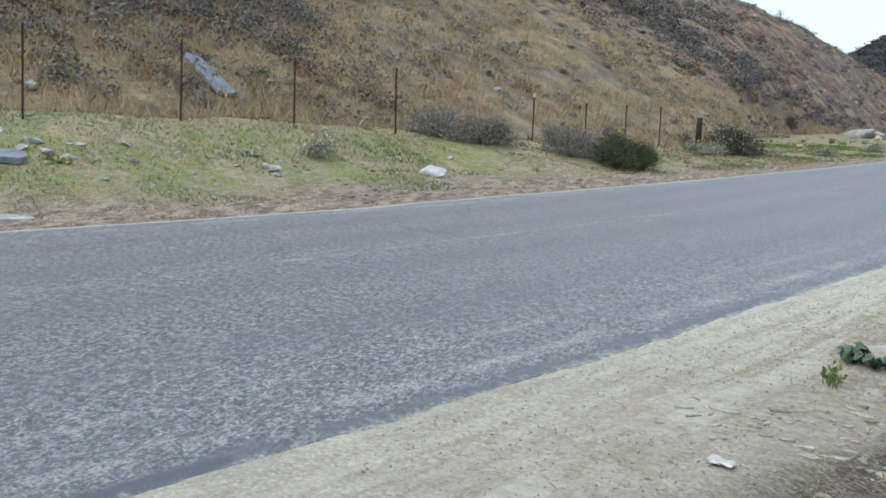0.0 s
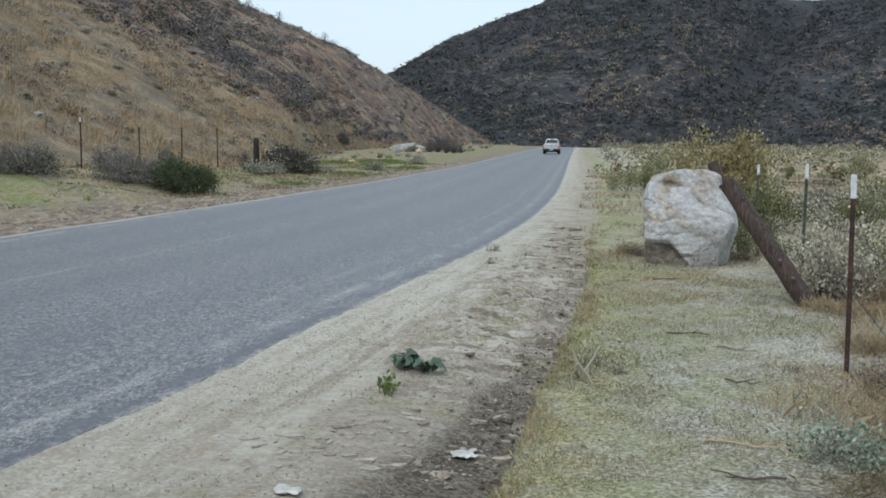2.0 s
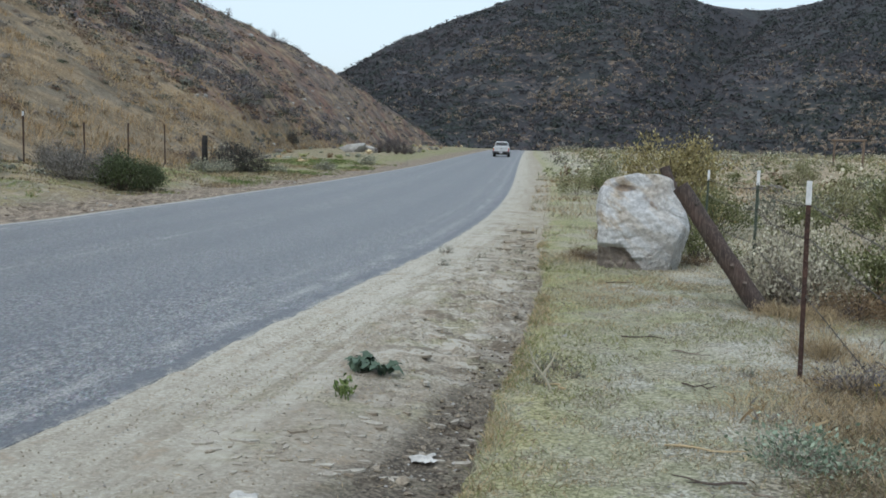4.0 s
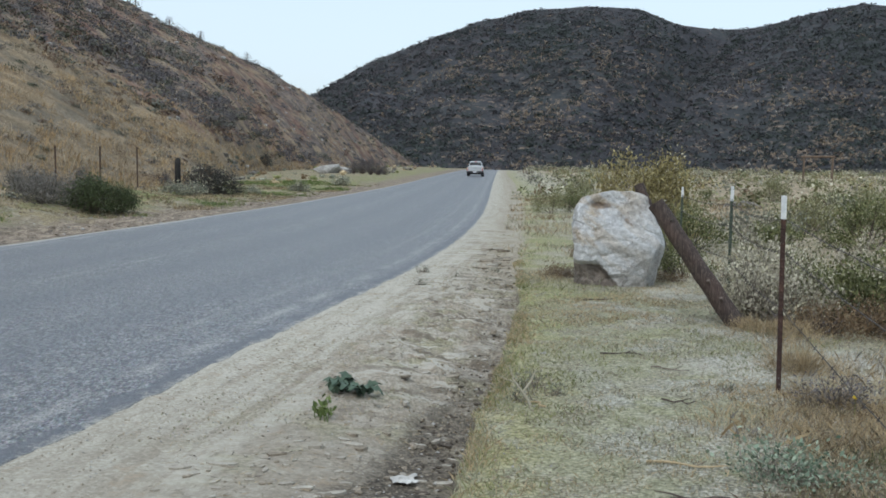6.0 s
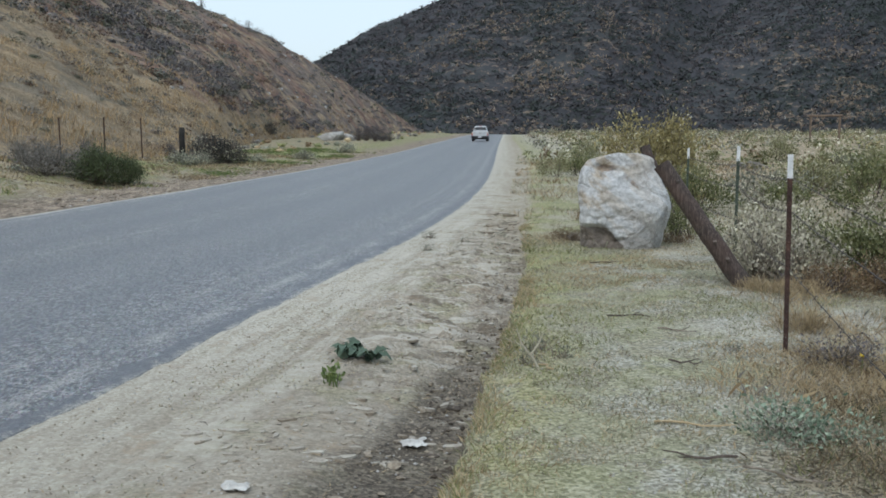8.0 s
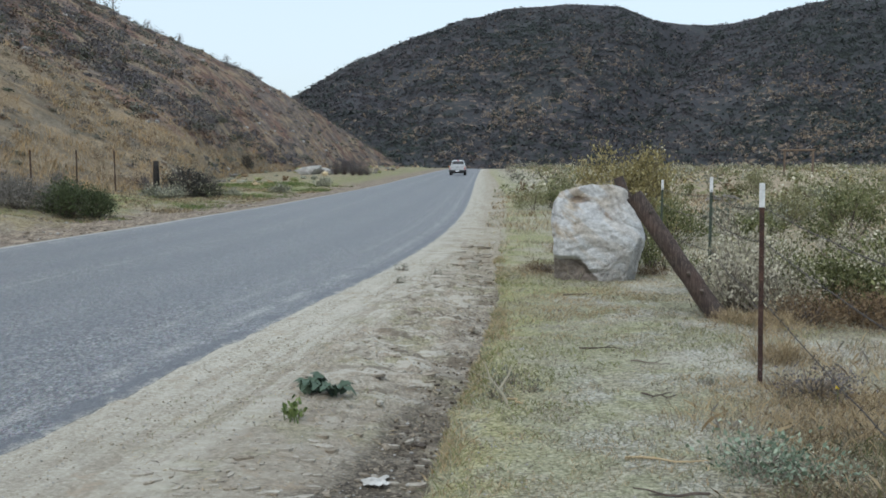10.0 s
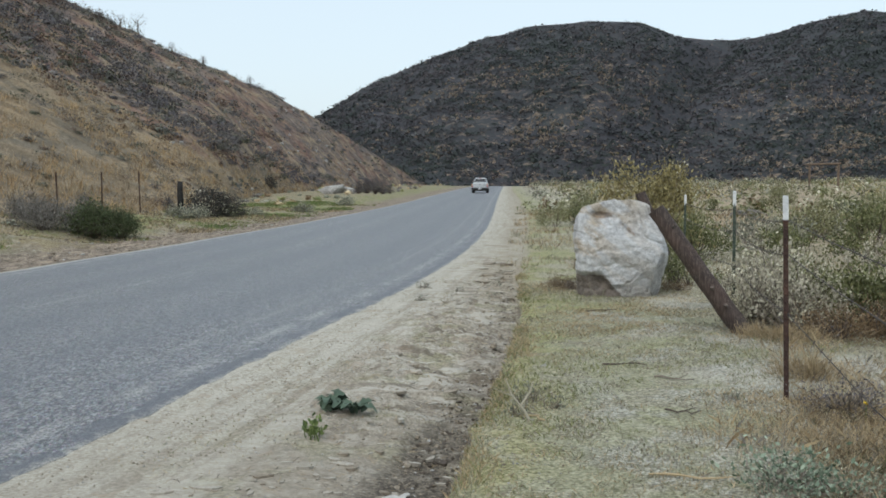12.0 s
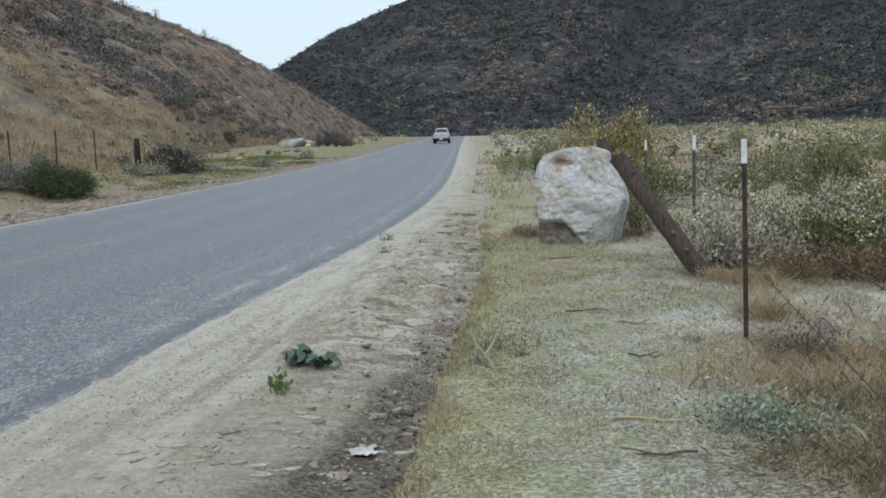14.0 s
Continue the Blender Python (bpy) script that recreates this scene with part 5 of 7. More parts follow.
# strip of weeds and brush between the far road side and the hill
x, y = polar(2600, 9, 210, -62, 6, 0.8)
q = edge_left(y) - x
keep = (q > 3.2 + 0.012 * y) & (q < 12 + 0.06 * y) & (vnoise(x * 0.3, y * 0.3, 72) > 0.42)
x, y, q = x[keep], y[keep], q[keep]
n = len(x)
hillz = ground_z(x, y)
near = np.clip(np.hypot(x, y) / 60, 0.35, 1)
scatter_plants("verge_weeds", "low grey and green weeds at the foot of the hill", "weeds", rng, np.stack([x, y, hillz - 0.03], 1), rng.uniform(0.2, 0.6, n) * near, rng.uniform(0.18, 0.5, n) * near, 40, 0.11, (WEED, SAGE, STRAW, GREY_SCRUB, RUST_SCRUB), rng.choice(5, n, p=(0.22, 0.22, 0.3, 0.18, 0.08)))

# bushes that stand out at the foot of the hill
HILL_BUSH = "bushes at the foot of the hill"
grey_bush = make_shrub("grey_bush", "grey half-dead bush on the grassy verge below the hill", "shrub", 700, 0.8, 0.95, 60, 4600, 0.07, GREY_SCRUB, DARK_TWIG, 0.2, None, None, 0, 0.5, HILL_BUSH, 0.22)
dark_bush = make_shrub("dark_bush", "dark green rounded bush on the verge below the hill", "shrub", 710, 0.8, 1.05, 55, 5200, 0.06, DEEP_GREEN, DARK_TWIG, 0.17, None, None, 0, 0.4, HILL_BUSH)
flecked = make_shrub("flecked_bush", "dark bush flecked with pale seed heads below the hill", "shrub", 720, 0.85, 1.15, 50, 4600, 0.06, DARK_SCRUB, DARK_TWIG, 0.16, 340, CREAM, 0.05, 0.4, HILL_BUSH)
brown = make_shrub("brown_bush", "brown leafless bush on the grassy verge", "shrub", 730, 0.6, 1.35, 60, 3000, 0.08, PURPLE_SCRUB, DARK_TWIG, 0.16, None, None, 0, 0.7, HILL_BUSH, 0.2)
copies(grey_bush, [stand(*p) for p in ((-8.85, 24.6, 1.1), (-8.2, 25.4, 0.9), (-11.4, 21.6, 1.15), (-10.6, 22.6, 0.9), (-10.2, 27.0, 0.95), (-7.6, 36.9, 0.6))], rng)
copies(dark_bush, [stand(*p) for p in ((-7.65, 24.9, 1.0), (-7.1, 25.3, 0.8), (-10.5, 23.3, 0.6))], rng)
copies(flecked, [stand(*p) for p in ((-7.35, 37.4, 1.2), (-6.65, 37.9, 0.85))], rng)
bx, by, bz = near_hill(radians(-7.6), 0.07)
copy_thing(flecked, pose(float(bx), float(by), float(bz) - 0.1, 0, 0, 70))
copies(brown, [stand(*p) for p in ((-10.35, 32.4, 0.62), (-9.6, 41.0, 0.9), (-3.7, 88.5, 1.7), (-3.0, 88.9, 2.1), (-2.2, 88.4, 2.0), (-1.5, 89.0, 1.7), (-0.9, 91.0, 1.3))], rng)
pale_low = make_shrub("pale_weed", "pale cream-headed weed clump on the grassy verge", "shrub", 740, 0.55, 0.42, 30, 700, 0.08, SAGE, TWIG, 0.2, 260, CREAM, 0.05, 0.5, HILL_BUSH)
copies(pale_low, [stand(*p) for p in ((-7.95, 35.2, 1.0), (-7.3, 35.7, 0.9), (-5.6, 38.6, 0.7), (-10.9, 15.6, 0.8), (-4.4, 44.5, 1.0), (-3.0, 55.0, 1.1))], rng)

# ---- hillside growth ----
def on_near(az, t):
    x, y, z = near_hill(np.radians(az), t)
    return np.stack([x, y, z], 1)

# patches of one kind of scrub each, drawn out along the slope, with loose single plants between them
m = 520
c_az, c_t = rng.uniform(-62, 2, m), rng.uniform(0.03, 1.0, m)
cx = on_near(c_az, c_t)
belt = np.exp(-((c_t - 0.12 - np.interp(c_az, [-62, -46, -38, -22, -10, -4], [0.30, 0.36, 0.68, 0.46, 0.22, 0.06])) / 0.16) ** 2)
weight = 0.14 + 0.7 * scrub_line(np.radians(c_az), c_t) + 2.6 * belt + 1.0 * ramp(0.86, 0.97, c_t) + 2.0 * ramp(-29, -37, c_az) * ramp(0.5, 0.2, c_t)
weight = weight * np.interp(c_az, [-26, -18, -12, -6, 2], [1.5, 1.4, 0.8, 0.35, 0.3]) * ramp(0.38, 0.54, fbm(cx[:, 0] * 0.06 + cx[:, 2] * 0.06, cx[:, 1] * 0.06, 51))
c_kind = np.where(rng.uniform(0, 1, m) < 0.75 * belt, rng.choice(5, m, p=(0.3, 0.5, 0.08, 0.04, 0.08)), rng.choice(5, m, p=(0.24, 0.26, 0.16, 0.12, 0.22)))
c_wide = rng.uniform(0.6, 2.4, m) * (0.7 + 0.5 * c_t)
weight = weight * c_wide
n = 3900
k = rng.choice(m, n, p=weight / weight.sum())
reach = np.interp(np.radians(c_az[k]), NEAR_AZ, near_crest) - np.interp(np.radians(c_az[k]), NEAR_AZ, near_foot)
slide = rng.normal(0, 1, n) * c_wide[k]
az = c_az[k] + np.degrees((rng.normal(0, 0.8, n) * c_wide[k] + 1.3 * slide) / np.hypot(cx[k, 0], cx[k, 1]))
t = c_t[k] + (rng.normal(0, 0.7, n) * c_wide[k] - 1.1 * slide) / reach
which = c_kind[k]
loose = rng.uniform(0, 1, n) < 0.3
az[loose], t[loose] = rng.uniform(-62, 2, loose.sum()), rng.uniform(0.02, 1, loose.sum()) ** 0.8
which[loose] = rng.choice(5, loose.sum(), p=(0.36, 0.25, 0.19, 0.06, 0.14))
keep = (t > 0.015) & (t < 1.01)
az, t, which, loose = az[keep], t[keep], which[keep], loose[keep]
px = on_near(az, t)
n = len(az)
size = (0.45 + 0.95 * rng.uniform(0, 1, n) ** 1.7) * (0.8 + 0.4 * t) * np.where(loose, 0.65, 1.0)
tall_s = size * rng.uniform(0.65, 1.0, n)
close = np.hypot(px[:, 0], px[:, 1]) < 62
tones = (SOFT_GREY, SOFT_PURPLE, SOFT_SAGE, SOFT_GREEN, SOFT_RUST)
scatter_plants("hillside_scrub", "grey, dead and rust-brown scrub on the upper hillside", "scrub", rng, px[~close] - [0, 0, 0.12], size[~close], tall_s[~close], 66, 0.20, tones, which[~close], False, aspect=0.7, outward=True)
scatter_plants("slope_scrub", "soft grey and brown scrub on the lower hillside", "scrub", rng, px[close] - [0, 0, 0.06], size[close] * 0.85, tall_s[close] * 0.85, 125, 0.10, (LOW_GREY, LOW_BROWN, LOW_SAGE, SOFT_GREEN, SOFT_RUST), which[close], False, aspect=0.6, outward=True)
# a belt of broader grey brush that falls across the slope
own = np.random.default_rng(96)
n = 140
az = own.uniform(-27, -4, n)
px = on_near(az, np.interp(az, [-27, -22, -17, -12, -7.4, -4], [0.66, 0.59, 0.48, 0.365, 0.18, 0.10]) + own.normal(0, 0.055, n) + 0.02)
size = 0.7 + 0.9 * own.uniform(0, 1, n) ** 1.5
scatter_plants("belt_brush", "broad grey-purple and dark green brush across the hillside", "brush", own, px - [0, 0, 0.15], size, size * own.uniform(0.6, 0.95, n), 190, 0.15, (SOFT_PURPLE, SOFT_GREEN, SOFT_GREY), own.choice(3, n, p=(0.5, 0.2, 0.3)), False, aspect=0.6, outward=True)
# a dark brown thicket on the slope over the broken slab
n = 190
az, t = rng.normal(-40.5, 3.2, n), np.abs(rng.normal(0.17, 0.07, n)) + 0.03
px = on_near(az, t)
size = rng.uniform(0.4, 0.85, n)
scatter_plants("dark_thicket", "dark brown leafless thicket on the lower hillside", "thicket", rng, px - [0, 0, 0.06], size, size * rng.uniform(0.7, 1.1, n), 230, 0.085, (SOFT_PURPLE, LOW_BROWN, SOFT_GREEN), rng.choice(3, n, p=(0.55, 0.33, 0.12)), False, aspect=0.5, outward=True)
# low soft weeds among the grass of the lower slope
n = 1500
az, t = rng.uniform(-58, -5, n), 0.02 + 0.5 * rng.uniform(0, 1, n) ** 1.3
px = on_near(az, t)
keep = fbm(px[:, 0] * 0.16, px[:, 1] * 0.16 + px[:, 2] * 0.16, 55) + rng.normal(0, 0.05, n) > 0.47
px, n = px[keep], keep.sum()
size = rng.uniform(0.25, 0.7, n)
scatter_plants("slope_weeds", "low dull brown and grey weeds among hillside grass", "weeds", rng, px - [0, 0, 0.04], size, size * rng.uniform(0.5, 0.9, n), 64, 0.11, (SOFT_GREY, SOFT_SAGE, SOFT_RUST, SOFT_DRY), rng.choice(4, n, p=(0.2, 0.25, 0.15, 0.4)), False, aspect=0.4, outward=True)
# crest growth that breaks the skyline
n = 520
az = rng.uniform(-60, 1, n)
px = on_near(az, rng.uniform(0.93, 1.02, n))
size = rng.uniform(0.3, 0.8, n)
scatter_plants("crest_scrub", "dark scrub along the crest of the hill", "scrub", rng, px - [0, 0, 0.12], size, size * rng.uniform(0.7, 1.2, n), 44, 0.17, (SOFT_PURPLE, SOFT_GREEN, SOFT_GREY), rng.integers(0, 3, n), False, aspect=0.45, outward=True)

# dry grass over the lower slope: loose blades and tufts
n = 60000
az, t = rng.uniform(-58, -3, n), rng.uniform(0, 0.8, n) ** 1.3
m = 6500
k = rng.integers(0, m, 62000)
az = np.concatenate([az, (-58 + 55 * hashed(np.arange(m), np.arange(m), 63))[k] + rng.normal(0, 0.22, len(k))])
t = np.concatenate([t, (0.75 * hashed(np.arange(m), np.arange(m), 64) ** 1.4)[k] + rng.normal(0, 0.0035, len(k))])
tuft = np.arange(len(az)) >= n
kin = np.concatenate([np.zeros(n), hashed(k, k, 65)])
t = np.clip(t, 0.001, 1)
px = on_near(az, t)
keep = (fbm(px[:, 0] * 0.2, px[:, 1] * 0.2, 61) > 0.36) & (rng.uniform(0, 1, len(az)) > 0.8 * scrub_line(np.radians(az), t))
px, tuft, kin = px[keep], tuft[keep], kin[keep]
n = len(px)
far = np.hypot(px[:, 0], px[:, 1])
scatter_blades("hillside_grass", "dry golden grass over the lower hillside", "grass", rng, px - [0, 0, 0.05], (0.10 + 0.24 * fbm(px[:, 0] * 0.6, px[:, 1] * 0.6, 62)) * np.where(tuft, 1.8, 1.0), 0.006 + far * 0.0004, np.where(tuft, 0.6, 1.1), (GOLD_GRASS, PALE_GRASS, RUST_SCRUB), np.where(tuft, np.where(kin < 0.5, 0, np.where(kin < 0.85, 1, 2)), rng.choice(3, n, p=(0.74, 0.18, 0.08))))

# ---- mountain scrub ----
n = 15500
az, t = rng.uniform(-9, 36, n), rng.uniform(0.0, 1.0, n)
x, y, z = far_hill(np.radians(az), t)
patch = fbm(x * 0.03, y * 0.03, 81)
keep = patch + rng.normal(0, 0.07, n) > 0.26 + 0.16 * grassy_face(np.radians(az), t)
x, y, z, t, patch = x[keep], y[keep], z[keep], t[keep], patch[keep]
n = len(x)
size = (0.8 + 2.3 * rng.uniform(0, 1, n) ** 2.0) * (1 - 0.35 * ramp(0.85, 1, t))
tint = patch + rng.normal(0, 0.10, n)
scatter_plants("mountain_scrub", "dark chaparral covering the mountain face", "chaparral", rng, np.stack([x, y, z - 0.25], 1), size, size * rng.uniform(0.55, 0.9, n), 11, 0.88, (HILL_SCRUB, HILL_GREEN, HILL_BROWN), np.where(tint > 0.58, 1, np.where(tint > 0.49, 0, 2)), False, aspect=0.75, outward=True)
# broad dark bushes that stand out of the scrub
n = 1500
az, t = rng.uniform(-9, 36, n), rng.uniform(0.02, 0.93, n)
x, y, z = far_hill(np.radians(az), t)
size = 1.6 + 2.2 * rng.uniform(0, 1, n) ** 2
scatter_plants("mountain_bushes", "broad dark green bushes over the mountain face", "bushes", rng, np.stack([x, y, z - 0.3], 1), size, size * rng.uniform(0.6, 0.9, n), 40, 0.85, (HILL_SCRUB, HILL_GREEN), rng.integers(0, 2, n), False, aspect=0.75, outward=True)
# tufts of dry grass and pale rock between the scrub
n = 20000
az, t = rng.uniform(-9, 36, n), rng.uniform(0.0, 0.9, n)
x, y, z = far_hill(np.radians(az), t)
keep = rng.uniform(0, 1, n) < (0.05 + 0.6 * grassy_face(np.radians(az), t)) * ramp(0.44, 0.56, fbm(x * 0.09, y * 0.09, 83))
x, y, z = x[keep], y[keep], z[keep]
n = len(x)
size = 0.55 + 1.6 * rng.uniform(0, 1, n) ** 3
scatter_plants("mountain_grass", "tan tufts of dry grass between dark mountain scrub", "grass", rng, np.stack([x, y, z + 0.15], 1), size, size * rng.uniform(0.5, 0.9, n) + 0.5, 14, 0.55, (HILL_TAN, FIELD_STONE), rng.choice(2, n, p=(0.93, 0.07)), False, aspect=0.6)

# ---- stones ----
STONES = "pale stones on the verge below the hill"
stone_kinds = [make_rock("stone", 40 + k, (0.42, 0.36, 0.26), FIELD_STONE, 7, 0.06, "pale grey field stone on the grassy verge", "stone", STONES, 2) for k in range(4)]
first = set()
def lay_stone(k, x, y, s, sink=0.75):
    z = max(float(ground_z(x, y)), -9)
    m = pose(x, y, z + 0.13 * s * (1 - sink) - 0.02, rng.uniform(-20, 20), rng.uniform(-20, 20), rng.uniform(0, 360)) @ Matrix.Diagonal((s, s * rng.uniform(0.8, 1.2), s * rng.uniform(0.7, 1.1), 1))
    if k not in first:
        first.add(k)
        stone_kinds[k].matrix_basis = m
    else:
        copy_thing(stone_kinds[k], m)

for k, (x, y, s) in enumerate(((-12.2, 10.2, 0.7), (-12.45, 9.95, 0.6), (-12.0, 10.45, 0.55), (-12.6, 10.3, 0.8), (-12.35, 10.75, 0.5), (-12.75, 9.7, 0.7), (-11.85, 10.85, 0.5), (-12.12, 11.74, 0.75), (-10.61, 13.73, 1.5), (-10.35, 13.55, 0.8), (-11.86, 14.66, 0.5), (-11.65, 14.8, 0.45), (-11.95, 14.4, 0.4), (-8.9, 11.26, 0.5), (-11.3, 12.0, 0.45), (-13.0, 9.0, 0.9), (-11.0, 16.2, 0.5), (-7.3, 24.2, 0.4), (-6.5, 26.5, 0.35), (-9.9, 19.4, 0.5))):
    lay_stone(k % 4, x, y, s)
for k in range(70):
    a, o = math.radians(rng.uniform(-54, -30)), rng.uniform(2.2, 5.8)
    rr = np.linspace(6, 60, 2000)
    j = np.nonzero(rr * math.sin(a) < edge_left(rr * math.cos(a)) - o)[0][0]
    lay_stone(k % 4, rr[j] * math.sin(a), rr[j] * math.cos(a), 0.2 + 0.5 * rng.uniform() ** 2)
far_rock = make_rock("outcrop", 77, (2.6, 2.0, 1.5), FIELD_STONE, 8, 0.06, "large pale boulder half buried beside the far road", "boulder")
far_rock.matrix_world = pose(-6.4, 90, float(ground_z(-6.4, 90)) + 0.3)
far_rock = make_rock("outcrop", 78, (1.5, 1.2, 0.9), FIELD_STONE, 8, 0.06, "smaller pale boulder half buried beside the far road", "boulder")
far_rock.matrix_world = pose(-4.9, 91, float(ground_z(-4.9, 91)) + 0.15)
def make_slab(label, outline, thick, mat, place):
    """A broken flat plate with a chipped rim."""
    bm = bmesh.new()
    low = [bm.verts.new((x, y, -thick / 2)) for x, y in outline]
    high = [bm.verts.new((x * 0.985, y * 0.985, thick / 2)) for x, y in outline]
    n = len(outline)
    bm.faces.new(low[::-1])
    bm.faces.new(high)
    for k in range(n):
        bm.faces.new((low[k], low[(k + 1) % n], high[(k + 1) % n], high[k]))
    me = bpy.data.meshes.new("slab")
    bm.to_mesh(me)
    bm.free()
    me.materials.append(mat)
    ob = tagged(new("slab", me), label, "slab")
    ob.matrix_world = place
    return ob

CHIPPED = [(-0.36, -0.80), (0.05, -0.86), (0.40, -0.74), (0.37, -0.3), (0.42, 0.1), (0.33, 0.5), (0.30, 0.78), (-0.12, 0.84), (-0.34, 0.6), (-0.30, 0.2), (-0.40, -0.3)]
sx, sy, sz = near_hill(math.radians(-41.2), 0.045)
make_slab("blue-grey broken concrete slab lying on the slope", [(0.85 * x + 0.12 * y, 1.15 * y) for x, y in CHIPPED], 0.07, CONCRETE, pose(float(sx), float(sy), float(sz) + 0.14, 30, 4, 84))
make_slab("flat grey concrete slab in the roadside grass", [(0.45 * y, 0.6 * x) for x, y in CHIPPED], 0.10, CONCRETE, pose(-12.25, 9.4, float(ground_z(-12.25, 9.4)) + 0.06, 14, 4, 50))
make_slab("thin pale slab lying flat in roadside dirt", [(0.36 * y, 0.5 * x) for x, y in CHIPPED], 0.05, FIELD_STONE, pose(-10.2, 7.9, float(ground_z(-10.2, 7.9)) + 0.02, 3, 2, 60))
pale_rock = make_rock("stone", 79, (0.6, 0.42, 0.24), WHITE_STONE, 6, 0.05, "flat whitish stone lying on the far verge", "stone", STONES, 3)
pale_rock.matrix_world = pose(-9.25, 17.2, float(ground_z(-9.25, 17.2)) + 0.07, 6, -4, 25)

n = 900
az, t = rng.uniform(-60, 0, n), rng.uniform(0.02, 1.0, n)
px = on_near(az, t)
keep = fbm(px[:, 0] * 0.07, px[:, 1] * 0.07, 91) + 0.2 * scrub_line(np.radians(az), t) > 0.52
px = px[keep]
n = len(px)
size = (0.05 + 0.17 * rng.uniform(0, 1, n) ** 3) * (0.7 + np.hypot(px[:, 0], px[:, 1]) / 110)
scatter_plants("hillside_stones", "pale stones scattered over the hillside", "stones", rng, px - np.array([0, 0, 0.02]), size, size * 1.0, 0, 0, (FIELD_STONE, BROWN_STONE), rng.choice(2, n, p=(0.4, 0.6)), True, 0.9)

# small bare trees on the crest
def make_crest_tree(az, t, height, seed):
    g = np.random.default_rng(seed)
    x, y, z = near_hill(math.radians(az), t)
    root = tagged(new("bare_tree"), "thin bare tree on the crest of the hill", "tree", "trees on the crest")
    v, f = tube([(0, 0, -0.3), (0.05, 0, height * 0.3), (0.0, 0.06, height * 0.62)], [0.07, 0.055, 0.03], 8, 0.1, seed)
    piece("trunk", v, f, DARK_TWIG, root)
    for k in range(9):
        h = height * (0.22 + 0.4 * k / 9)
        a = g.uniform(0, 6.28)
        tip = (0.36 * height * math.cos(a) * g.uniform(0.6, 1), 0.36 * height * math.sin(a), h + height * g.uniform(0.2, 0.42))
        v, f = tube([(0.03, 0.02, h), tuple(0.5 * c + d for c, d in zip(tip, (0.02, 0.0, 0.45 * h))), tip], [0.025, 0.018, 0.006], 5)
        piece("limb", v, f, DARK_TWIG, root)
    c = dome(g, 260, height * 0.42, height, 0.3)
    tagged(piece("crown", *quads(g, c, 0.13, 0.25, 0.4), PURPLE_SCRUB, root), kind="stuff")
    root.matrix_basis = pose(float(x), float(y), float(z))

for seed, (az, t, h) in enumerate(((-14.7, 1.0, 2.6), (-15.6, 0.99, 1.6), (-12.9, 1.0, 1.4), (-11.2, 1.0, 1.2), (-8.6, 1.0, 1.3))):
    make_crest_tree(az, t, h, 60 + seed)

# ---- pickup truck ----
def make_car_paint():
    n = Nodes("silver_car_paint")
    flake = n.noise(600, 2)
    c = n.mix(n.math("MULTIPLY", n.step(n.noise(1.8, 4), 0.45, 0.7), 0.25), n.tones(flake, (0.35, (0.40, 0.42, 0.44)), (0.65, (0.56, 0.58, 0.59))), (0.40, 0.40, 0.38))
    return n.done(c, 0.38, 0.35, Coat_Weight=0.6, Coat_Roughness=0.12)

PAINT = make_car_paint()
BLACK_PLASTIC = mottled("black_plastic", (0.012, 0.012, 0.014), (0.025, 0.025, 0.03), (0.045, 0.045, 0.05), 60, 0.55, 0, 0.1, 0.001)
RUBBER = mottled("tyre_rubber", (0.008, 0.008, 0.008), (0.018, 0.018, 0.019), (0.04, 0.038, 0.036), 40, 0.8, 0, 0.2, 0.002)
BLACK_RIM = mottled("black_wheel_paint", (0.006, 0.006, 0.007), (0.014, 0.014, 0.016), (0.03, 0.03, 0.032), 30, 0.35, 0.2, 0.05, 0.001)
UNDERBODY = mottled("dusty_underbody", (0.015, 0.014, 0.013), (0.03, 0.028, 0.026), (0.06, 0.055, 0.05), 10)
def lens_paint(name, c):
    n = Nodes(name)
    return n.done(n.mix(n.step(n.noise(40, 2), 0.4, 0.6), c, tuple(0.75 * v for v in c)), 0.15, 0, Coat_Weight=0.8)
RED_LENS, AMBER_LENS, CLEAR_LENS = lens_paint("red_lens", (0.52, 0.015, 0.03)), lens_paint("amber_lens", (0.75, 0.24, 0.02)), lens_paint("clear_lens", (0.75, 0.76, 0.76))
TINTED = Nodes("tinted_window")
TINTED = TINTED.done(TINTED.mix(TINTED.step(TINTED.noise(2, 2), 0.4, 0.6), (0.008, 0.008, 0.010), (0.014, 0.013, 0.014)), 0.06, 0, Coat_Weight=1.0)
PLATE_WHITE = mottled("plate_enamel", (0.62, 0.63, 0.64), (0.74, 0.75, 0.76), (0.82, 0.82, 0.83), 20, 0.4, 0, 0.02, 0.001)
PLATE_INK = mottled("plate_ink", (0.03, 0.04, 0.10), (0.05, 0.06, 0.14), (0.08, 0.09, 0.18), 20, 0.5, 0, 0.02, 0.001)

def block(lo, hi, bevel=0.015, segs=2):
    bm = bmesh.new()
    bmesh.ops.create_cube(bm, size=1)
    for v in bm.verts:
        v.co = Vector([(a + b) / 2 + c * (b - a) for a, b, c in zip(lo, hi, v.co)])
    if bevel:
        bmesh.ops.bevel(bm, geom=bm.edges[:], offset=bevel, segments=segs, affect="EDGES", profile=0.6)
    return bm

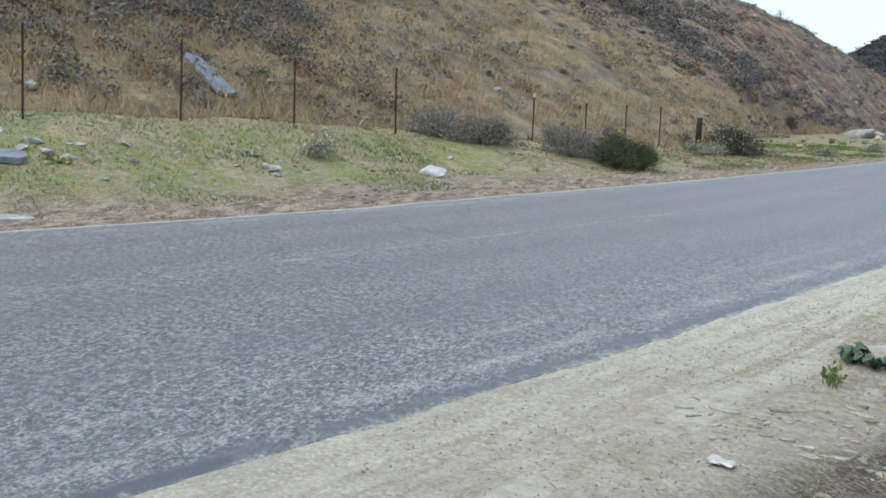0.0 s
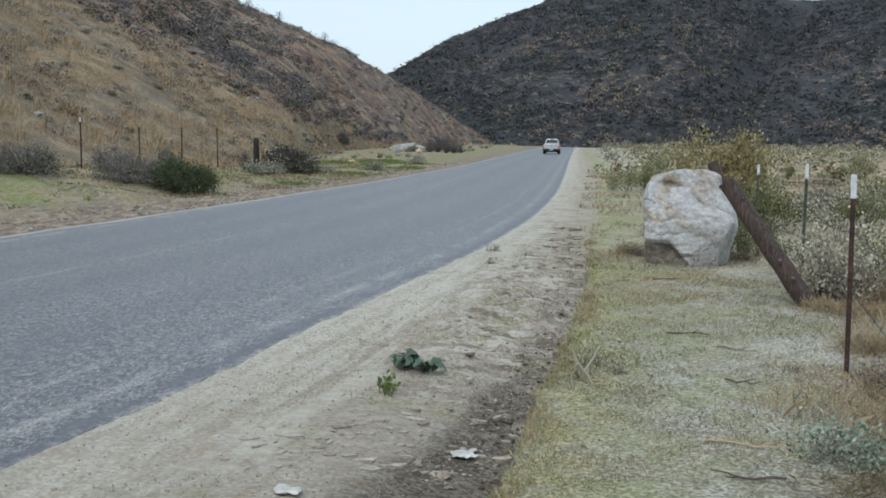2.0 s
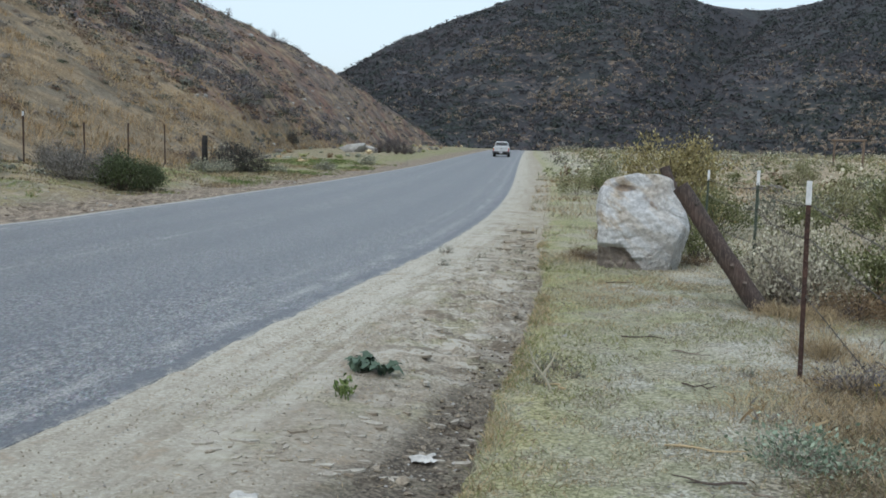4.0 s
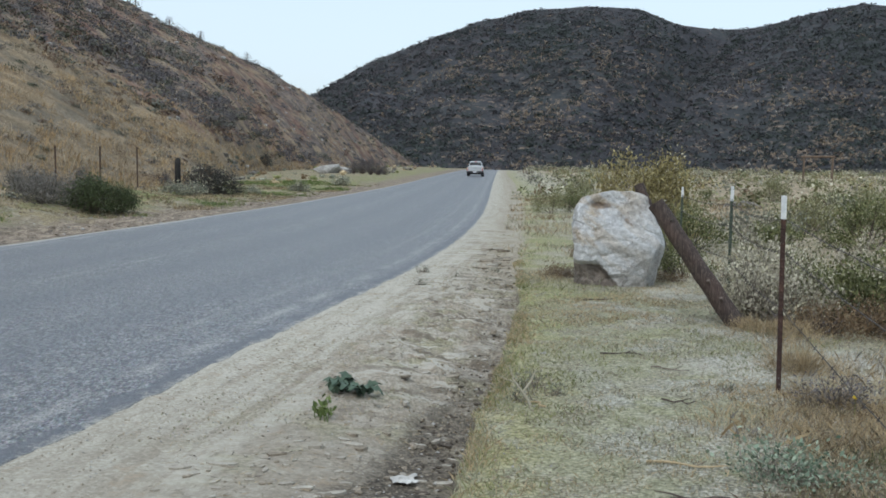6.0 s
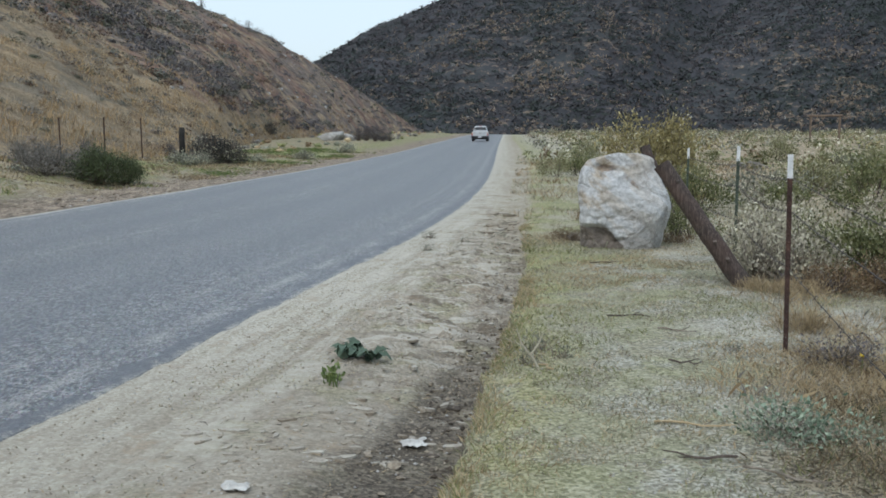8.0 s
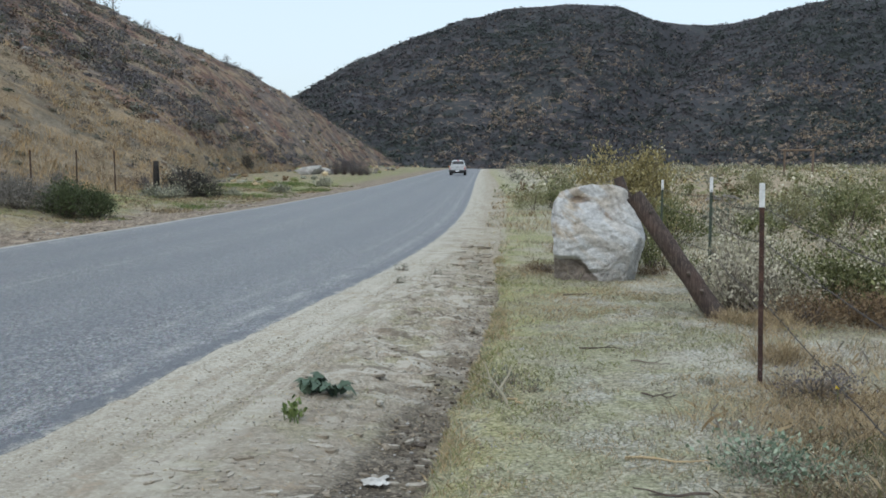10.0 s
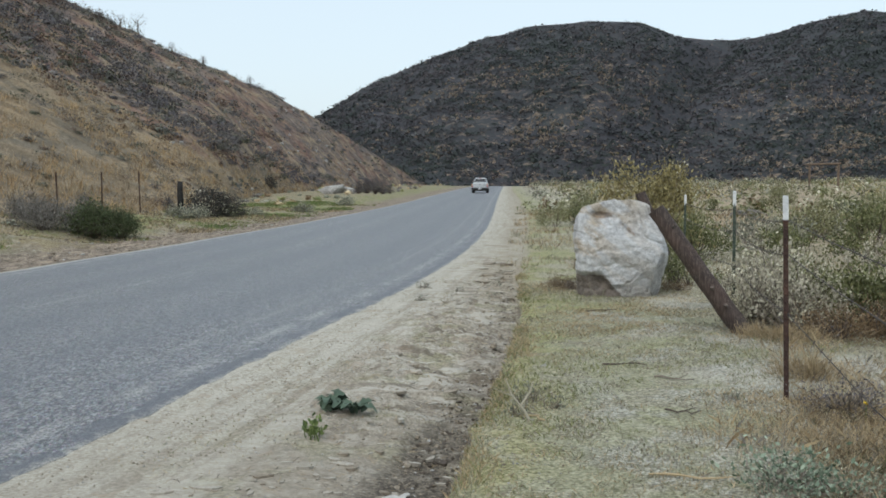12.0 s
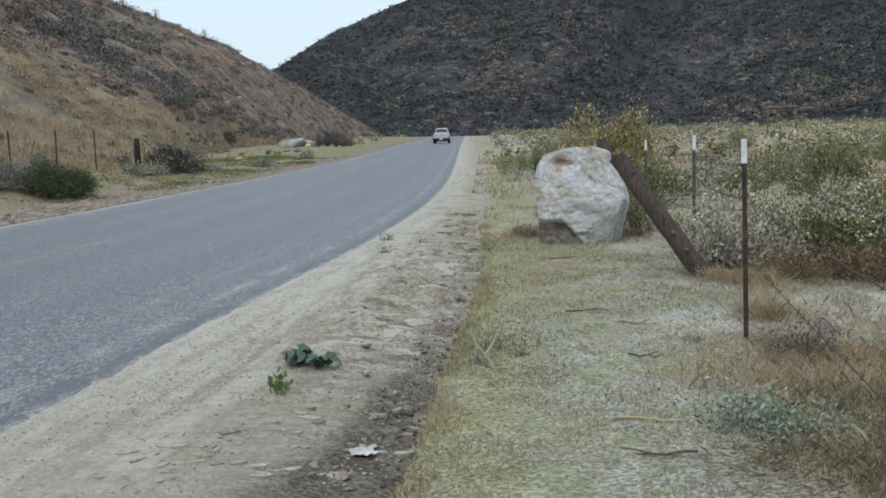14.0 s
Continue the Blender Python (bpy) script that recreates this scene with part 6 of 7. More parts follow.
def side_extrude(profile, x0, x1, bevel=0.02, shape=None):
    """A solid from a closed (y, z) outline between two x; shape may bend its points."""
    bm = bmesh.new()
    a = [bm.verts.new((x0, y, z)) for y, z in profile]
    b = [bm.verts.new((x1, y, z)) for y, z in profile]
    n = len(profile)
    bm.faces.new(a[::-1])
    bm.faces.new(b)
    for k in range(n):
        bm.faces.new((a[k], a[(k + 1) % n], b[(k + 1) % n], b[k]))
    bmesh.ops.recalc_face_normals(bm, faces=bm.faces[:])
    if bevel:
        rim = [e for e in bm.edges if abs(e.verts[0].co.x - e.verts[1].co.x) < 1e-6]
        bmesh.ops.bevel(bm, geom=rim, offset=bevel, segments=3, affect="EDGES", profile=0.6)
    if shape:
        for v in bm.verts:
            v.co = shape(v.co)
    return bm

def arch(cy, r, z0, steps=14):
    """Points of a wheel arch from its front to its rear, seen from the side."""
    a0 = math.asin(max(-1, min(1, (z0 - 0.32) / r)))
    return [(cy + r * math.cos(a0 + (math.pi - 2 * a0) * k / steps), 0.32 + r * math.sin(a0 + (math.pi - 2 * a0) * k / steps)) for k in range(steps + 1)]

def tumble(co):
    """Body sides lean in towards the top and bulge over the waist."""
    z = co.z
    k = 1.0 - 0.05 * max(0.0, z - 0.72) / 0.3 - 0.03 * max(0.0, 0.55 - z) / 0.2
    nose = max(0.0, co.y - 2.7) / 0.75
    tail = max(0.0, -0.6 - co.y) / 0.5
    return Vector((co.x * k * (1 - 0.09 * nose * nose - 0.02 * tail), co.y, z))

def make_wheel(parent, x, y, outward):
    hub = tagged(new("wheel"), "black wheel with a low-profile tyre")
    hub.parent = parent
    hub.matrix_basis = pose(x, y, 0.315, 0, 90 * outward, 0)
    def lathe(profile, n=36):
        bm = bmesh.new()
        rings = [[bm.verts.new((r * math.cos(2 * math.pi * k / n), r * math.sin(2 * math.pi * k / n), z)) for k in range(n)] for r, z in profile]
        for a, b in zip(rings[:-1], rings[1:]):
            for k in range(n):
                bm.faces.new((a[k], a[(k + 1) % n], b[(k + 1) % n], b[k]))
        bmesh.ops.recalc_face_normals(bm, faces=bm.faces[:])
        return bm
    part("tyre", lathe([(0.21, -0.10), (0.285, -0.112), (0.308, -0.095), (0.315, -0.05), (0.315, 0.05), (0.308, 0.095), (0.285, 0.112), (0.225, 0.104)]), RUBBER, hub, "black rubber tyre", True)
    bm = lathe([(0.225, 0.104), (0.215, 0.085), (0.205, 0.03), (0.205, -0.1)])
    for s in range(6):
        a = s * math.pi / 3
        spoke = [bm.verts.new(Matrix.Rotation(a, 4, "Z") @ Vector(p)) for p in ((0.03, -0.035, 0.075), (0.215, -0.022, 0.06), (0.215, 0.022, 0.06), (0.03, 0.035, 0.075), (0.03, -0.035, 0.04), (0.215, -0.022, 0.03), (0.215, 0.022, 0.03), (0.03, 0.035, 0.04))]
        for f in ((0, 1, 2, 3), (0, 4, 5, 1), (3, 2, 6, 7), (4, 7, 6, 5)):
            bm.faces.new([spoke[k] for k in f])
    part("rim", bm, BLACK_RIM, hub, "gloss black spoked rim")
    cap = bmesh.new()
    bmesh.ops.create_cone(cap, cap_ends=True, segments=16, radius1=0.05, radius2=0.035, depth=0.03, matrix=Matrix.Translation((0, 0, 0.08)))
    part("hub_cap", cap, WIRE, hub)
    return hub

def make_truck():
    truck = tagged(new("pickup_truck"), "silver single-cab pickup truck with black wheels on the road", "pickup truck")
    W = 0.835
    # load bed: two sides with arches, floor, front wall
    bed_low = [(0.86, 0.40)] + arch(0.0, 0.40, 0.40) + [(-1.10, 0.50)]
    for sgn in (-1, 1):
        prof = bed_low + [(-1.13, 0.60), (-1.12, 0.94), (-1.08, 0.985), (0.85, 0.99), (0.87, 0.95)]
        part("bed_side", side_extrude(prof, sgn * W, sgn * (W - 0.13), 0.022, tumble), PAINT, truck, "", True)
        part("waist_crease", block((sgn * W - 0.008, -0.25, 0.865), (sgn * W + 0.004, 0.72, 0.885), 0.005, 1), PAINT, truck)
        part("fender_flare", side_extrude(arch(0.0, 0.435, 0.42) + arch(0.0, 0.398, 0.42)[::-1], sgn * (W + 0.012), sgn * (W - 0.06), 0.006, tumble), PAINT, truck)
    part("bed_floor", block((-W + 0.1, -1.08, 0.52), (W - 0.1, 0.86, 0.56), 0.005, 1), UNDERBODY, truck)
    part("bed_front", block((-W + 0.1, 0.80, 0.5), (W - 0.1, 0.87, 0.985), 0.015), PAINT, truck)
    for sgn in (-1, 1):
        part("wheel_housing", side_extrude(arch(0.0, 0.36, 0.55, 10), sgn * 0.70, sgn * 0.50, 0.02), PAINT, truck)
    gate_part = part("tailgate", block((-0.70, -1.155, 0.545), (0.70, -1.09, 0.985), 0.018), PAINT, truck)
    part("tailgate_ridge", block((-0.70, -1.163, 0.925), (0.70, -1.15, 0.975), 0.006), PAINT, gate_part)
    part("tailgate_handle", block((-0.085, -1.172, 0.845), (0.085, -1.15, 0.895), 0.008), BLACK_PLASTIC, gate_part, "black tailgate handle")
    for x0 in (-0.60, 0.40):
        part("badge", block((x0, -1.160, 0.865), (x0 + 0.2, -1.154, 0.885), 0.002, 1), WIRE, gate_part)
    # cab and nose in one pressed shell
    low = [(3.36, 0.42)] + arch(2.62, 0.40, 0.40) + [(0.89, 0.36)]
    shell = low + [(0.88, 0.95), (0.95, 1.0), (2.30, 1.0), (2.55, 0.985), (3.10, 0.93), (3.36, 0.86), (3.44, 0.74), (3.45, 0.55)]
    part("cab_shell", side_extrude(shell, -W, W, 0.035, tumble), PAINT, truck, "", True)
    # greenhouse
    bm = bmesh.new()
    rings = []
    for z, y0, y1, w in ((0.98, 0.90, 2.36, 0.775), (1.12, 0.925, 2.14, 0.735), (1.32, 0.965, 1.86, 0.66), (1.47, 1.00, 1.66, 0.605), (1.545, 1.06, 1.56, 0.55), (1.572, 1.16, 1.48, 0.46)):
        pts = []
        for k in range(28):
            th = 2 * math.pi * (k + 0.5) / 28
            c, s = math.cos(th), math.sin(th)
            pts.append(bm.verts.new((w * math.copysign(abs(c) ** 0.28, c), (y0 + y1) / 2 + (y1 - y0) / 2 * math.copysign(abs(s) ** 0.28, s), z)))
        rings.append(pts)
    for a, b in zip(rings[:-1], rings[1:]):
        for k in range(28):
            bm.faces.new((a[k], a[(k + 1) % 28], b[(k + 1) % 28], b[k]))
    bm.faces.new(rings[-1])
    bmesh.ops.recalc_face_normals(bm, faces=bm.faces[:])
    cabin = part("cabin_roof", bm, PAINT, truck, "", True)
    def pane(name, corners, off, parent=cabin):
        n = Vector(off)
        c = [Vector(p) for p in corners]
        bm = bmesh.new()
        a = [bm.verts.new(p + n) for p in c]
        b = [bm.verts.new(p - n * 1.5) for p in c]
        bm.faces.new(a)
        bm.faces.new(b[::-1])
        for k in range(len(c)):
            bm.faces.new((a[k], b[k], b[(k + 1) % len(c)], a[(k + 1) % len(c)]))
        bmesh.ops.recalc_face_normals(bm, faces=bm.faces[:])
        return part(name, bm, TINTED, parent, "dark tinted glass")
    pane("rear_window", [(-0.60, 0.930, 1.13), (0.60, 0.930, 1.13), (0.615, 0.940, 1.17), (0.535, 0.993, 1.44), (0.50, 1.0, 1.465), (-0.50, 1.0, 1.465), (-0.535, 0.993, 1.44), (-0.615, 0.940, 1.17)], (0, -0.016, 0.004))
    for sgn in (-1, 1):
        pane("side_window", [(sgn * 0.762, 1.16, 1.03), (sgn * 0.762, 2.16, 1.03), (sgn * 0.735, 2.05, 1.12), (sgn * 0.655, 1.72, 1.36), (sgn * 0.617, 1.50, 1.47), (sgn * 0.617, 1.20, 1.47)], (sgn * 0.012, 0, 0.004))
    pane("windscreen", [(-0.68, 2.31, 1.02), (0.68, 2.31, 1.02), (0.52, 1.68, 1.46), (-0.52, 1.68, 1.46)], (0, 0.012, 0.014))
    part("high_brake_light", block((-0.09, 0.985, 1.515), (0.09, 1.06, 1.555), 0.008), RED_LENS, cabin, "red high-mounted brake light")
    for sgn in (-1, 1):
        door = part("door", block((sgn * (W + 0.003) - 0.012, 1.12, 0.44), (sgn * (W + 0.003) + 0.002, 2.17, 0.965), 0.006, 1), PAINT, truck)
        for v in door.data.vertices:
            v.co = tumble(v.co)
        part("door_handle", block((sgn * W * 0.975 - 0.02, 1.20, 0.845), (sgn * W * 0.975 + 0.02, 1.35, 0.90), 0.008), BLACK_PLASTIC, door, "black door handle")
        part("door_moulding", block((sgn * W - 0.006, 1.13, 0.665), (sgn * W + 0.010, 2.16, 0.685), 0.003, 1), PAINT, door)
        mirror = part("mirror", block((sgn * 0.90 - 0.09, 1.96, 1.0), (sgn * 0.90 + 0.09, 2.06, 1.14), 0.03), BLACK_PLASTIC, truck, "black door mirror")
        part("mirror_arm", block((sgn * 0.79 - 0.05, 1.98, 1.0), (sgn * 0.79 + 0.05, 2.04, 1.04), 0.008), BLACK_PLASTIC, mirror)
        lamp = tagged(new("tail_light"), "red, clear and amber tail light")
        lamp.parent = truck
        for name, z0, z1, m in (("red_segment", 0.62, 0.77, RED_LENS), ("clear_segment", 0.77, 0.815, CLEAR_LENS), ("amber_segment", 0.815, 0.91, AMBER_LENS)):
            lo, hi = sorted((sgn * 0.705, sgn * 0.825))
            part(name, block((lo, -1.165, z0), (hi, -1.05, z1), 0.012), m, lamp)
        part("head_light", block((sgn * 0.58 - 0.14, 3.33, 0.70), (sgn * 0.58 + 0.14, 3.445, 0.82), 0.03), CLEAR_LENS, truck, "clear head light")
        part("sill", block((sgn * 0.76 - 0.06, 0.50, 0.335), (sgn * 0.76 + 0.06, 2.20, 0.41), 0.02), PAINT, truck)
        make_wheel(truck, sgn * 0.73, 0.0, sgn)
        make_wheel(truck, sgn * 0.73, 2.624, sgn)
    rear = part("rear_bumper", side_extrude([(-1.08, 0.38), (-1.27, 0.40), (-1.29, 0.46), (-1.27, 0.57), (-1.10, 0.57)], -0.86, 0.86, 0.02), BLACK_PLASTIC, truck, "black step bumper")
    part("bumper_step", block((-0.36, -1.30, 0.42), (0.36, -1.24, 0.55), 0.01), BLACK_PLASTIC, rear)
    plate = part("number_plate", block((-0.155, -1.313, 0.395), (0.155, -1.302, 0.55), 0.004, 1), PLATE_WHITE, truck, "white plate with dark bars")
    for k in range(5):
        part("plate_bar", block((-0.115 + k * 0.048, -1.317, 0.43), (-0.085 + k * 0.048, -1.312, 0.50), 0.001, 1), PLATE_INK, plate)
    part("front_bumper", side_extrude([(3.30, 0.34), (3.48, 0.36), (3.50, 0.50), (3.44, 0.60), (3.30, 0.58)], -0.82, 0.82, 0.03, tumble), BLACK_PLASTIC, truck, "dark front bumper", True)
    part("grille", block((-0.40, 3.40, 0.68), (0.40, 3.455, 0.80), 0.015), BLACK_PLASTIC, truck)
    part("chassis", block((-0.62, -1.05, 0.30), (0.62, 3.30, 0.44), 0.02), UNDERBODY, truck)
    bm = bmesh.new()
    bmesh.ops.create_cone(bm, cap_ends=True, segments=12, radius1=0.09, radius2=0.09, depth=1.44, matrix=pose(0, 0, 0.315, 0, 90, 0))
    part("rear_axle", bm, UNDERBODY, truck)
    v, f = tube([(0.55, -0.4, 0.33), (0.56, -1.05, 0.34), (0.58, -1.14, 0.33)], [0.03] * 3, 10)
    piece("exhaust_pipe", v, f, WIRE, truck)
    return truck

make_truck().matrix_world = pose(8.3, 99.0, 0.035, 0, 0, -6.6)

# ---- roadside small things ----
rng = np.random.default_rng(21)

def near_field(n, x0, x1, y0, y1):
    return rng.uniform(x0, x1, n), rng.uniform(y0, y1, n)

# short turf past the lip of the gully
x, y = near_field(150000, -0.2, 8.5, 3.2, 19)
g = x - gully_lip(y)
cover = fbm(x * 1.1, y * 1.1, 101) + 0.35 * (vnoise(x * 6, y * 6, 102) - 0.5)
keep = (g > 0.02) & (g < 3.2 + 0.18 * y) & (cover > 0.41 + 0.08 * ramp(0.3, 1.2, g)) & (rng.uniform(0, 1, len(x)) < np.clip(9 / y, 0.25, 1))
x, y, g = x[keep], y[keep], g[keep]
n = len(x)
green = vnoise(x * 0.8, y * 0.8, 103) + rng.normal(0, 0.2, n)
which = np.where(green > 0.66 + 0.25 * ramp(0.3, 1.0, g), 0, np.where(green > 0.40, 1, 2))
high = (0.018 + 0.022 * vnoise(x * 2, y * 2, 104)) * (1 + 0.7 * (1 - ramp(0.0, 0.3, g)))
scatter_blades("turf", "short matted green and straw turf beyond the gully", "grass", rng, np.stack([x, y, ground_z(x, y) - 0.004], 1), high, 0.0035 + 0.0005 * y, 1.3, (WEED, TURF, STRAW), which)

# low stubble over the worn turf
x, y = near_field(62000, 0.0, 5.2, 3.2, 12.5)
g = x - gully_lip(y)
keep = (g > 0.03) & (g < 1.4 + 0.25 * y) & (vnoise(x * 2.6, y * 2.6, 106) + rng.normal(0, 0.16, len(x)) > 0.52)
x, y = x[keep], y[keep]
n = len(x)
tint = vnoise(x * 1.4, y * 1.4, 107) + rng.normal(0, 0.22, n)
scatter_blades("stubble", "low worn stubble of straw and dead grass", "grass", rng, np.stack([x, y, ground_z(x, y) - 0.003], 1), 0.009 + 0.014 * vnoise(x * 5, y * 5, 108), 0.0028 + 0.0005 * y, 0.9, (LOW_GREY, STRAW, TURF, BROWN_WEED), np.where(tint > 0.9, 3, np.where(tint > 0.52, 0, np.where(tint > 0.36, 2, 1))))

# straw fringe that hangs over the lip
y = rng.uniform(3.2, 16, 14000)
x = gully_lip(y) + np.abs(rng.normal(0.03, 0.07, len(y)))
keep = vnoise(y * 1.7, y * 0, 111) + rng.normal(0, 0.12, len(y)) > 0.48
x, y = x[keep], y[keep]
n = len(x)
scatter_blades("lip_grass", "longer straw grass along the lip of the gully", "grass", rng, np.stack([x, y, ground_z(x, y) - 0.006], 1), 0.025 + 0.05 * vnoise(y * 2, y * 0, 112), 0.0035 + 0.0003 * y, 1.1, (STRAW, TURF, WEED), rng.choice(3, n, p=(0.5, 0.28, 0.22)))

# dry tufts by the fence and under the brush
c = np.array([(3.45, 7.2), (3.3, 6.9), (3.6, 8.4), (3.15, 8.9), (3.8, 8.9), (3.05, 6.3), (3.4, 6.2), (2.6, 6.1), (3.0, 5.7), (2.75, 5.3), (3.3, 5.5), (3.7, 6.0), (3.55, 9.3), (2.2, 13.2), (2.3, 13.9), (3.7, 12.6), (4.0, 7.6), (2.1, 5.6), (2.5, 6.7), (3.9, 6.8), (2.75, 4.4), (2.95, 4.75), (2.5, 4.15), (3.15, 5.1)])
k = rng.integers(0, len(c), 7500)
p = c[k] + rng.normal(0, 0.2, (len(k), 2))
scatter_blades("dry_tufts", "dry golden grass tufts around the fence posts", "grass", rng, np.stack([p[:, 0], p[:, 1], ground_z(p[:, 0], p[:, 1]) - 0.01], 1), 0.04 + 0.09 * hashed(k, k, 5), np.full(len(k), 0.003), 1.1, (STRAW, RUST_SCRUB, GREY_SCRUB), rng.choice(3, len(k), p=(0.66, 0.12, 0.22)))

# brown weedy thicket round the blue-green weeds and along the fence foot
x, y = near_field(48000, 1.5, 4.6, 3.3, 7.2)
side = x - (1.36 + 0.155 * y)
cover = ramp(-0.25, 0.35, side + 1.3 * (fbm(x * 1.6, y * 1.6, 117) - 0.47)) * (1 - ramp(6.2, 7.0, y + 0.8 * (vnoise(x * 2, y * 2, 118) - 0.5)))
keep = (rng.uniform(0, 1, len(x)) < 0.85 * cover) & (np.hypot(x - 2.05, y - 4.9) > 0.26)
x, y = x[keep], y[keep]
n = len(x)
tint = vnoise(x * 1.8, y * 1.8, 119) + rng.normal(0, 0.16, n)
scatter_blades("weed_thicket", "tangled brown and dull green weeds at the fence foot", "weeds", rng, np.stack([x, y, ground_z(x, y) - 0.006], 1), 0.022 + 0.06 * vnoise(x * 1.5, y * 1.5, 120), np.full(n, 0.0042), 1.2, (BROWN_WEED, RUST_SCRUB, OLIVE_DEEP, STRAW), np.where(hashed(np.arange(n), np.arange(n), 9) < 0.6 * ramp(4.7, 5.6, y), 3, np.where(tint > 0.72, 2, np.where(tint > 0.42, 0, np.where(tint > 0.2, 1, 3)))))

# taller dry grass out towards the valley brush
x, y = near_field(60000, 1.0, 22, 12.5, 46)
g = x - gully_lip(y)
keep = (g > 0.1 - 0.5 * ramp(14, 20, y)) & (x < 1.0 + 0.62 * y) & (fbm(x * 0.5, y * 0.5, 113) + 0.2 * (vnoise(x * 2.3, y * 2.3, 114) - 0.5) > 0.47)
x, y = x[keep], y[keep]
n = len(x)
tint = vnoise(x * 0.4, y * 0.4, 115) + rng.normal(0, 0.15, n)
scatter_blades("dry_grass", "dry straw and brown grass towards the valley brush", "grass", rng, np.stack([x, y, ground_z(x, y) - 0.006], 1), 0.04 + 0.14 * vnoise(x * 1.2, y * 1.2, 116), 0.003 + 0.0005 * y, 1.0, (STRAW, PALE_TWIG, RUST_SCRUB, TURF), np.where(tint > 0.7, 2, np.where(tint > 0.5, 0, np.where(tint > 0.3, 1, 3))))

# sparse green shoots on the sandy verge and along the far side
x, y = near_field(26000, -3.0, 3.2, 3.2, 22)
s, g = x - edge_right(y), x - gully_lip(y)
keep = (s > 0.25) & (g < -0.1) & (fbm(x * 1.4, y * 1.4, 121) > 0.54)
x, y = x[keep], y[keep]
n = len(x)
scatter_blades("verge_shoots", "sparse low green shoots on the sandy verge", "grass", rng, np.stack([x, y, ground_z(x, y) - 0.003], 1), np.full(n, 0.018), 0.004 + 0.0004 * y, 1.2, (TURF, WEED, STRAW), rng.choice(3, n, p=(0.4, 0.2, 0.4)))
x, y = near_field(170000, -16, 3, 6.5, 60)
q = edge_left(y) - x
cover = fbm(x * 0.45, y * 0.45, 131)
keep = (q > 0.9) & (q < 7.5) & (cover + 0.05 * q > 0.54) & (x / y > -1.45)
x, y, q = x[keep], y[keep], q[keep]
n = len(x)
green = fbm(x * 0.35, y * 0.35, 133) + rng.normal(0, 0.06, n)
scatter_blades("verge_grass", "green and straw grass on the far verge", "grass", rng, np.stack([x, y, ground_z(x, y) - 0.01], 1), 0.03 + 0.08 * vnoise(x, y, 132), 0.006 + 0.0006 * y, 1.2, (FRESH, STRAW, WEED, BROWN_WEED), np.where(green + 0.05 * ramp(18, 10, y) * ramp(2.0, 3.2, q) > 0.535, 0, np.where(green > 0.49, 2, np.where(rng.uniform(0, 1, n) < 0.45, 3, 1))))

k = rng.integers(0, 260, 17000)
a, o = np.radians(-55 + 46 * hashed(k, k, 71)), 2.8 + 3.6 * hashed(k, k, 72)
yy = np.cos(a) * (9 + 0 * a)
for step in range(60):
    yy = yy + 0.25 * ((edge_left(yy) - o) - yy * np.tan(a)) / (np.tan(-a) + 0.3)
px = np.stack([edge_left(yy) - o, yy], 1) + rng.normal(0, 0.16, (len(k), 2))
scatter_blades("verge_tufts", "dry straw tufts standing on the far verge", "grass", rng, np.stack([px[:, 0], px[:, 1], ground_z(px[:, 0], px[:, 1]) - 0.02], 1), 0.07 + 0.2 * hashed(k, k, 73), 0.008 + 0.0004 * yy, 0.8, (STRAW, GOLD_GRASS, FRESH, GREY_SCRUB), (hashed(k, k, 74) * 3.3).astype(int))

# pebbles, clods and chips
x, y = near_field(70000, -3.2, 4.4, 3.2, 14)
s, g = x - edge_right(y), x - gully_lip(y)
dense = np.where(g < 0.0, 0.45 + 0.15 * ramp(-0.7, -0.1, g), 0.75)
keep = (s > 0.05) & (rng.uniform(0, 1, len(x)) < dense * np.clip(7 / y, 0.15, 1)) & (vnoise(x * 1.7, y * 1.7, 141) > 0.3)
x, y, g = x[keep], y[keep], g[keep]
n = len(x)
size = 0.0025 + 0.010 * rng.uniform(0, 1, n) ** 3 + 0.018 * rng.uniform(0, 1, n) ** 3 * ramp(-0.6, -0.1, g) * (g < 0)
CLOD = mottled("dry_earth_clod", (0.14, 0.115, 0.085), (0.25, 0.21, 0.16), (0.4, 0.35, 0.28), 30)
WET = mottled("dark_damp_earth", (0.03, 0.024, 0.018), (0.07, 0.055, 0.042), (0.13, 0.105, 0.08), 30)
scatter_plants("gravel", "small stones and earth clods on the verge", "gravel", rng, np.stack([x, y, ground_z(x, y) - size * 0.1], 1), size, size * 1.1, 0, 0, (FIELD_STONE, CLOD, WET), np.where((g > -0.35) & (g < 0.02) & (rng.uniform(0, 1, n) > 0.45), 2, rng.choice(2, n, p=(0.3, 0.7))), shape=CHIP, core=0.8)

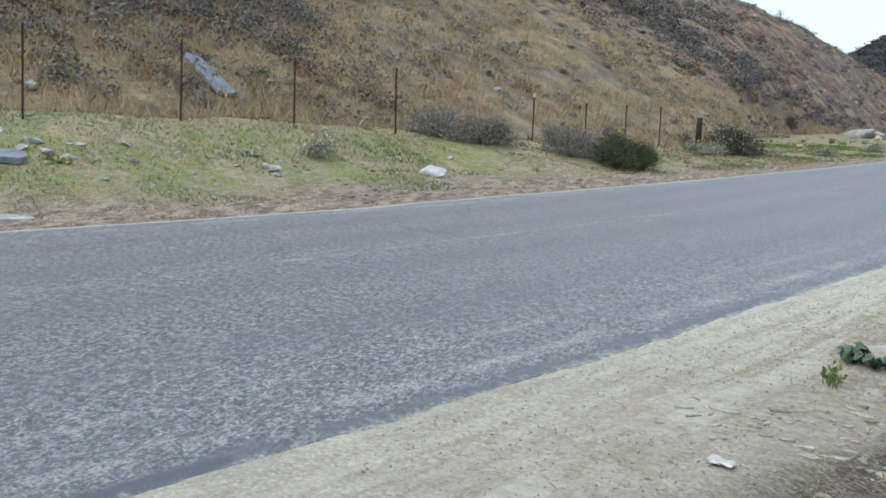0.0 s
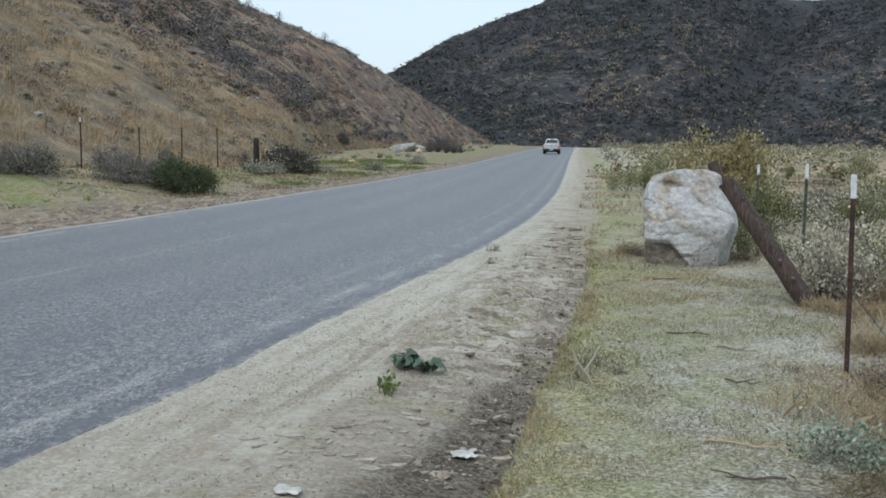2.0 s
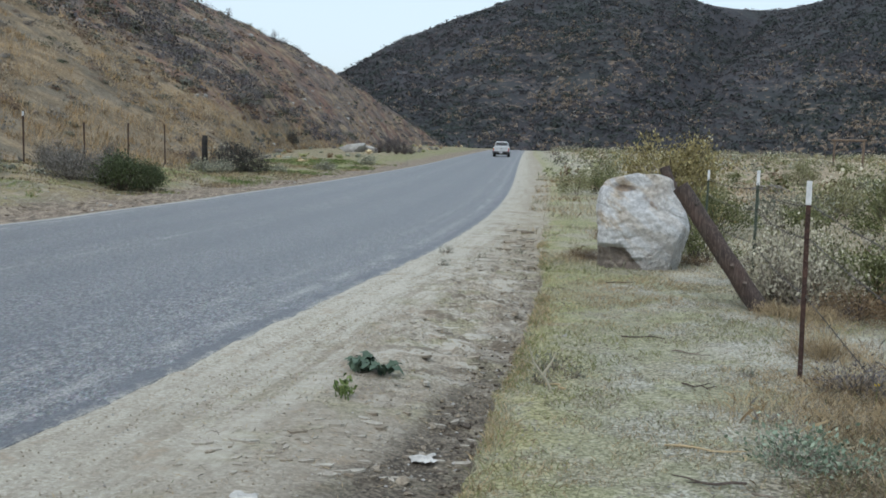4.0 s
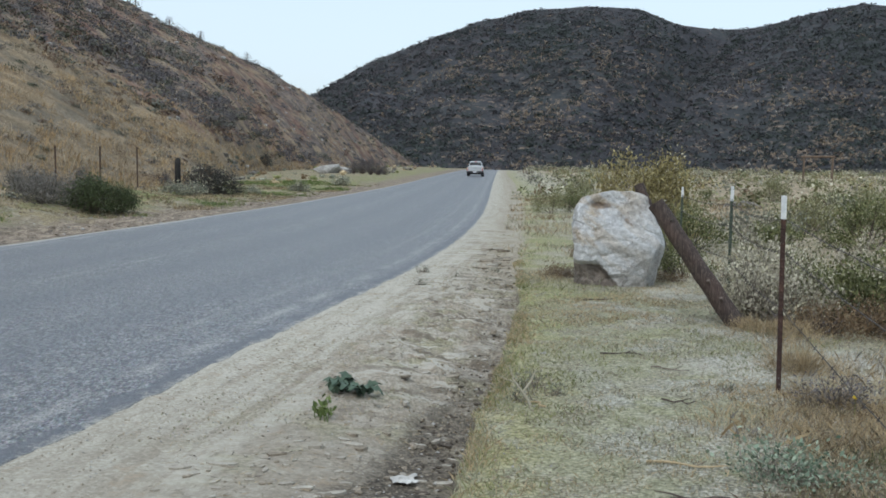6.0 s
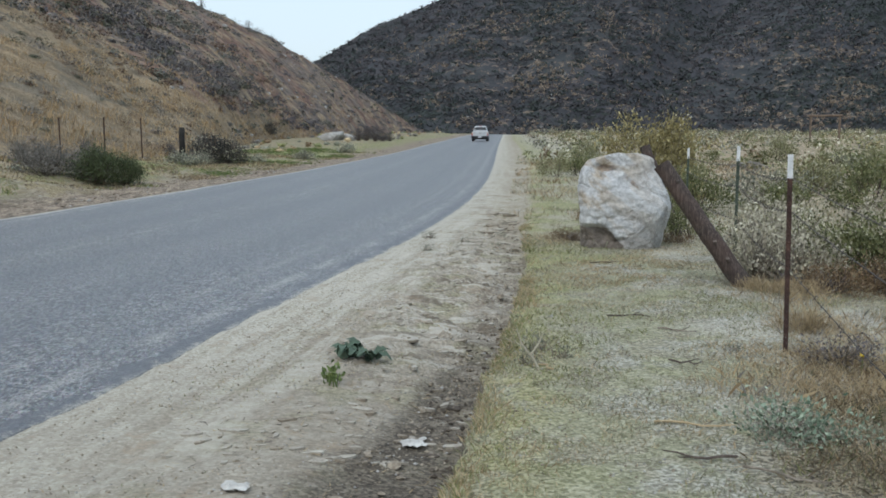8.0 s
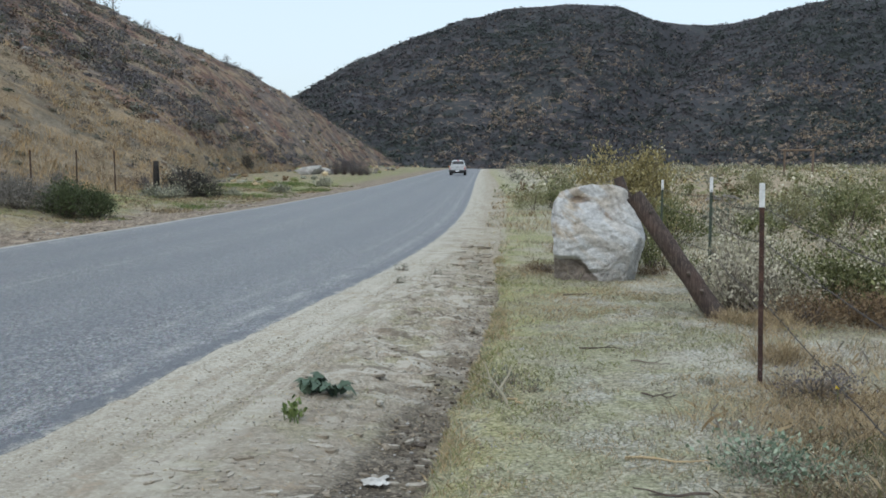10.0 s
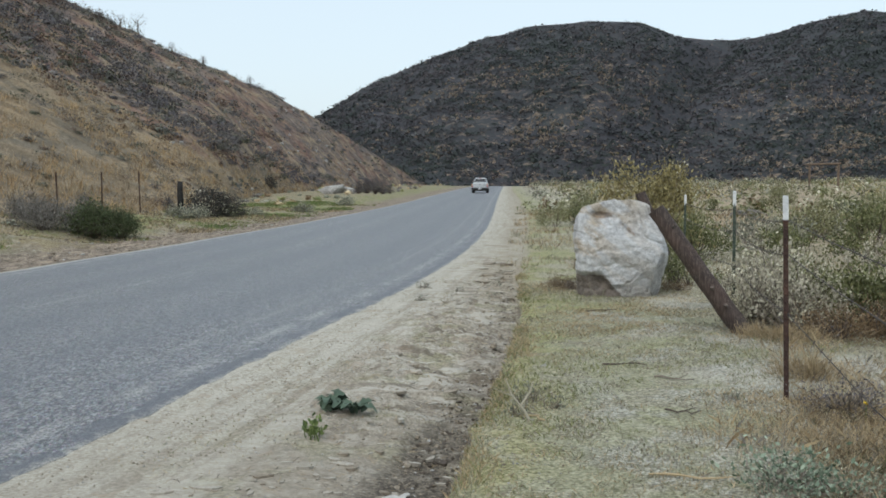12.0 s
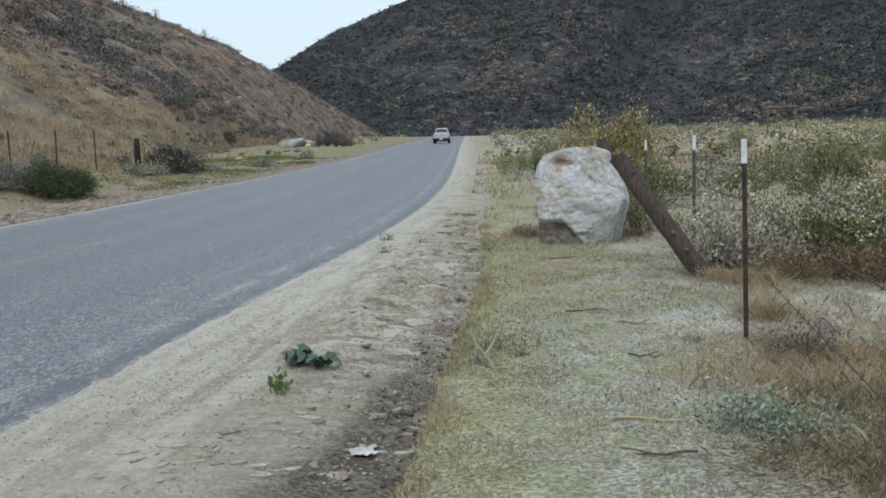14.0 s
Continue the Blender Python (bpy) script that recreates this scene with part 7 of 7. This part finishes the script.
# broken crust plates between the sand and the gully
def scatter_plates(name, label, category, rng, pos, size, thick, turn, tilt, mats, which):
    """Flat uneven plates with a chipped rim: a seven-sided top, undercut sides and a hidden base."""
    n, sides = len(pos), 7
    th = (np.arange(sides) + rng.uniform(-0.3, 0.3, (n, sides))) * 2 * np.pi / sides
    r = size[:, None] * rng.uniform(0.6, 1.15, (n, sides))
    u, v = np.cos(th) * r, np.sin(th) * r * 0.45
    c, s = np.cos(turn)[:, None], np.sin(turn)[:, None]
    px, py = u * c - v * s, u * s + v * c
    lift = px * (tilt[:, None] * rng.uniform(-0.4, 0.4, (n, 1))) + py * tilt[:, None]
    top = np.stack([px, py, lift + thick[:, None] * rng.uniform(0.8, 1.2, (n, sides))], 2)
    low = np.stack([px * 0.92, py * 0.9, lift - thick[:, None]], 2)
    verts = (np.concatenate([top, low], 1) + pos[:, None]).reshape(-1, 3)
    base = (np.arange(n) * 2 * sides)[:, None]
    faces = (base + np.arange(sides)[None]).tolist()
    for k in range(sides):
        m = (k + 1) % sides
        faces += (base + np.array([[k, k + sides, m + sides, m]])).tolist()
    ob = new(name, mesh_of(name, verts, faces, mats, False, np.tile(which, sides + 1)))
    return tagged(ob, label, category, kind="stuff")

x, y = near_field(12000, -2.4, 2.8, 4.6, 20)
s, g = x - edge_right(y), x - gully_lip(y)
keep = (s > 0.7) & (g < -0.05) & (fbm(x * 1.3, y * 0.8, 145) + 0.16 * ramp(-0.9, -0.3, g) > 0.62) & (rng.uniform(0, 1, len(x)) < np.clip(2.6 / y, 0.1, 0.5))
x, y, g = x[keep], y[keep], g[keep]
n = len(x)
size = 0.018 + (0.05 + 0.018 * np.clip(y - 6, 0, 7)) * rng.uniform(0, 1, n) ** 2.6
SAND_CRUST = mottled("pale_sand_crust", (0.24, 0.212, 0.175), (0.37, 0.338, 0.285), (0.50, 0.468, 0.405), 40)
scatter_plates("crust_plates", "broken plates of dried sandy crust beside the gully", "crust", rng, np.stack([x, y, ground_z(x, y) + 0.001], 1), size, 0.004 + size * 0.10, rng.normal(0.3, 0.7, n), rng.normal(-0.03, 0.09, n), (SAND_CRUST, CLOD, WET), np.where((g > -0.3) & (y < 7.5) & (rng.uniform(0, 1, n) > 0.4), 2, rng.choice(2, n, p=(0.55, 0.45))))

# clods and rubble along the far edge of the road
x, y = near_field(60000, -16, 0, 5.5, 34)
q = edge_left(y) - x
keep = (q > 0.12) & (q < 3.0) & (rng.uniform(0, 1, len(x)) < 0.5 * (1 - ramp(1.0, 3.0, q)) + 0.05) & (fbm(x * 0.9, y * 0.9, 147) > 0.46)
x, y = x[keep], y[keep]
n = len(x)
size = 0.012 + 0.05 * rng.uniform(0, 1, n) ** 4
BROWN_CLOD = mottled("brown_earth_clod", (0.10, 0.078, 0.06), (0.20, 0.158, 0.122), (0.34, 0.285, 0.225), 20)
scatter_plants("rubble", "brown clods and rubble along the far road edge", "rubble", rng, np.stack([x, y, ground_z(x, y) - 0.01], 1), size, size * 0.8, 0, 0, (BROWN_CLOD, CLOD, FIELD_STONE), rng.choice(3, n, p=(0.7, 0.24, 0.06)), core=0.9)

# straw and twig litter lying flat
x, y = near_field(19000, -2.6, 5.5, 3.2, 15)
keep = (x - edge_right(y) > 0.4) & (fbm(x * 1.2, y * 1.2, 151) > 0.43)
x, y = x[keep], y[keep]
n = len(x)
scatter_blades("straw_litter", "bits of straw and twig lying on the ground", "litter", rng, np.stack([x, y, ground_z(x, y) + 0.004], 1), np.full(n, 0.012), 0.004 + 0.0003 * y, 6.0, (STRAW, DARK_TWIG, TWIG), rng.choice(3, n, p=(0.5, 0.22, 0.28)))

# clods that stand out in the gully
CLODS = "earth clods in the gully"
clod_kinds = [make_rock("clod", 160 + k, (0.13, 0.10, 0.07), CLOD, 8, 0.16, "crumbled earth clod lying in the washed gully", "clod", CLODS, 2) for k in range(4)]
used = set()
for k in range(90):
    y = 3.6 + 15 * (k / 90) ** 1.3
    x = float(gully_lip(y)) - 0.05 - 0.45 * rng.uniform() ** 1.6
    s = 0.22 + 0.75 * rng.uniform() ** 2.4
    m = pose(x, y, float(ground_z(x, y)) + 0.012 * s, rng.uniform(-15, 15), rng.uniform(-15, 15), rng.uniform(0, 360)) @ Matrix.Diagonal((s, s * rng.uniform(0.8, 1.5), s * rng.uniform(0.7, 1.3), 1))
    j = k % 4
    if j in used:
        copy_thing(clod_kinds[j], m)
    else:
        used.add(j)
        clod_kinds[j].matrix_basis = m

# broad-leaved plant, sprig and weeds
def make_leaf(length, width, curl, fold, mat_segments=6):
    """A broad leaf with a midrib fold and a wavy rim, along +y."""
    verts, faces = [], []
    for i in range(mat_segments + 1):
        t = i / mat_segments
        w = width * math.sin(math.pi * min(1, 0.12 + 0.86 * t)) ** 0.8 * 0.5
        y, z = length * t, curl * math.sin(math.pi * t * 0.8) - 0.55 * curl * t * t
        for sx in (-1, 0, 1):
            verts.append((sx * w * (1 + 0.15 * math.sin(9 * t + sx)), y, z + abs(sx) * w * fold + 0.012 * math.sin(14 * t + 2 * sx) * abs(sx)))
    for i in range(mat_segments):
        for k in (0, 1):
            a = i * 3 + k
            faces.append((a, a + 1, a + 4, a + 3))
    return verts, faces

def make_rosette(name, label, seed, leaves, length, mat, lift, place, stem=0.0):
    g = np.random.default_rng(seed)
    root = tagged(new(name), label, "plant")
    for k in range(leaves):
        l = length * g.uniform(0.65, 1.1)
        v, f = make_leaf(l, l * g.uniform(0.38, 0.55), l * g.uniform(0.2, 0.45), g.uniform(0.15, 0.5))
        ob = piece("leaf", v, f, mat, root, "", True)
        ob.matrix_basis = pose(g.normal() * 0.05 * length / 0.2, g.normal() * 0.02, stem * k / leaves + 0.01, lift + g.uniform(-12, 22), g.uniform(-15, 15), 360 * k / leaves + g.uniform(-25, 25))
    if stem:
        v, f = tube([(0, 0, -0.02), (0.005, 0, stem * 0.5), (0, 0.004, stem)], [0.005, 0.004, 0.002], 6)
        piece("stem", v, f, FRESH, root)
    root.matrix_basis = place
    return root

def spot(x, y, turn=0, s=1.0):
    return pose(x, y, float(ground_z(x, y)), 0, 0, turn) @ Matrix.Scale(s, 4)

make_rosette("mallow_plant", "dark blue-green broad-leaved plant low on the sandy verge", 5, 22, 0.165, MALLOW, 18, spot(-0.37, 6.72, 20))
make_rosette("mallow_plant", "dark green wilted leaves beside the broad-leaved plant", 6, 9, 0.14, MALLOW, 10, spot(-0.22, 6.62, 70))
sprig = make_shrub("sprig", "small fresh green sprig standing on the sandy verge", "plant", 41, 0.075, 0.13, 12, 60, 0.042, SPRIG, FRESH, 0.2, None, None, 0, 0.6, "", 0.6)
copies(sprig, [stand(-0.46, 6.03, 1.0)], rng, 0.0)
weed_a = make_shrub("weed_clump", "blue-green leafy weed clump on the turf near the fence", "weed", 801, 0.36, 0.17, 46, 480, 0.036, BLUE_GREEN, TWIG, 0.24, 60, CREAM, 0.014, 0.5, "blue-green weeds", 0.5)
copies(weed_a, [stand(*q) for q in ((2.05, 4.92, 0.95), (1.9, 4.72, 0.65), (2.22, 4.72, 0.7), (2.16, 5.1, 0.6))], rng)
weed_b = make_shrub("grey_weed", "sparse grey-green weed on the lip of the gully", "weed", 803, 0.16, 0.16, 22, 130, 0.028, SAGE, TWIG, 0.22, None, None, 0, 0.5, "grey-green weeds")
copies(weed_b, [stand(*q) for q in ((0.98, 6.75, 1.0), (1.10, 6.55, 0.8), (0.86, 6.4, 0.8), (2.35, 6.65, 0.7), (0.34, 12.6, 0.8), (0.42, 14.0, 1.0), (0.9, 13.4, 0.7), (1.35, 13.2, 0.8), (1.5, 14.3, 0.9))], rng)
grey_clump = make_shrub("twig_clump", "grey tangled twig clump beside the fence wire", "weed", 805, 0.34, 0.32, 60, 700, 0.03, PURPLE_SCRUB, TWIG, 0.2, None, None, 0, 0.6, "twig clumps")
copies(grey_clump, [stand(*q) for q in ((2.98, 6.3, 0.9), (4.05, 9.3, 0.9), (2.5, 13.5, 0.7))], rng)
straw_bush = make_shrub("straw_clump", "pale straw-coloured grass clump by the sandy patch", "weed", 807, 0.3, 0.22, 50, 1500, 0.11, STRAW, TWIG, 0.25, None, None, 0, 1.2, "straw clumps", 0.05)
copies(straw_bush, [stand(*q) for q in ((3.18, 7.4, 0.9), (3.55, 9.2, 0.8), (3.8, 8.95, 0.9), (3.75, 6.2, 0.8), (3.5, 5.3, 0.7))], rng)
blossom = make_rosette("yellow_flower", "single small yellow flower among dry weeds", 11, 8, 0.022, lens_paint("yellow_petal", (0.75, 0.52, 0.03)), 10, spot(2.95, 5.95) @ Matrix.Translation((0, 0, 0.12)))
v, f = tube([(0, 0, -0.13), (0, 0, 0)], [0.002, 0.0015], 5)
piece("stem", v, f, FRESH, blossom)

# a pale dry stalk standing out of the weeds on the lip
stalk = tagged(new("dry_stalk"), "pale dry branching stalk on the grassy lip", "stalk")
for name, pts, r in (("stem", [(0.06, 0, -0.02), (0.02, 0.0, 0.06), (-0.05, 0.01, 0.15), (-0.08, 0.02, 0.24)], 0.010), ("branch", [(0.0, 0.0, 0.09), (0.05, 0.01, 0.16), (0.07, 0.0, 0.22)], 0.007), ("branch", [(-0.04, 0.01, 0.14), (-0.11, 0.0, 0.17), (-0.15, 0.01, 0.19)], 0.003)):
    v, f = tube(pts, [r * (1 - 0.22 * k) for k in range(len(pts))], 6, 0.2, 4)
    piece(name, v, f, PALE_TWIG, stalk)
stalk.matrix_basis = spot(0.84, 6.2, 0, 1.15)

# litter and sticks
def make_scrap(label, seed, size, place):
    g = 9
    verts = []
    for i in range(g):
        for k in range(g):
            u, w = i / (g - 1) - 0.5, k / (g - 1) - 0.5
            p = Vector((u * 7 + seed, w * 7, seed))
            rim = 1 + 0.55 * noise.noise(Vector((1.6 * math.cos(math.atan2(w, u)) + seed, 1.6 * math.sin(math.atan2(w, u)), seed)))
            verts.append((u * size * rim, w * size * 0.8 * rim, 0.012 + size * 0.22 * abs(noise.noise(p * 0.6)) + size * 0.05 * noise.noise(p * 2.3)))
    ob = tagged(new("paper_scrap", mesh_of("paper_scrap", verts, grid_faces(g, g), (PAPER,))), label, "litter")
    ob.matrix_world = place
    m = ob.modifiers.new("thickness", "SOLIDIFY")
    m.thickness = 0.002
    return ob

make_scrap("crumpled white paper lying in the damp gully", 3, 0.15, spot(0.05, 5.1, 15))
make_scrap("small white paper scrap lying on the sandy verge", 9, 0.12, spot(-0.76, 4.24, -10))
for seed, (x, y, turn, l) in enumerate(((1.55, 4.95, -18, 0.42), (1.42, 4.45, 160, 0.35), (1.75, 4.2, -30, 0.4), (1.92, 6.35, -25, 0.22), (0.92, 6.25, 110, 0.22), (1.9, 7.9, -10, 0.35), (2.15, 7.35, -22, 0.3), (2.4, 11.2, 15, 0.4))):
    g = np.random.default_rng(900 + seed)
    pts = [(l * (t - 0.5), 0.03 * g.normal(), 0.012 + 0.01 * g.uniform()) for t in np.linspace(0, 1, 6)]
    v, f = tube(pts, [0.007, 0.0075, 0.006, 0.006, 0.005, 0.003], 6, 0.3, seed)
    stick = tagged(new("stick"), "dry pale stick lying on the turf" if seed % 2 == 0 else "dark dry twig lying on the turf", "stick", "sticks on the turf")
    piece("twig", v, f, STRAW if seed in (0, 4) else (TWIG if seed % 2 == 0 else DARK_TWIG), stick)
    k = 3
    v, f = tube([pts[k], (pts[k][0] + 0.06, pts[k][1] + 0.07, 0.03)], [0.004, 0.002], 5)
    piece("side_twig", v, f, TWIG if seed % 2 == 0 else DARK_TWIG, stick)
    stick.matrix_basis = spot(x, y, turn)
pebble = make_rock("stone", 171, (0.06, 0.05, 0.035), FIELD_STONE, 5, 0.05, "small white stone lying on the turf", "stone", "", 2)
pebble.matrix_world = spot(1.25, 7.95)

# a crack across the far lane
CRACK = mottled("crack_shadow", (0.05, 0.055, 0.06), (0.075, 0.08, 0.088), (0.11, 0.115, 0.125), 40)
def make_crack(points, wide):
    verts, faces = [], []
    for i, (x, y) in enumerate(points):
        t = (x - float(edge_left(y))) / float(edge_right(y) - edge_left(y))
        z = 0.014 + 0.05 * (1 - (2 * t - 1) ** 2) + 0.002
        w = wide * (0.5 + noise.random())
        verts += [(x, y - w, z), (x + 0.01, y + w, z)]
    for i in range(len(points) - 1):
        faces.append((2 * i, 2 * i + 2, 2 * i + 3, 2 * i + 1))
    return tagged(new("road_crack", mesh_of("road_crack", verts, faces, (CRACK,))), "thin dark crack in the asphalt", "crack", kind="structure")

g = np.random.default_rng(33)
make_crack([(-6.4 + 0.14 * k, 10.6 - 0.05 * k + 0.05 * g.normal(), ) for k in range(12)], 0.004)
